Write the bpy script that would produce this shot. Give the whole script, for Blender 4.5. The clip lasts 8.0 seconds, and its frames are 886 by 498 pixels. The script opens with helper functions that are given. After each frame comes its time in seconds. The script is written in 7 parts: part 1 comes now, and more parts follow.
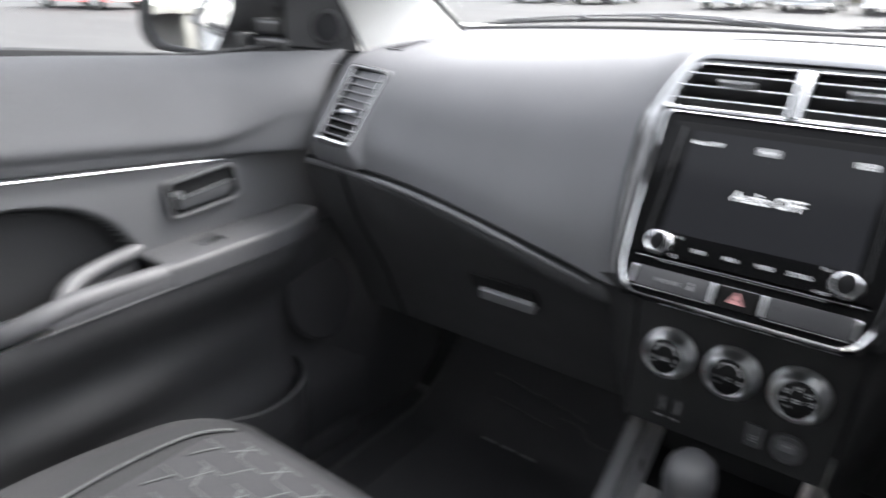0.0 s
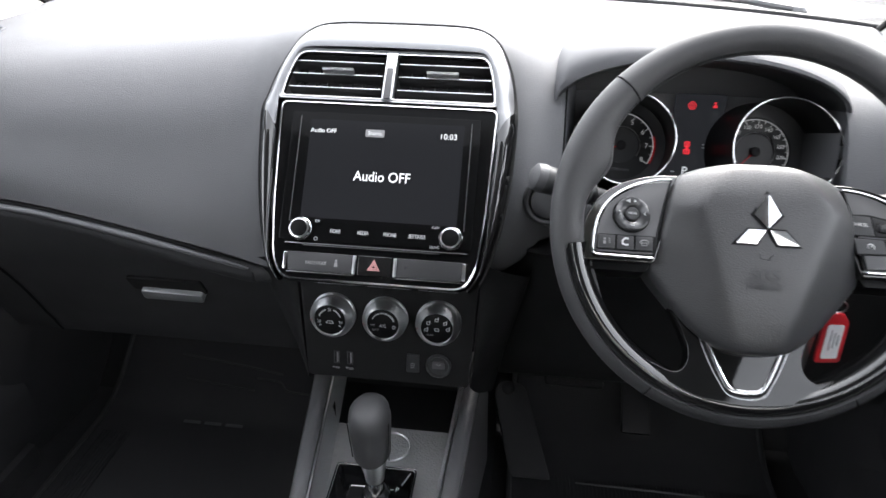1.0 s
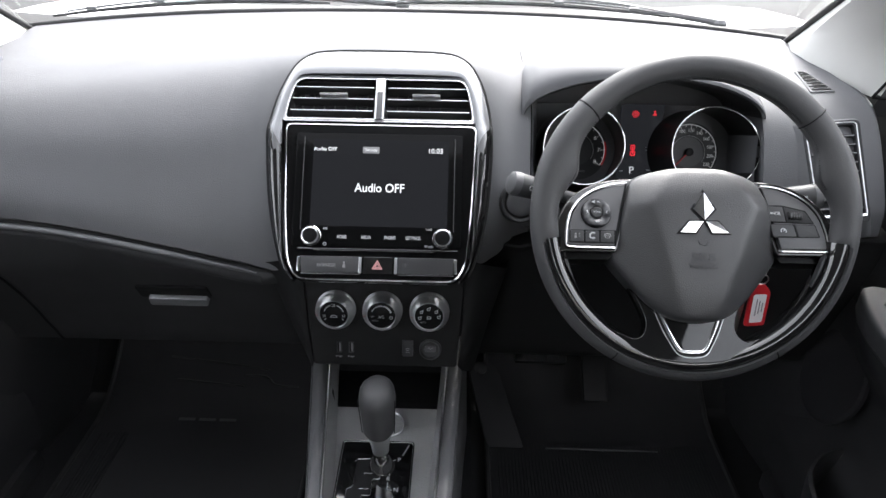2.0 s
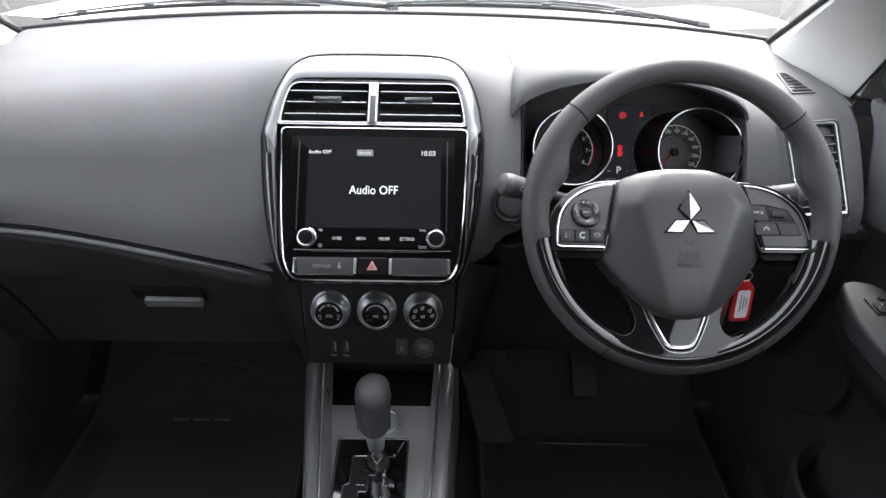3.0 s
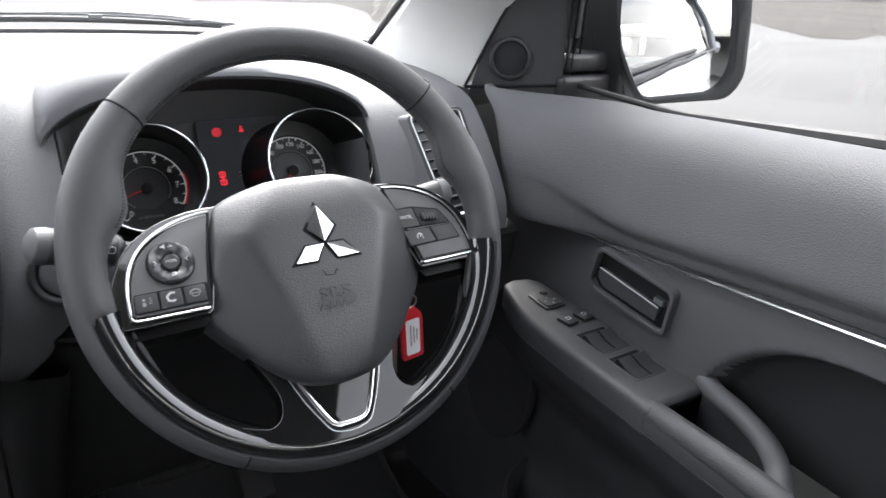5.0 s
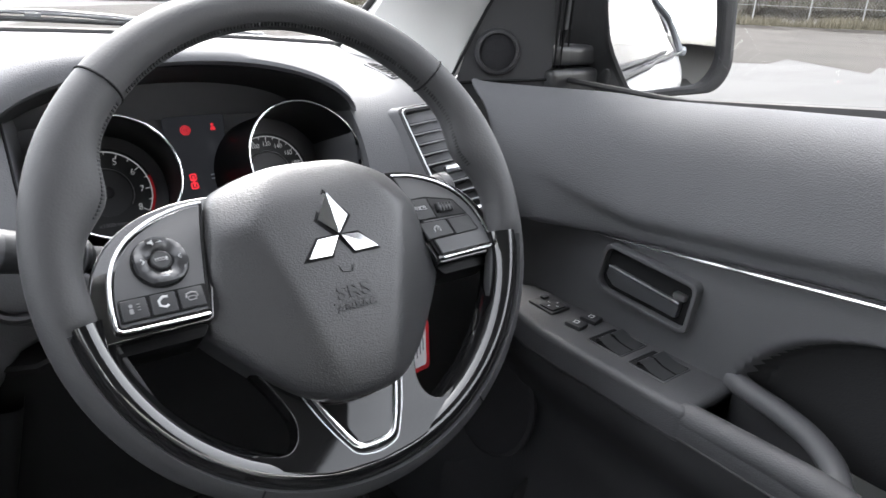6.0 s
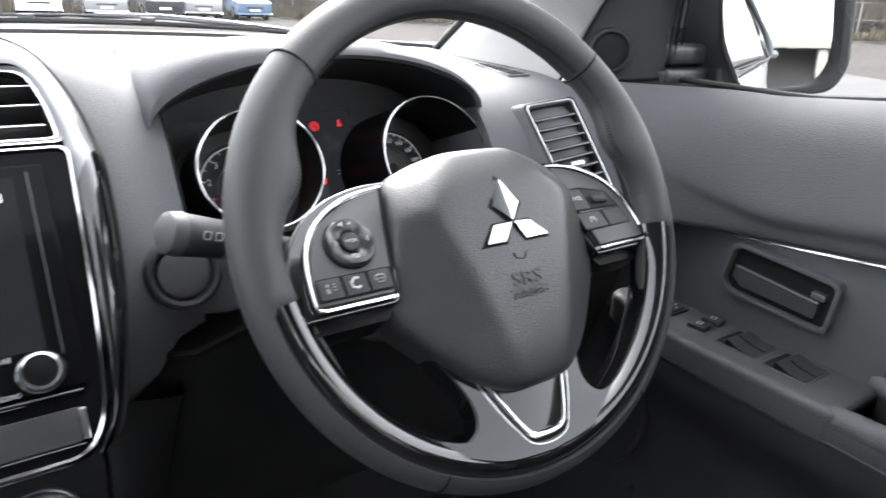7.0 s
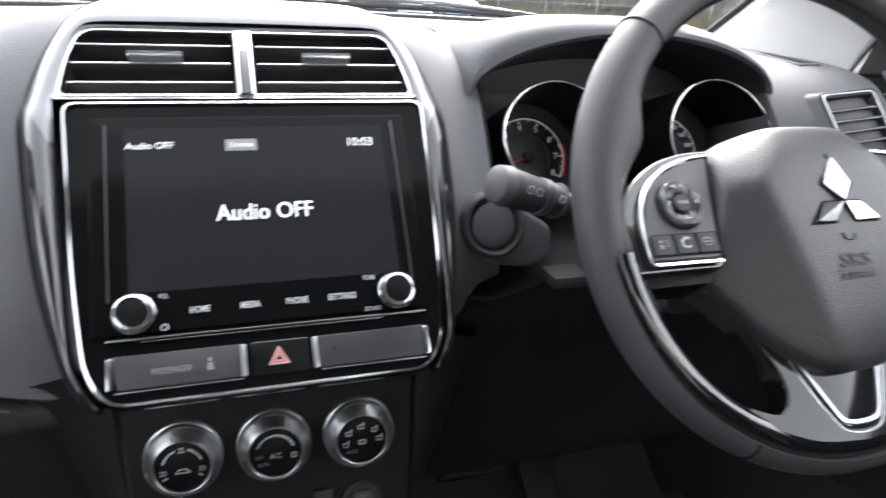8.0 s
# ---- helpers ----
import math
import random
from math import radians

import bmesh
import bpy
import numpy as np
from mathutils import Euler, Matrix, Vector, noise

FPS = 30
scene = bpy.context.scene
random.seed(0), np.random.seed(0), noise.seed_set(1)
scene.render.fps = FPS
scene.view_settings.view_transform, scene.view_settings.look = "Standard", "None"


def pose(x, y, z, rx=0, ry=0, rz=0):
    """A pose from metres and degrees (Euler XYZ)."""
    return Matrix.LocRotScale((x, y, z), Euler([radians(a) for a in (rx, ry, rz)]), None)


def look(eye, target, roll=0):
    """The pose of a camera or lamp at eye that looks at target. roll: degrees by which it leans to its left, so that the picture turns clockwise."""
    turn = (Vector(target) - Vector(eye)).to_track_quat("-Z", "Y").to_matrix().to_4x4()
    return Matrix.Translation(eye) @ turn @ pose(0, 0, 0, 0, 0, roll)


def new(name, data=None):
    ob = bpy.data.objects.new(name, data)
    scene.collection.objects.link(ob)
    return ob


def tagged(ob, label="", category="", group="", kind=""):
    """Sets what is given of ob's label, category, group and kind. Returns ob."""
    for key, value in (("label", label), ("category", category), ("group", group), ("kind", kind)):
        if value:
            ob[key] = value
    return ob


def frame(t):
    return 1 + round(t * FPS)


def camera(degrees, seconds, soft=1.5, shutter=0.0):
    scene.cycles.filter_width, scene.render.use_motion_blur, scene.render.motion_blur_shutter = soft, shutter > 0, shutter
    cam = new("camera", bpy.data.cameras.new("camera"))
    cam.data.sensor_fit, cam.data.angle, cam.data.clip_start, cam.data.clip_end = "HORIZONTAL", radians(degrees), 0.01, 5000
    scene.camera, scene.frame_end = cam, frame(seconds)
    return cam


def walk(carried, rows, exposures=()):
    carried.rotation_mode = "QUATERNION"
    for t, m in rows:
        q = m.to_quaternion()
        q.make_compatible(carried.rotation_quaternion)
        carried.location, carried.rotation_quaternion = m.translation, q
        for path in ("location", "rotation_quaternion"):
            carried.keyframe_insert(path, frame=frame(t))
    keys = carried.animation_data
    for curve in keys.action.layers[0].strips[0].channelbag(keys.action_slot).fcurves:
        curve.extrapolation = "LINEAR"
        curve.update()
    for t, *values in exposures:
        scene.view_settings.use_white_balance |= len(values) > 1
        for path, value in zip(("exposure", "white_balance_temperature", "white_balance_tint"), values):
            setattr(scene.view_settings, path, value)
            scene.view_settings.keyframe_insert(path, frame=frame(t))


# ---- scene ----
cam = camera(66.9, 8.0, 1.5, 0.35)
EXPO = [(0.0, 3.74), (0.5, 3.70), (1.5, 3.54), (3.0, 3.36), (3.5, 3.42), (4.5, 3.64), (6.0, 3.72), (7.0, 3.76), (8.0, 3.74)]
PATH = [
    (0, (0.117, 0.177, 1.225), (-0.992, 1.656, 0.463), 0.5),
    (0.2, (0.126, 0.229, 1.216), (-0.692, 1.863, 0.402), 0.6),
    (0.3, (0.155, 0.247, 1.226), (-0.56, 1.91, 0.375), 1.0),
    (0.5, (0.165, 0.248, 1.253), (-0.339, 1.958, 0.346), 0.2),
    (1, (0.148, 0.173, 1.316), (-0.058, 1.91, 0.346), 0.7),
    (1.5, (0.115, 0.101, 1.358), (0.039, 1.841, 0.375), 0.9),
    (3, (0.088, 0.054, 1.393), (0.095, 1.789, 0.397), 0.9),
    (3.5, (0.12, 0.11, 1.349), (0.246, 1.858, 0.385), 1.3),
    (4, (0.162, 0.17, 1.315), (0.572, 1.897, 0.396), 1.8),
    (4.5, (0.185, 0.21, 1.292), (0.91, 1.863, 0.43), 2.3),
    (4.7, (0.189, 0.23, 1.284), (1.026, 1.837, 0.438), 2.5),
    (5.8, (0.169, 0.318, 1.221), (1.299, 1.795, 0.486), 2.6),
    (6, (0.16, 0.334, 1.214), (1.296, 1.81, 0.485), 2.6),
    (6.5, (0.133, 0.364, 1.206), (1.258, 1.855, 0.492), 2.4),
    (7, (0.082, 0.386, 1.191), (1.14, 1.935, 0.499), 2.0),
    (7.5, (0.033, 0.385, 1.183), (0.867, 2.066, 0.49), 1.6),
    (8, (-0.0197, 0.3933, 1.1692), (0.568, 2.1689, 0.4607), 2.45),
]
walk(cam, [(t, look(eye, target, roll)) for t, eye, target, roll in PATH], EXPO)

# ---- world and light ----
world = bpy.data.worlds.new("sky")
scene.world = world
world.use_nodes = True
wn, wl = world.node_tree.nodes, world.node_tree.links
bg = wn["Background"]
sky = wn.new("ShaderNodeTexSky")
sky.sky_type, sky.sun_disc = "NISHITA", False
sky.sun_elevation, sky.sun_rotation = radians(48), radians(20)
sky.air_density, sky.dust_density = 1.0, 3.0
soft_sky = wn.new("ShaderNodeHueSaturation")
soft_sky.inputs["Saturation"].default_value = 0.17
wl.new(sky.outputs[0], soft_sky.inputs["Color"])
wl.new(soft_sky.outputs[0], bg.inputs["Color"])
bg.inputs["Strength"].default_value = 0.15
sun = new("sun", bpy.data.lights.new("sun", "SUN"))
sun.data.energy, sun.data.angle, sun.data.color = 0.8, radians(25), (1.0, 0.97, 0.93)
sun.matrix_world = pose(0, 0, 30, 42, 0, 160)


# ---- materials ----
def mat(name, color, rough=0.5, metal=0.0, spec=0.5, grain=0.0, grain_size=0.002, cells=False, blotch=0.12, blotch_size=0.15,
        rough_var=0.1, coat=0.0, emit=None, power=1.0, vary=0.0):
    """A surface with fine relief (noise or leather cells), blotches of tone and of gloss."""
    m = bpy.data.materials.new(name)
    m.use_nodes = True
    n, l = m.node_tree.nodes, m.node_tree.links
    b = n["Principled BSDF"]
    b.inputs["Metallic"].default_value = metal
    b.inputs["Specular IOR Level"].default_value = spec
    b.inputs["Coat Weight"].default_value = coat
    b.inputs["Coat Roughness"].default_value = 0.03
    geo = n.new("ShaderNodeTexCoord")
    big = n.new("ShaderNodeTexNoise")
    big.inputs["Scale"].default_value = 1.0 / blotch_size
    big.inputs["Detail"].default_value = 4
    l.new(geo.outputs["Object"], big.inputs["Vector"])
    mix = n.new("ShaderNodeMix")
    mix.data_type = "RGBA"
    mix.inputs["A"].default_value = (*[c * (1 - blotch) for c in color], 1)
    mix.inputs["B"].default_value = (*[min(1, c * (1 + blotch)) for c in color], 1)
    l.new(big.outputs["Fac"], mix.inputs["Factor"])
    out = mix.outputs["Result"]
    if vary:
        info = n.new("ShaderNodeObjectInfo")
        hs = n.new("ShaderNodeHueSaturation")
        mr = n.new("ShaderNodeMapRange")
        mr.inputs["To Min"].default_value, mr.inputs["To Max"].default_value = 1 - vary, 1 + vary
        l.new(info.outputs["Random"], mr.inputs["Value"])
        l.new(mr.outputs[0], hs.inputs["Value"])
        l.new(out, hs.inputs["Color"])
        out = hs.outputs[0]
    l.new(out, b.inputs["Base Color"])
    r = n.new("ShaderNodeMapRange")
    r.inputs["To Min"].default_value, r.inputs["To Max"].default_value = max(0.01, rough - rough_var * rough), rough + rough_var * rough
    fine = n.new("ShaderNodeTexNoise")
    fine.inputs["Scale"].default_value = 25
    fine.inputs["Detail"].default_value = 6
    l.new(geo.outputs["Object"], fine.inputs["Vector"])
    l.new(fine.outputs["Fac"], r.inputs["Value"])
    l.new(r.outputs[0], b.inputs["Roughness"])
    if grain:
        if cells:
            tex = n.new("ShaderNodeTexVoronoi")
            tex.feature = "SMOOTH_F1"
            tex.inputs["Scale"].default_value = 1.0 / grain_size
            o = tex.outputs["Distance"]
        else:
            tex = n.new("ShaderNodeTexNoise")
            tex.inputs["Scale"].default_value = 1.0 / grain_size
            tex.inputs["Detail"].default_value = 2
            o = tex.outputs["Fac"]
        l.new(geo.outputs["Object"], tex.inputs["Vector"])
        bump = n.new("ShaderNodeBump")
        bump.inputs["Strength"].default_value = grain
        bump.inputs["Distance"].default_value = 0.0008
        l.new(o, bump.inputs["Height"])
        l.new(bump.outputs[0], b.inputs["Normal"])
    if emit:
        b.inputs["Emission Color"].default_value = (*emit, 1)
        b.inputs["Emission Strength"].default_value = power
    return m


def glass(name, tint):
    """A thin pane: clear, with a sheen that grows towards a glancing view."""
    m = bpy.data.materials.new(name)
    m.use_nodes = True
    n, l = m.node_tree.nodes, m.node_tree.links
    n.remove(n["Principled BSDF"])
    a, g, x, f = n.new("ShaderNodeBsdfTransparent"), n.new("ShaderNodeBsdfGlossy"), n.new("ShaderNodeMixShader"), n.new("ShaderNodeLayerWeight")
    p, q = n.new("ShaderNodeMath"), n.new("ShaderNodeMath")
    p.operation, q.operation = "POWER", "MULTIPLY_ADD"
    p.inputs[1].default_value, q.inputs[1].default_value, q.inputs[2].default_value = 5.0, 0.7, 0.03
    f.inputs["Blend"].default_value = 0.5
    a.inputs["Color"].default_value = (*tint, 1)
    g.inputs["Roughness"].default_value = 0.02
    l.new(f.outputs["Facing"], p.inputs[0])
    l.new(p.outputs[0], q.inputs[0])
    l.new(q.outputs[0], x.inputs[0])
    l.new(a.outputs[0], x.inputs[1])
    l.new(g.outputs[0], x.inputs[2])
    l.new(x.outputs[0], n["Material Output"].inputs[0])
    return m


M_PAD = mat("soft_dash_skin", (0.107, 0.1082, 0.1144), 0.62, spec=0.22, grain=0.4, grain_size=0.0011, cells=True)
M_DOORPAD = mat("soft_door_skin", (0.092, 0.093, 0.098), 0.8, spec=0.12, grain=0.5, grain_size=0.0012, cells=True)
M_PLASTIC = mat("hard_grained_plastic", (0.073, 0.0738, 0.078), 0.55, spec=0.4, grain=0.3, grain_size=0.0012)
M_LOWER = mat("dark_lower_plastic", (0.032, 0.0324, 0.0343), 0.6, spec=0.3, grain=0.3, grain_size=0.0012)
M_RAIL = mat("console_side_skin", (0.060, 0.0607, 0.0642), 0.55, spec=0.32, grain=0.3, grain_size=0.0014, cells=True)
M_CONSOLERAIL = mat("rail_skin_and_lit_lip", (0.10, 0.101, 0.106), 0.36, spec=0.6, grain=0.2, grain_size=0.0014, cells=True)
M_LEATHER = mat("wheel_leather", (0.042, 0.0425, 0.045), 0.56, spec=0.5, grain=0.16, grain_size=0.0014, cells=True)
M_AIRBAG = mat("airbag_cover_skin", (0.031, 0.0314, 0.0333), 0.40, spec=0.65, grain=0.32, grain_size=0.0010, cells=True)
M_MATTE = mat("matt_black", (0.029, 0.0293, 0.031), 0.7, spec=0.25, grain=0.15, grain_size=0.001)
M_PIANO = mat("piano_black", (0.0055, 0.0056, 0.006), 0.06, spec=0.9, coat=0.3, blotch=0.05)
M_GLOSS = mat("gloss_black_trim", (0.005, 0.0051, 0.0054), 0.07, spec=0.6, blotch=0.05)
M_SCREEN = mat("screen_glass", (0.0045, 0.00455, 0.00481), 0.10, spec=0.08, blotch=0.03)
M_LCD = mat("lit_display", (0.0035, 0.0035, 0.0038), 0.12, spec=0.08, blotch=0.03, emit=(0.80, 0.85, 1.0), power=0.0019)
M_TEXT = mat("lit_lettering", (0.6, 0.6, 0.6), 0.5, emit=(0.9, 0.95, 1.0), power=0.055, blotch=0.02)
M_PRINT = mat("printed_lettering", (0.42, 0.43, 0.44), 0.6, blotch=0.05)
M_PRINTDIM = mat("dim_printed_lettering", (0.19, 0.19, 0.195), 0.6, blotch=0.05)
M_CHROME = mat("chrome_trim", (0.70, 0.71, 0.72), 0.16, metal=1.0, blotch=0.04)
M_FRAME = mat("dark_chrome_frame", (0.50, 0.507, 0.515), 0.13, metal=1.0, blotch=0.04)
M_SATIN = mat("satin_silver", (0.62, 0.63, 0.64), 0.32, metal=1.0, blotch=0.05, rough_var=0.15)
M_DIALRING = mat("dark_satin_ring", (0.55, 0.56, 0.57), 0.36, metal=1.0, blotch=0.05)
M_DIALFACE = mat("black_dial_face", (0.006, 0.0061, 0.0065), 0.35, spec=0.1, blotch=0.04)
M_SLAT = mat("slat_highlight_grey", (0.15, 0.151, 0.158), 0.35, spec=0.5)
M_HANDLE = mat("pale_silver_paint", (0.32, 0.326, 0.334), 0.3, metal=0.5, spec=0.5, blotch=0.04)
M_DARKLINE = mat("dark_chrome_line", (0.20, 0.205, 0.21), 0.25, metal=1.0, blotch=0.04)
M_SILVERPAINT = mat("silver_painted_plastic", (0.17, 0.174, 0.182), 0.24, metal=0.45, spec=0.5, blotch=0.04)
M_GREYBTN = mat("grey_indicator_plastic", (0.032, 0.0325, 0.0345), 0.4, spec=0.4, blotch=0.06)
M_BUTTON = mat("button_rubber", (0.030, 0.031, 0.033), 0.5, spec=0.4, blotch=0.06)
# for joints, and as shade colour in the cubby and glovebox handle recess
M_SEAMSHADE = mat("dark_joint_and_shade", (0.014, 0.0142, 0.015), 0.8, spec=0.1)
M_STITCH = mat("stitch_thread", (0.035, 0.036, 0.038), 0.8, spec=0.2)
M_SEATCLOTH = mat("seat_cloth", (0.036, 0.0364, 0.0385), 0.85, spec=0.1, grain=0.7, grain_size=0.0012)
M_SEATSIDE = mat("seat_bolster_skin", (0.024, 0.0243, 0.0257), 0.8, spec=0.15, grain=0.4, grain_size=0.0016, cells=True)
M_PIPING = mat("seat_stitching", (0.052, 0.0535, 0.056), 0.7)
M_CARPET = mat("floor_carpet", (0.026, 0.0263, 0.0278), 0.95, spec=0.1, grain=0.9, grain_size=0.002)
M_MAT = mat("ribbed_floor_mat", (0.028, 0.0283, 0.03), 0.85, spec=0.2, grain=0.7, grain_size=0.0018)
M_PILLAR = mat("pale_pillar_lining", (0.52, 0.52, 0.505), 0.75, spec=0.25, grain=0.4, grain_size=0.0015)
M_ROOFCLOTH = mat("grey_roof_cloth", (0.5, 0.5, 0.49), 0.9, spec=0.1, grain=0.4, grain_size=0.002)
M_SAIL = mat("sail_panel_plastic", (0.036, 0.0364, 0.0385), 0.5, spec=0.4, grain=0.3, grain_size=0.0012)
M_MESH = mat("speaker_cloth", (0.022, 0.022, 0.024), 0.9, spec=0.15, grain=0.9, grain_size=0.0012)
M_RUBBER = mat("window_rubber", (0.015, 0.015, 0.016), 0.6, spec=0.3)
M_STACK = mat("matt_stack_plastic", (0.0125, 0.0127, 0.0134), 0.7, spec=0.16, grain=0.25, grain_size=0.0010)
M_WHITE = mat("white_car_paint", (0.78, 0.79, 0.80), 0.25, spec=0.5, coat=0.8, blotch=0.02)
M_REARPILLAR = mat("grey_pillar_cover", (0.09, 0.096, 0.105), 0.8, spec=0.08)
M_MIRRORSHELL = mat("mirror_housing_plastic", (0.017, 0.0172, 0.0182), 0.35, spec=0.5, blotch=0.06)
M_MIRROR = mat("mirror_glass", (0.90, 0.91, 0.92), 0.01, metal=1.0, blotch=0.01, rough_var=0.0)
M_RED = mat("red_key_tag", (0.55, 0.02, 0.03), 0.35, spec=0.5)
M_REDGLOW = mat("red_warning_lamp", (0.3, 0.0, 0.0), 0.5, emit=(1.0, 0.03, 0.05), power=0.06)
M_REDPRINT = mat("red_scale_print", (0.22, 0.008, 0.012), 0.5, emit=(1.0, 0.03, 0.04), power=0.008)
M_DIALTEXT = mat("backlit_dial_print", (0.42, 0.42, 0.42), 0.5, emit=(0.95, 0.97, 1.0), power=0.018, blotch=0.02)
M_PAPER = mat("paper_label", (0.75, 0.76, 0.77), 0.7)
M_INK = mat("label_ink", (0.25, 0.26, 0.28), 0.8)
M_PINK = mat("hazard_triangle_print", (0.42, 0.20, 0.20), 0.5)
# gauge greys are lifted to imitate the reflected haze of a clear cover
M_GAUGE = mat("gauge_face", (0.085, 0.086, 0.091), 0.35, spec=0.35, blotch=0.04)
M_GAUGE2 = mat("gauge_centre", (0.05, 0.0505, 0.0535), 0.4, spec=0.35, blotch=0.04)
M_STEEL = mat("key_steel", (0.55, 0.55, 0.54), 0.3, metal=1.0)
M_CONSOLETRAY = mat("patterned_tray", (0.52, 0.525, 0.535), 0.3, spec=0.5, grain=0.9, grain_size=0.0026, cells=True, metal=0.5)
M_WSGLASS = glass("windscreen_glass", (0.700, 0.704, 0.714))
M_REARGLASS = glass("rear_window_glass", (0.58, 0.584, 0.592))
M_SIDEGLASS = glass("side_window_glass", (0.740, 0.743, 0.753))


# ---- mesh helpers ----
def link(name, bm, material, smooth=True):
    me = bpy.data.meshes.new(name)
    bmesh.ops.recalc_face_normals(bm, faces=bm.faces[:])
    bm.to_mesh(me)
    bm.free()
    me.materials.append(material)
    if smooth:
        me.shade_smooth()
        me.set_sharp_from_angle(angle=radians(38))
    return new(name, me)


def thing(name, m=None, label="", category="", group="", kind=""):
    ob = new(name)
    ob.empty_display_size = 0.05
    if m is not None:
        ob.matrix_world = m
    return tagged(ob, label, category, group, kind)


def part(name, bm, material, parent, label="", smooth=True):
    """Links bm, given in the parent's own axes, as one mesh under parent."""
    ob = link(name, bm, material, smooth)
    ob.parent = parent
    return tagged(ob, label)


def frame_of(origin, u, v, w):
    """A pose whose x, y, z axes are u, v, w."""
    m = Matrix.Identity(4)
    for i, a in enumerate((u, v, w)):
        m.col[i][:3] = a
    m.col[3][:3] = origin
    return m


def grid(rows, closed=False, cap=False):
    """A sheet through rows of points. closed: each row is a loop."""
    bm = bmesh.new()
    vs = [[bm.verts.new(p) for p in row] for row in rows]
    n = len(rows[0])
    for a, b in zip(vs, vs[1:]):
        for i in range(n if closed else n - 1):
            j = (i + 1) % n
            bm.faces.new((a[i], a[j], b[j], b[i]))
    if cap:
        bm.faces.new(vs[0])
        bm.faces.new(vs[-1])
    return bm


def bevel(bm, width, segments=2, angle=30):
    edges = [e for e in bm.edges if len(e.link_faces) == 2 and e.calc_face_angle(0) > radians(angle)]
    if width and edges:
        bmesh.ops.bevel(bm, geom=edges, offset=width, segments=segments, profile=0.6, affect="EDGES", clamp_overlap=True)
    return bm


def prism(outline, z0, z1, edge=0.0, segments=2):
    """A plate with the given outline in x, y, from z0 to z1, with its edges rounded."""
    bm = bmesh.new()
    lo = [bm.verts.new((x, y, z0)) for x, y in outline]
    hi = [bm.verts.new((x, y, z1)) for x, y in outline]
    n = len(outline)
    bm.faces.new(hi)
    bm.faces.new(lo[::-1])
    for i in range(n):
        bm.faces.new((lo[i], lo[(i + 1) % n], hi[(i + 1) % n], hi[i]))
    bmesh.ops.recalc_face_normals(bm, faces=bm.faces[:])
    return bevel(bm, edge, segments, 40)


def box(sx, sy, sz, at=(0, 0, 0), edge=0.0, segments=2):
    bm = bmesh.new()
    bmesh.ops.create_cube(bm, size=1)
    bmesh.ops.scale(bm, vec=(sx, sy, sz), verts=bm.verts)
    bmesh.ops.translate(bm, vec=at, verts=bm.verts)
    return bevel(bm, edge, segments)


def moved(bm, m):
    bmesh.ops.transform(bm, matrix=m, verts=bm.verts)
    return bm


def joined(*bms):
    """Several bmeshes as one."""
    out = bms[0]
    for b in bms[1:]:
        me = bpy.data.meshes.new("tmp")
        b.to_mesh(me)
        b.free()
        out.from_mesh(me)
        bpy.data.meshes.remove(me)
    return out


def rounded(outline, radius, steps=5):
    """The outline with its corners rounded by the radius (one number or one a corner)."""
    out, n = [], len(outline)
    for i in range(n):
        p, a, b = Vector(outline[i]), Vector(outline[i - 1]), Vector(outline[(i + 1) % n])
        r = radius[i] if isinstance(radius, (list, tuple)) else radius
        r = min(r, (a - p).length * 0.48, (b - p).length * 0.48)
        if r < 1e-5:
            out.append(tuple(p))
            continue
        p1, p2 = p + (a - p).normalized() * r, p + (b - p).normalized() * r
        for k in range(steps + 1):
            t = k / steps
            out.append(tuple((1 - t) ** 2 * p1 + 2 * t * (1 - t) * p + t * t * p2))
    return out


def rect(cx, cy, w, h, r=0.0, steps=4):
    o = [(cx - w / 2, cy - h / 2), (cx + w / 2, cy - h / 2), (cx + w / 2, cy + h / 2), (cx - w / 2, cy + h / 2)]
    return rounded(o, r, steps) if r else o


def circle(cx, cy, r, n=40, a0=0.0, a1=360.0):
    full = abs(a1 - a0) >= 360
    return [(cx + r * math.cos(radians(a0 + (a1 - a0) * i / (n if full else n - 1))), cy + r * math.sin(radians(a0 + (a1 - a0) * i / (n if full else n - 1)))) for i in range(n)]


def ring(outer, inner, z0, z1, edge=0.0):
    """A plate between two outlines of as many points."""
    rows = [[(x, y, z0) for x, y in outer], [(x, y, z1) for x, y in outer], [(x, y, z1) for x, y in inner], [(x, y, z0) for x, y in inner]]
    bm = grid(rows + [rows[0]], True)
    bmesh.ops.remove_doubles(bm, verts=bm.verts, dist=1e-6)
    bmesh.ops.recalc_face_normals(bm, faces=bm.faces[:])
    return bevel(bm, edge, 2, 50)


def lathe(profile, n=48, cap=True):
    """Turns (radius, height) points round the z axis. cap: closes both ends."""
    rows = [[(r * math.cos(2 * math.pi * i / n), r * math.sin(2 * math.pi * i / n), z) for i in range(n)] for r, z in profile]
    return grid(rows, True, cap=cap)


def smooth_line(points, steps=6, closed=False):
    """A soft curve through the points (Catmull-Rom)."""
    p = [Vector(q) for q in points]
    n, out = len(p), []
    for i in range(n if closed else n - 1):
        a, b, c, d = (p[(i - 1) % n], p[i], p[(i + 1) % n], p[(i + 2) % n]) if closed else (p[max(i - 1, 0)], p[i], p[i + 1], p[min(i + 2, n - 1)])
        for k in range(steps):
            t = k / steps
            out.append(0.5 * (2 * b + (c - a) * t + (2 * a - 5 * b + 4 * c - d) * t * t + (3 * b - a - 3 * c + d) * t ** 3))
    if not closed:
        out.append(p[-1])
    return out


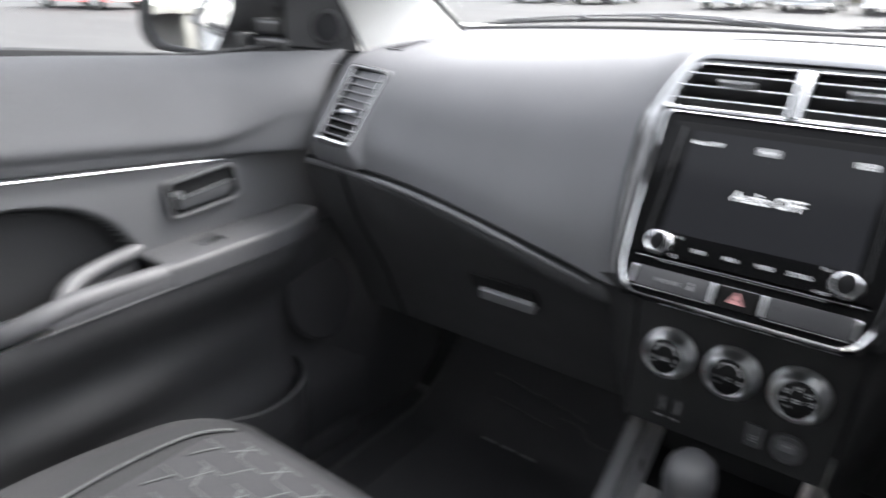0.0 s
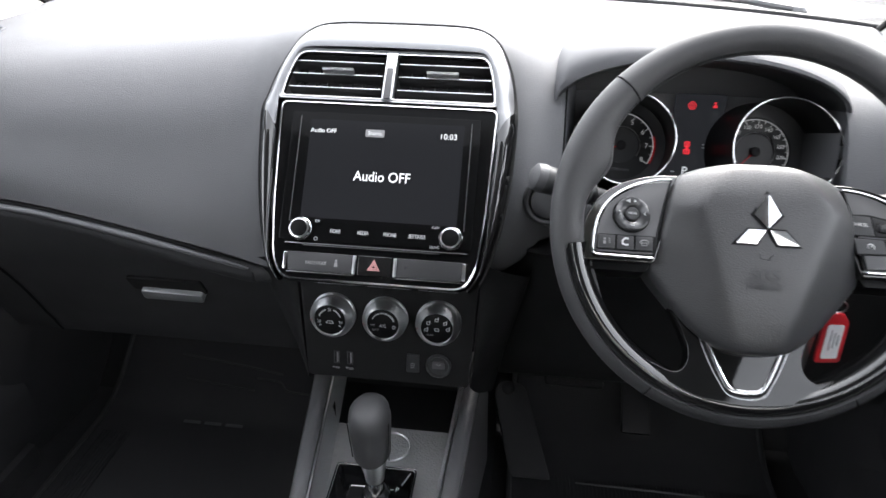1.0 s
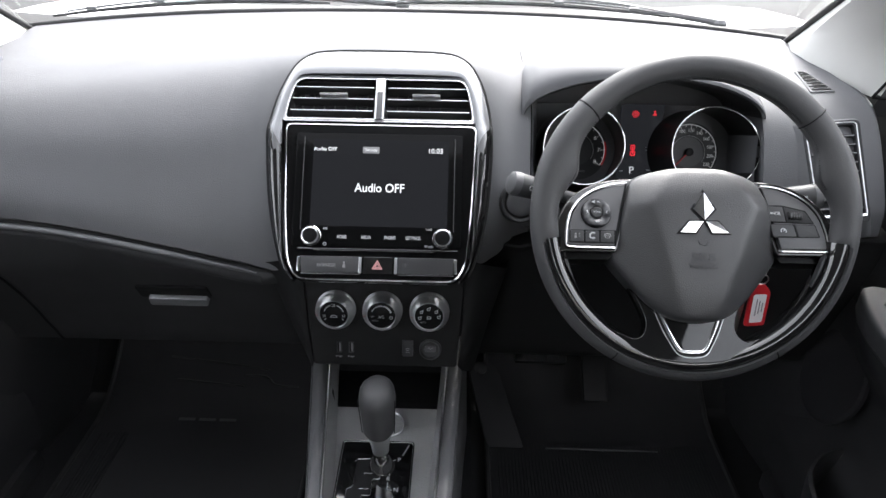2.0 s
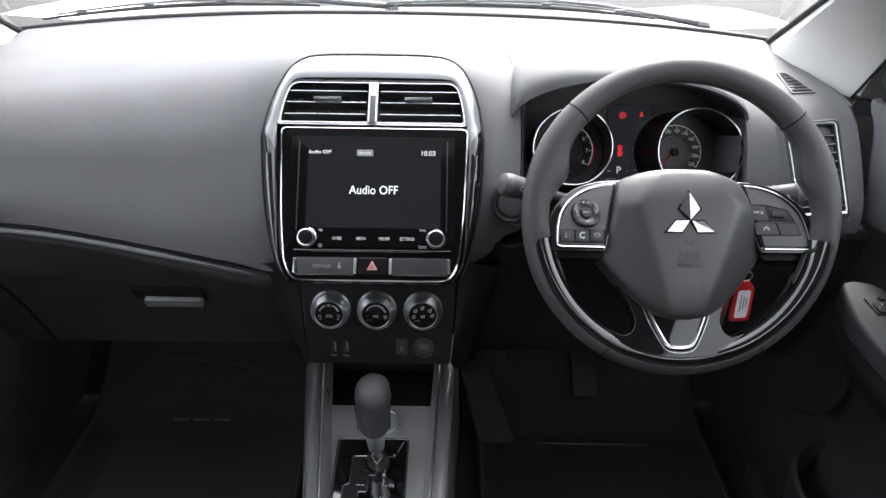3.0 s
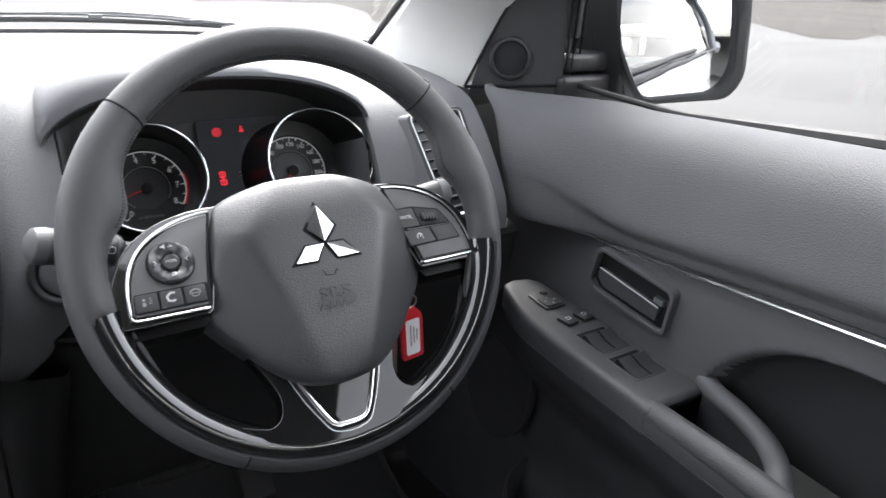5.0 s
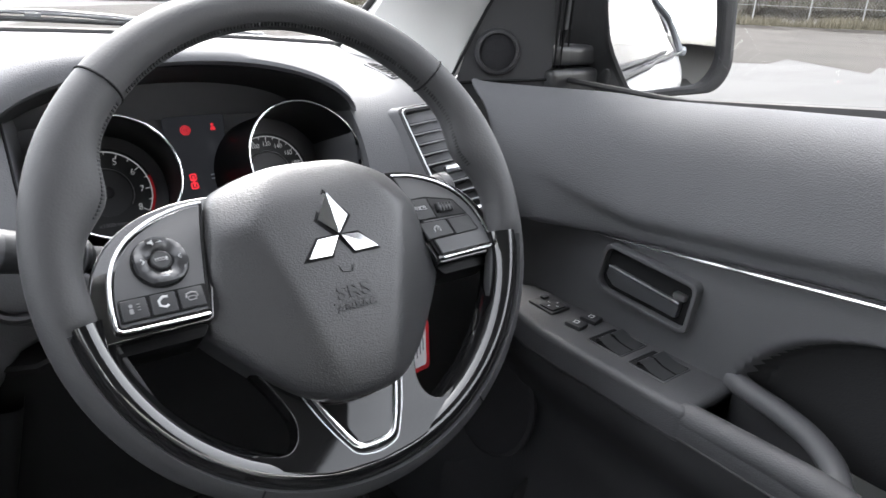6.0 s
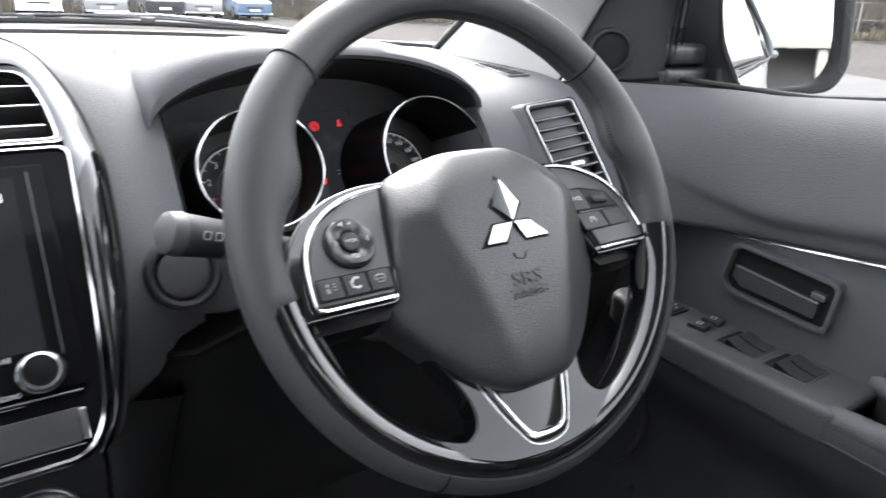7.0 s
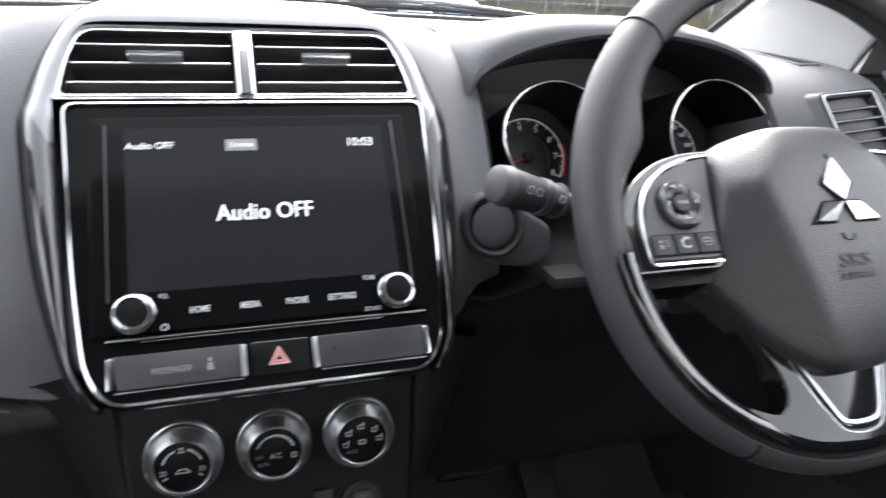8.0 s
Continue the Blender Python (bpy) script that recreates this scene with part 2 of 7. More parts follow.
def tube(points, radius, sides=8, closed=False, flat=1.0, up=(0, 0, 1)):
    """A round (or flattened) bar along the points; radius: one number or one a point."""
    p = [Vector(q) for q in points]
    n, rows = len(p), []
    for i in range(n):
        a, b = (p[i - 1], p[(i + 1) % n]) if closed else (p[max(i - 1, 0)], p[min(i + 1, n - 1)])
        d = (b - a).normalized()
        s = d.cross(Vector(up))
        s = s.normalized() if s.length > 1e-6 else Vector((1, 0, 0))
        w = s.cross(d)
        r = radius[i] if isinstance(radius, (list, tuple)) else radius
        rows.append([p[i] + s * r * math.cos(2 * math.pi * k / sides) + w * r * flat * math.sin(2 * math.pi * k / sides) for k in range(sides)])
    return grid(rows + ([rows[0]] if closed else []), True, cap=not closed)


def lettering(words, size, parent, material, x, y, z, name="lettering", align="CENTER", bold=0.0, squash=1.0, turn=0.0):
    """Words in the parent's x, y plane, as a thin mesh."""
    cu = bpy.data.curves.new(name, "FONT")
    cu.body, cu.size, cu.align_x, cu.align_y, cu.extrude, cu.offset = words, size, align, "CENTER", 0.0002, bold
    cu.resolution_u = 3
    tmp = bpy.data.objects.new(name, cu)
    scene.collection.objects.link(tmp)
    bpy.context.view_layer.update()
    me = bpy.data.meshes.new_from_object(tmp.evaluated_get(bpy.context.evaluated_depsgraph_get()))
    bpy.data.objects.remove(tmp)
    me.materials.clear()
    me.materials.append(material)
    ob = new(name, me)
    ob.parent = parent
    ob.matrix_local = pose(x, y, z, 0, 0, turn) @ Matrix.Diagonal((squash, 1, 1, 1))
    return ob


def interp(table, x):
    """Soft interpolation between stations: table of (x, [(y, z), ...])."""
    xs = [s[0] for s in table]
    i = max(0, min(len(xs) - 2, sum(1 for v in xs if v <= x) - 1))
    a, b, c, d = table[max(i - 1, 0)], table[i], table[i + 1], table[min(i + 2, len(xs) - 1)]
    h = c[0] - b[0]
    t = (x - b[0]) / h
    out = []
    for k in range(len(b[1])):
        q = []
        for j in range(2):
            m0 = (c[1][k][j] - a[1][k][j]) / max(c[0] - a[0], 1e-6) * h
            m1 = (d[1][k][j] - b[1][k][j]) / max(d[0] - b[0], 1e-6) * h
            q.append((2 * t ** 3 - 3 * t * t + 1) * b[1][k][j] + (t ** 3 - 2 * t * t + t) * m0 + (-2 * t ** 3 + 3 * t * t) * c[1][k][j] + (t ** 3 - t * t) * m1)
        out.append(tuple(q))
    return out


# ---- the car's shell and the ground it stands on ----
X_AXIS = Vector((1, 0, 0))


def slope_frame(origin, degrees):
    """Axes on a face that leans back from upright by that angle and looks to the rear of the car."""
    a = radians(degrees)
    return frame_of(origin, X_AXIS, (0, math.sin(a), math.cos(a)), (0, -math.cos(a), math.sin(a)))


def base_line(x):
    """The foot of the windscreen."""
    k = abs(x) / 0.68
    return 1.42 - 0.12 * k ** 3, 1.137 - 0.014 * k * k


def belt_line(y):
    """The height of the body side below the windows; it climbs to the rear."""
    return 1.078 + 0.062 * (1.0 - y)


def build_shell():
    car = thing("car_shell", None, "white passenger car shell with pale linings", "car", kind="structure")
    # pillar linings
    for s in (-1, 1):
        front = smooth_line([(s * 0.678, 1.30, 1.118), (s * 0.655, 1.12, 1.215), (s * 0.62, 0.85, 1.36), (s * 0.57, 0.50, 1.53)], 6)
        back = smooth_line([(s * 0.705, 1.05, 1.095), (s * 0.735, 1.00, 1.205), (s * 0.715, 0.76, 1.36), (s * 0.64, 0.50, 1.53)], 6)
        rows = []
        for a, b in zip(front, back):
            mid = (a + b) / 2 - Vector((s * 0.035, 0, 0)) + Vector((0, 0, 0.004))
            q1, q3 = a.lerp(mid, 0.55) - Vector((s * 0.012, 0, 0)), b.lerp(mid, 0.55) - Vector((s * 0.012, 0, 0))
            o = Vector((s * 0.06, 0.03, 0.02))
            rows.append([a + o, a, q1, mid, q3, b, b + o])
        part("pillar_lining", grid(rows), M_PILLAR, car, "pale grey pillar lining")
        part("windscreen_seal", tube([p - Vector((s * 0.003, 0.004, -0.002)) for p in front], 0.0055, 8), M_RUBBER, car)
    # windscreen
    rows = []
    for i in range(13):
        x = -0.70 + 1.40 * i / 12
        y, z = base_line(x)
        rows.append([(x * (1 - 0.17 * t), y + 0.02 + (0.50 - y) * t, z - 0.008 + (1.55 - z) * t + 0.03 * math.sin(math.pi * t)) for t in [k / 8 for k in range(9)]])
    part("windscreen", grid(rows), M_WSGLASS, car, "clear windscreen glass")
    xs = [-0.70 + 1.40 * i / 28 for i in range(29)]
    seal = [(x, base_line(x)[0] + 0.006, base_line(x)[1] + 0.001) for x in xs]
    part("lower_seal", tube(seal, [0.010 if abs(p[0]) < 0.66 else 0.007 for p in seal], 8, flat=0.55), M_RUBBER, car, "black strip along the windscreen foot")
    # cowl and bonnet
    rows = [[(x, base_line(x)[0] + d, base_line(x)[1] + h) for d, h in ((0.03, -0.012), (0.07, -0.02), (0.12, -0.028), (0.16, -0.035))] for x in [1.08 * v for v in xs]]
    part("cowl", grid(rows), M_LOWER, car, "black plastic cowl")
    rows = []
    for i in range(25):
        x = -0.80 + 1.6 * i / 24
        k = abs(x) / 0.8
        rows.append([(x, 1.55 - 0.10 * k ** 3 + d, 1.085 + 0.035 * max(0, (k - 0.55) / 0.45) ** 1.5 - 0.03 * d - 0.13 * d * d) for d in (0, 0.02, 0.1, 0.3, 0.6, 0.85)])
    part("front_panel", grid([[(x, 2.40 + 0.06 * (1 - (x / 0.66) ** 2), 0.86 - 0.06 * (x / 0.66) ** 2), (x, 2.46 + 0.06 * (1 - (x / 0.66) ** 2), 0.70), (x, 2.48 + 0.05 * (1 - (x / 0.66) ** 2), 0.52), (x, 2.44, 0.30)] for x in [-0.66 + 0.11 * i for i in range(13)]]), M_WHITE, car, "white painted front")
    part("bonnet", grid(rows), M_WHITE, car, "white painted bonnet")
    # roof, sides, tail, floor tunnel walls: plain closing walls
    rows = [[(x, y, 1.545 + 0.05 * (1 - (x / 0.62) ** 2) - 0.05 * max(0, (-y - 0.6)) ** 2) for y in (0.52, 0.2, -0.3, -0.9, -1.5, -1.9)] for x in (-0.66, -0.5, -0.25, 0, 0.25, 0.5, 0.66)]
    part("roof_lining", grid(rows), M_ROOFCLOTH, car, "grey cloth roof lining")
    rows = [[(x, y, z + 0.035) for x, y, z in r] for r in rows]
    part("roof", grid(rows), M_WHITE, car, "white roof")
    for s in (-1, 1):
        skin = [[(s * 0.62, 2.46, 0.32), (s * 0.66, 2.50, 0.55), (s * 0.66, 2.47, 0.72), (s * 0.62, 2.40, 0.80)], [(s * 0.78, 2.25, 0.30), (s * 0.83, 2.28, 0.60), (s * 0.82, 2.26, 0.82), (s * 0.76, 2.22, 0.90)],
                [(s * 0.845, 1.80, 0.30), (s * 0.88, 1.80, 0.62), (s * 0.872, 1.80, 0.90), (s * 0.815, 1.80, 1.03)], [(s * 0.845, 1.40, 0.30), (s * 0.885, 1.38, 0.62), (s * 0.880, 1.38, 0.92), (s * 0.815, 1.42, 1.065)]]
        for y in (1.0, 0.6, 0.1, -0.4, -1.0, -1.7, -2.1):
            k = max(0, -y - 1.2)
            skin.append([(s * (0.86 - 0.1 * k), y, 0.30), (s * (0.895 - 0.1 * k), y, 0.62), (s * (0.888 - 0.1 * k), y, 0.90), (s * (0.850 - 0.12 * k), y, belt_line(y))])
        part("body_side", grid(skin), M_WHITE, car, "white painted flank")
        pillar = [[(s * 0.83, y0, 1.13), (s * 0.76, y0 - 0.03, 1.35), (s * 0.655, y0 - 0.06, 1.57)] for y0 in (-0.20, -0.30)]
        part("door_pillar", grid(pillar), M_RUBBER, car)
        tail = [[(s * 0.835, y0, belt_line(y0) - 0.01), (s * 0.765, y0 + 0.14, 1.35), (s * 0.655, y0 + 0.32, 1.57)] for y0 in (-1.05, -1.17)]
        part("rear_door_frame", grid(tail), M_RUBBER, car)
        quarter = [[(s * 0.825, y0, belt_line(y0) - 0.01), (s * 0.755, y1, 1.34), (s * 0.655, y2, 1.54)] for y0, y1, y2 in ((-1.55, -1.42, -1.25), (-2.1, -2.02, -1.85))]
        part("quarter_panel", grid(quarter), M_REARPILLAR, car, "grey rear pillar")
        rear = [[(s * 0.83, y0, belt_line(y0) - 0.01), (s * 0.76, y0 - 0.02, 1.34), (s * 0.66, y0 - 0.04, 1.56)] for y0 in (-0.30, -1.02)]
        part("rear_window", grid(rear), M_REARGLASS, car)
        belt = [(s * 0.853, y, belt_line(y) + 0.004) for y in (0.93, 0.4, -0.1, -0.6, -1.1, -1.6)]
        part("belt_trim", tube(belt, 0.009, 8), M_RUBBER, car, "black strip below the windows")
        arch = smooth_line([(s * 0.855, -1.62, belt_line(-1.6) + 0.006), (s * 0.815, -1.55, 1.26), (s * 0.765, -1.42, 1.40), (s * 0.70, -1.15, 1.525), (s * 0.675, -0.6, 1.565), (s * 0.668, -0.1, 1.575)], 5)
        part("window_arch", tube(arch, [0.048 - 0.026 * min(1.0, k / 16) for k in range(len(arch))], 8), M_REARPILLAR, car, "grey frame round the rear windows")
        lining = [[(s * 0.74, y, 0.35), (s * 0.74, y, 0.8), (s * 0.80, y, belt_line(y) - 0.03)] for y in (-0.22, -2.0)]
        part("rear_door_lining", grid(lining), M_DOORPAD, car)
    part("tailgate", grid([[(-0.75, -2.02, 0.35), (0.75, -2.02, 0.35)], [(-0.75, -2.02, 1.12), (0.75, -2.02, 1.12)]]), M_WHITE, car)
    part("rear_glass", grid([[(-0.72, -2.0, 1.12), (0.72, -2.0, 1.12)], [(-0.6, -1.86, 1.52), (0.6, -1.86, 1.52)]]), M_REARGLASS, car)
    for s in (-1, 1):
        for y in (1.78, -1.0):
            wh = part("wheel", moved(lathe([(0.21, -0.11), (0.32, -0.10), (0.335, 0.0), (0.32, 0.10), (0.21, 0.11)], 32), pose(s * 0.775, y, 0.335, 0, 90, 0)), M_RUBBER, car, "black tyre on an alloy rim")
            part("rim", moved(lathe([(0.205, -0.112), (0.06, -0.115), (0.06, 0.115), (0.205, 0.112)], 28), pose(s * 0.775, y, 0.335, 0, 90, 0)), M_SATIN, wh)
    # bulkhead, sill walls
    rows = [[(x, 1.42, 0.98), (x, 1.36, 0.75), (x, 1.34, 0.62), (x, 1.24, 0.44), (x, 1.16, 0.382)] for x in (-0.82, -0.4, 0, 0.4, 0.82)]
    part("bulkhead", grid(rows), M_CARPET, car, "black carpeted bulkhead")
    for s in (-1, 1):
        rows = [[(s * (0.70 + 0.03 * math.sin(v * 3)), y, z) for v, (y, z) in enumerate(((1.38, 0.36), (1.36, 0.55), (1.34, 0.98)))],
                [(s * 0.685, 1.12, 0.37), (s * 0.675, 1.10, 0.56), (s * 0.69, 1.06, 0.98)],
                [(s * 0.70, 0.98, 0.38), (s * 0.705, 0.95, 0.46), (s * 0.72, 0.93, 0.60)]]
        part("kick_panel", grid([smooth_line(r, 4) for r in rows]), M_LOWER, car, "black kick panel in the footwell")
        part("inner_wing", grid([[(s * 0.765, y, z) for z in (0.34, 0.7, 1.075)] for y in (1.45, 1.1, 0.80)]), M_LOWER, car)
        part("sill_trim", box(0.07, 1.9, 0.06, (s * 0.715, 0.02, 0.385), 0.015), M_LOWER, car)
    return car


def build_floor():
    rows = [[(x, y, 0.375 + (0.10 if abs(x) < 0.13 else 0)) for y in (1.46, 0.6, 0.0, -1.0, -2.02)] for x in (-0.80, -0.4, -0.14, -0.12, 0, 0.12, 0.14, 0.4, 0.80)]
    ob = link("floor", grid(rows), M_CARPET)
    tagged(ob, "black carpeted cabin floor with a raised tunnel", "floor", kind="structure")


build_shell()
build_floor()

# ---- dashboard ----
def st(x, pts):
    return (x, [base_line(x)] + pts)


DASH = [
    st(-0.668, [(1.20, 1.118), (1.10, 1.113), (1.04, 1.110), (0.985, 1.100), (0.952, 1.078), (0.913, 1.035), (0.884, 0.994), (0.878, 0.961)]),
    st(-0.60, [(1.22, 1.122), (1.10, 1.117), (1.02, 1.112), (0.965, 1.100), (0.930, 1.075), (0.898, 1.032), (0.877, 0.992), (0.877, 0.959)]),
    st(-0.45, [(1.28, 1.126), (1.15, 1.123), (1.05, 1.117), (0.978, 1.101), (0.926, 1.060), (0.898, 1.010), (0.882, 0.975), (0.877, 0.945)]),
    st(-0.20, [(1.32, 1.137), (1.18, 1.140), (1.07, 1.138), (1.002, 1.120), (0.945, 1.072), (0.905, 1.005), (0.875, 0.943), (0.865, 0.900)]),
    st(-0.150, [(1.325, 1.138), (1.19, 1.142), (1.08, 1.147), (1.006, 1.140), (0.953, 1.104), (0.905, 1.045), (0.868, 0.965), (0.856, 0.893)]),
    st(0.0, [(1.33, 1.140), (1.20, 1.145), (1.085, 1.156), (1.016, 1.156), (0.968, 1.098), (0.925, 1.005), (0.885, 0.930), (0.868, 0.885)]),
    st(0.150, [(1.325, 1.138), (1.19, 1.142), (1.08, 1.146), (1.006, 1.137), (0.955, 1.102), (0.908, 1.045), (0.872, 0.965), (0.878, 0.905)]),
    st(0.170, [(1.3225, 1.1375), (1.185, 1.140), (1.075, 1.1385), (1.008, 1.126), (0.960, 1.094), (0.914, 1.033), (0.884, 0.978), (0.886, 0.934)]),
    st(0.192, [(1.32, 1.137), (1.18, 1.137), (1.07, 1.130), (1.010, 1.114), (0.965, 1.085), (0.920, 1.020), (0.893, 0.980), (0.892, 0.943)]),
    st(0.212, [(1.32, 1.137), (1.18, 1.136), (1.07, 1.128), (1.012, 1.111), (0.970, 1.082), (0.925, 1.018), (0.897, 0.982), (0.896, 0.947)]),
]
DASH_R = [
    st(0.515, [(1.28, 1.128), (1.15, 1.122), (1.05, 1.112), (0.99, 1.098), (0.950, 1.070), (0.920, 1.020), (0.900, 0.975), (0.890, 0.945)]),
    st(0.60, [(1.22, 1.122), (1.10, 1.117), (1.02, 1.112), (0.965, 1.100), (0.930, 1.075), (0.898, 1.032), (0.877, 0.990), (0.877, 0.952)]),
    st(0.668, [(1.20, 1.118), (1.10, 1.113), (1.04, 1.110), (0.985, 1.100), (0.952, 1.078), (0.913, 1.035), (0.884, 0.992), (0.878, 0.955)]),
]


def pad_rows(table, x0, x1, n):
    rows = []
    for i in range(n + 1):
        x = x0 + (x1 - x0) * i / n
        rows.append([Vector(p) for p in smooth_line([(x, y, z) for y, z in interp(table, x)], 6)])
    return rows


def crease(x):
    return interp(DASH, max(-0.668, min(0.19, x)))[-1]


def build_dashboard():
    dash = thing("dashboard", None, "dark grey soft-skinned dashboard below the windscreen", "dashboard")
    rows = pad_rows(DASH, -0.668, 0.198, 44)
    for r in rows:
        x, y, z = r[-1]
        r += [Vector((x, y + 0.006, z - 0.006)), Vector((x, y + 0.03, z - 0.009))]
    back = [[p + Vector((0.003, 0.006, -0.003)) for p in rows[-1]], [p + Vector((0.008, 0.03, -0.006)) for p in rows[-1]], [p + Vector((0.022, 0.12, -0.012)) for p in rows[-1]]]
    left = [[p + Vector((-0.004, 0.015, -0.004)) for p in rows[0]], [p + Vector((-0.03, 0.05, -0.01)) for p in rows[0]]]
    part("joint", tube([p + Vector((0.0015, 0.001, 0)) for p in rows[-1][20:-10]], 0.0013, 6, up=(1, 0, 0)), M_SEAMSHADE, dash)
    part("passenger_pad", grid(left[::-1] + rows + back), M_PAD, dash, "soft grained dashboard skin over the passenger side")
    rows = pad_rows(DASH_R, 0.515, 0.668, 12)
    for r in rows:
        x, y, z = r[-1]
        r += [Vector((x, y + 0.006, z - 0.006)), Vector((x, y + 0.03, z - 0.009))]
    side = [[p + Vector((-0.003, 0.02, -0.004)) for p in rows[0]], [p + Vector((-0.004, 0.12, -0.01)) for p in rows[0]]]
    right = [[p + Vector((0.004, 0.015, -0.004)) for p in rows[-1]], [p + Vector((0.03, 0.05, -0.01)) for p in rows[-1]]]
    part("driver_side_pad", grid(side[::-1] + rows + right), M_PAD, dash, "soft grained dashboard skin beside the driver's door")
    # top behind the instrument hood
    rows = []
    for i in range(21):
        x = 0.192 + 0.323 * i / 20
        t = (x - 0.192) / 0.323
        y, z = base_line(x)
        a, b = interp(DASH, 0.19), interp(DASH_R, 0.516)
        rows.append(smooth_line([(x, y, z)] + [(x, a[k][0] * (1 - t) + b[k][0] * t, a[k][1] * (1 - t) + b[k][1] * t) for k in (1, 2, 3)] + [(x, 1.06, 1.09), (x, 1.105, 1.0), (x, 1.105, 0.9)], 4))
    part("centre_top", grid(rows), M_PAD, dash)
    # instrument hood: an arch that rises from the pad
    def arch(y, xl, xr, zb, h, pl=1.0, pr=1.0, q=1.12, n=36):
        out = []
        for i in range(n + 1):
            a = math.pi * i / n
            c, cx, rx = math.cos(a), (xl + xr) / 2, (xr - xl) / 2
            p = pl if c > 0 else pr
            out.append((cx - rx * math.copysign(abs(c) ** p, c), y, zb + h * max(0.0, math.sin(a)) ** (q * (p if p < 1 else 1))))
        return out
    rows = [arch(1.20, 0.15, 0.56, 1.10, 0.030), arch(1.10, 0.172, 0.545, 1.09, 0.060, 0.7, 0.95), arch(1.03, 0.180, 0.532, 1.086, 0.070, 0.6, 0.95),
            arch(0.985, 0.184, 0.524, 1.086, 0.070, 0.6, 0.95), arch(0.968, 0.185, 0.520, 1.086, 0.066, 0.66, 0.97), arch(0.960, 0.186, 0.518, 1.087, 0.060, 0.8, 0.98), arch(0.9585, 0.187, 0.516, 1.088, 0.055), arch(0.964, 0.190, 0.513, 1.088, 0.051)]
    part("instrument_hood", grid(rows), M_PAD, dash, "soft hood over the instruments")
    rows = [arch(0.9645, 0.1905, 0.5125, 1.0875, 0.0505), arch(1.0, 0.197, 0.505, 1.080, 0.046), arch(1.05, 0.203, 0.50, 1.072, 0.040), arch(1.10, 0.208, 0.495, 1.065, 0.036)]
    part("hood_lining", grid(rows), M_LOWER, dash, "matt black inside of the hood")
    # walls of the instrument recess
    for xa, xb in ((0.193, 0.222), (0.511, 0.503)):
        rows = [[(xa, 0.963, 1.085), (xa + (0.006 if xa < 0.3 else -0.006), 0.93, 1.03), (xa + (0.012 if xa < 0.3 else -0.012), 0.90, 0.975)],
                [(xb, 1.10, 1.085), (xb, 1.09, 1.03), (xb, 1.05, 0.975)]]
        part("recess_wall", grid([smooth_line(r, 4) for r in rows]), M_PLASTIC, dash)
    # lower dashboard on the driver's side
    rows = []
    for i in range(23):
        x = 0.135 + 0.55 * i / 22
        k = max(0.0, min(1.0, (0.26 - x) / 0.08))
        q = 0.03 * max(0.0, (0.175 - x) / 0.04)
        rows.append(smooth_line([(x, 1.08, 0.975 - 0.07 * k), (x, 0.890 + q, 0.955 - 0.026 * k), (x, 0.880 + q, 0.938 - 0.024 * k), (x, 0.888 + q, 0.890 - 0.01 * k), (x, 0.92 + q, 0.80), (x, 0.96, 0.70), (x, 1.02, 0.64), (x, 1.25, 0.66)], 4))
    # near-black colour carries the overhang's shade on this panel
    part("knee_panel", grid(rows), M_STACK, dash, "knee panel under the steering column, its shade set in dark colour")
    # glovebox side: panel, lid, handle
    def lower(x, lift=0.0):
        y, z = crease(x)
        dive = max(0.0, (x + 0.200) / 0.05)
        y, lift = y + 0.016 * dive * dive, lift * max(0.0, 1 - dive)
        pts = [(y + 0.012, z - 0.008), (y - 0.002 - lift, z - 0.016), (y + 0.004 - lift, z - 0.035), (0.905 - lift, 0.86), (0.935 - lift, 0.81), (0.957 - lift, 0.772), (0.978 - lift, 0.73), (1.005 - lift, 0.67), (1.04, 0.63), (1.20, 0.64)]
        return smooth_line([(x, a, b) for a, b in pts], 3)
    part("lower_panel", grid([lower(-0.68 + 0.53 * i / 24) for i in range(25)]), M_LOWER, dash, "dark plastic around the glovebox")
    lid = part("glovebox_lid", grid([[Vector(p) + Vector((0, d, 0)) for p in lower(x, 0.004)[3:-5]] for x, d in
                                     [(-0.590, 0.01), (-0.588, 0.001)] + [(-0.585 + 0.408 * i / 20, 0) for i in range(21)] + [(-0.174, 0.001), (-0.172, 0.01)]]), M_LOWER, dash, "closed dark glovebox lid")
    # thin dark plate stands in for the shaded hollow above the handle
    part("recess_shade", moved(prism(rect(-0.004, 0.018, 0.112, 0.034, 0.006), 0.001, 0.0062, 0.002), slope_frame((-0.334, 0.9435, 0.7885), -29)), M_SEAMSHADE, lid, "dark plate standing for the shaded recess above the handle")
    part("handle", moved(prism(rounded([(-0.048, -0.012), (0.044, -0.012), (0.048, 0.010), (-0.044, 0.012)], 0.005), -0.002, 0.014, 0.004), slope_frame((-0.334, 0.9435, 0.7885), -29)), M_HANDLE, lid, "pale grey glovebox handle")
    for x in (-0.600,):
        part("joint", tube([Vector(p) + Vector((0, -0.001, 0)) for p in lower(x)[2:-4]], 0.0022, 6, up=(1, 0, 0)), M_SEAMSHADE, dash)
    # joint between pad and lower panel
    part("joint", tube([(x, crease(x)[0] + 0.004, crease(x)[1] - 0.0065) for x in [-0.68 + 0.512 * i / 30 for i in range(31)]], [0.003 - 0.0024 * max(0.0, (i - 24) / 6) for i in range(31)], 6), M_SEAMSHADE, dash)
    # the lip takes a paler skin to imitate light caught along its top
    lip = [(-0.68 + 0.50 * i / 30) for i in range(31)]
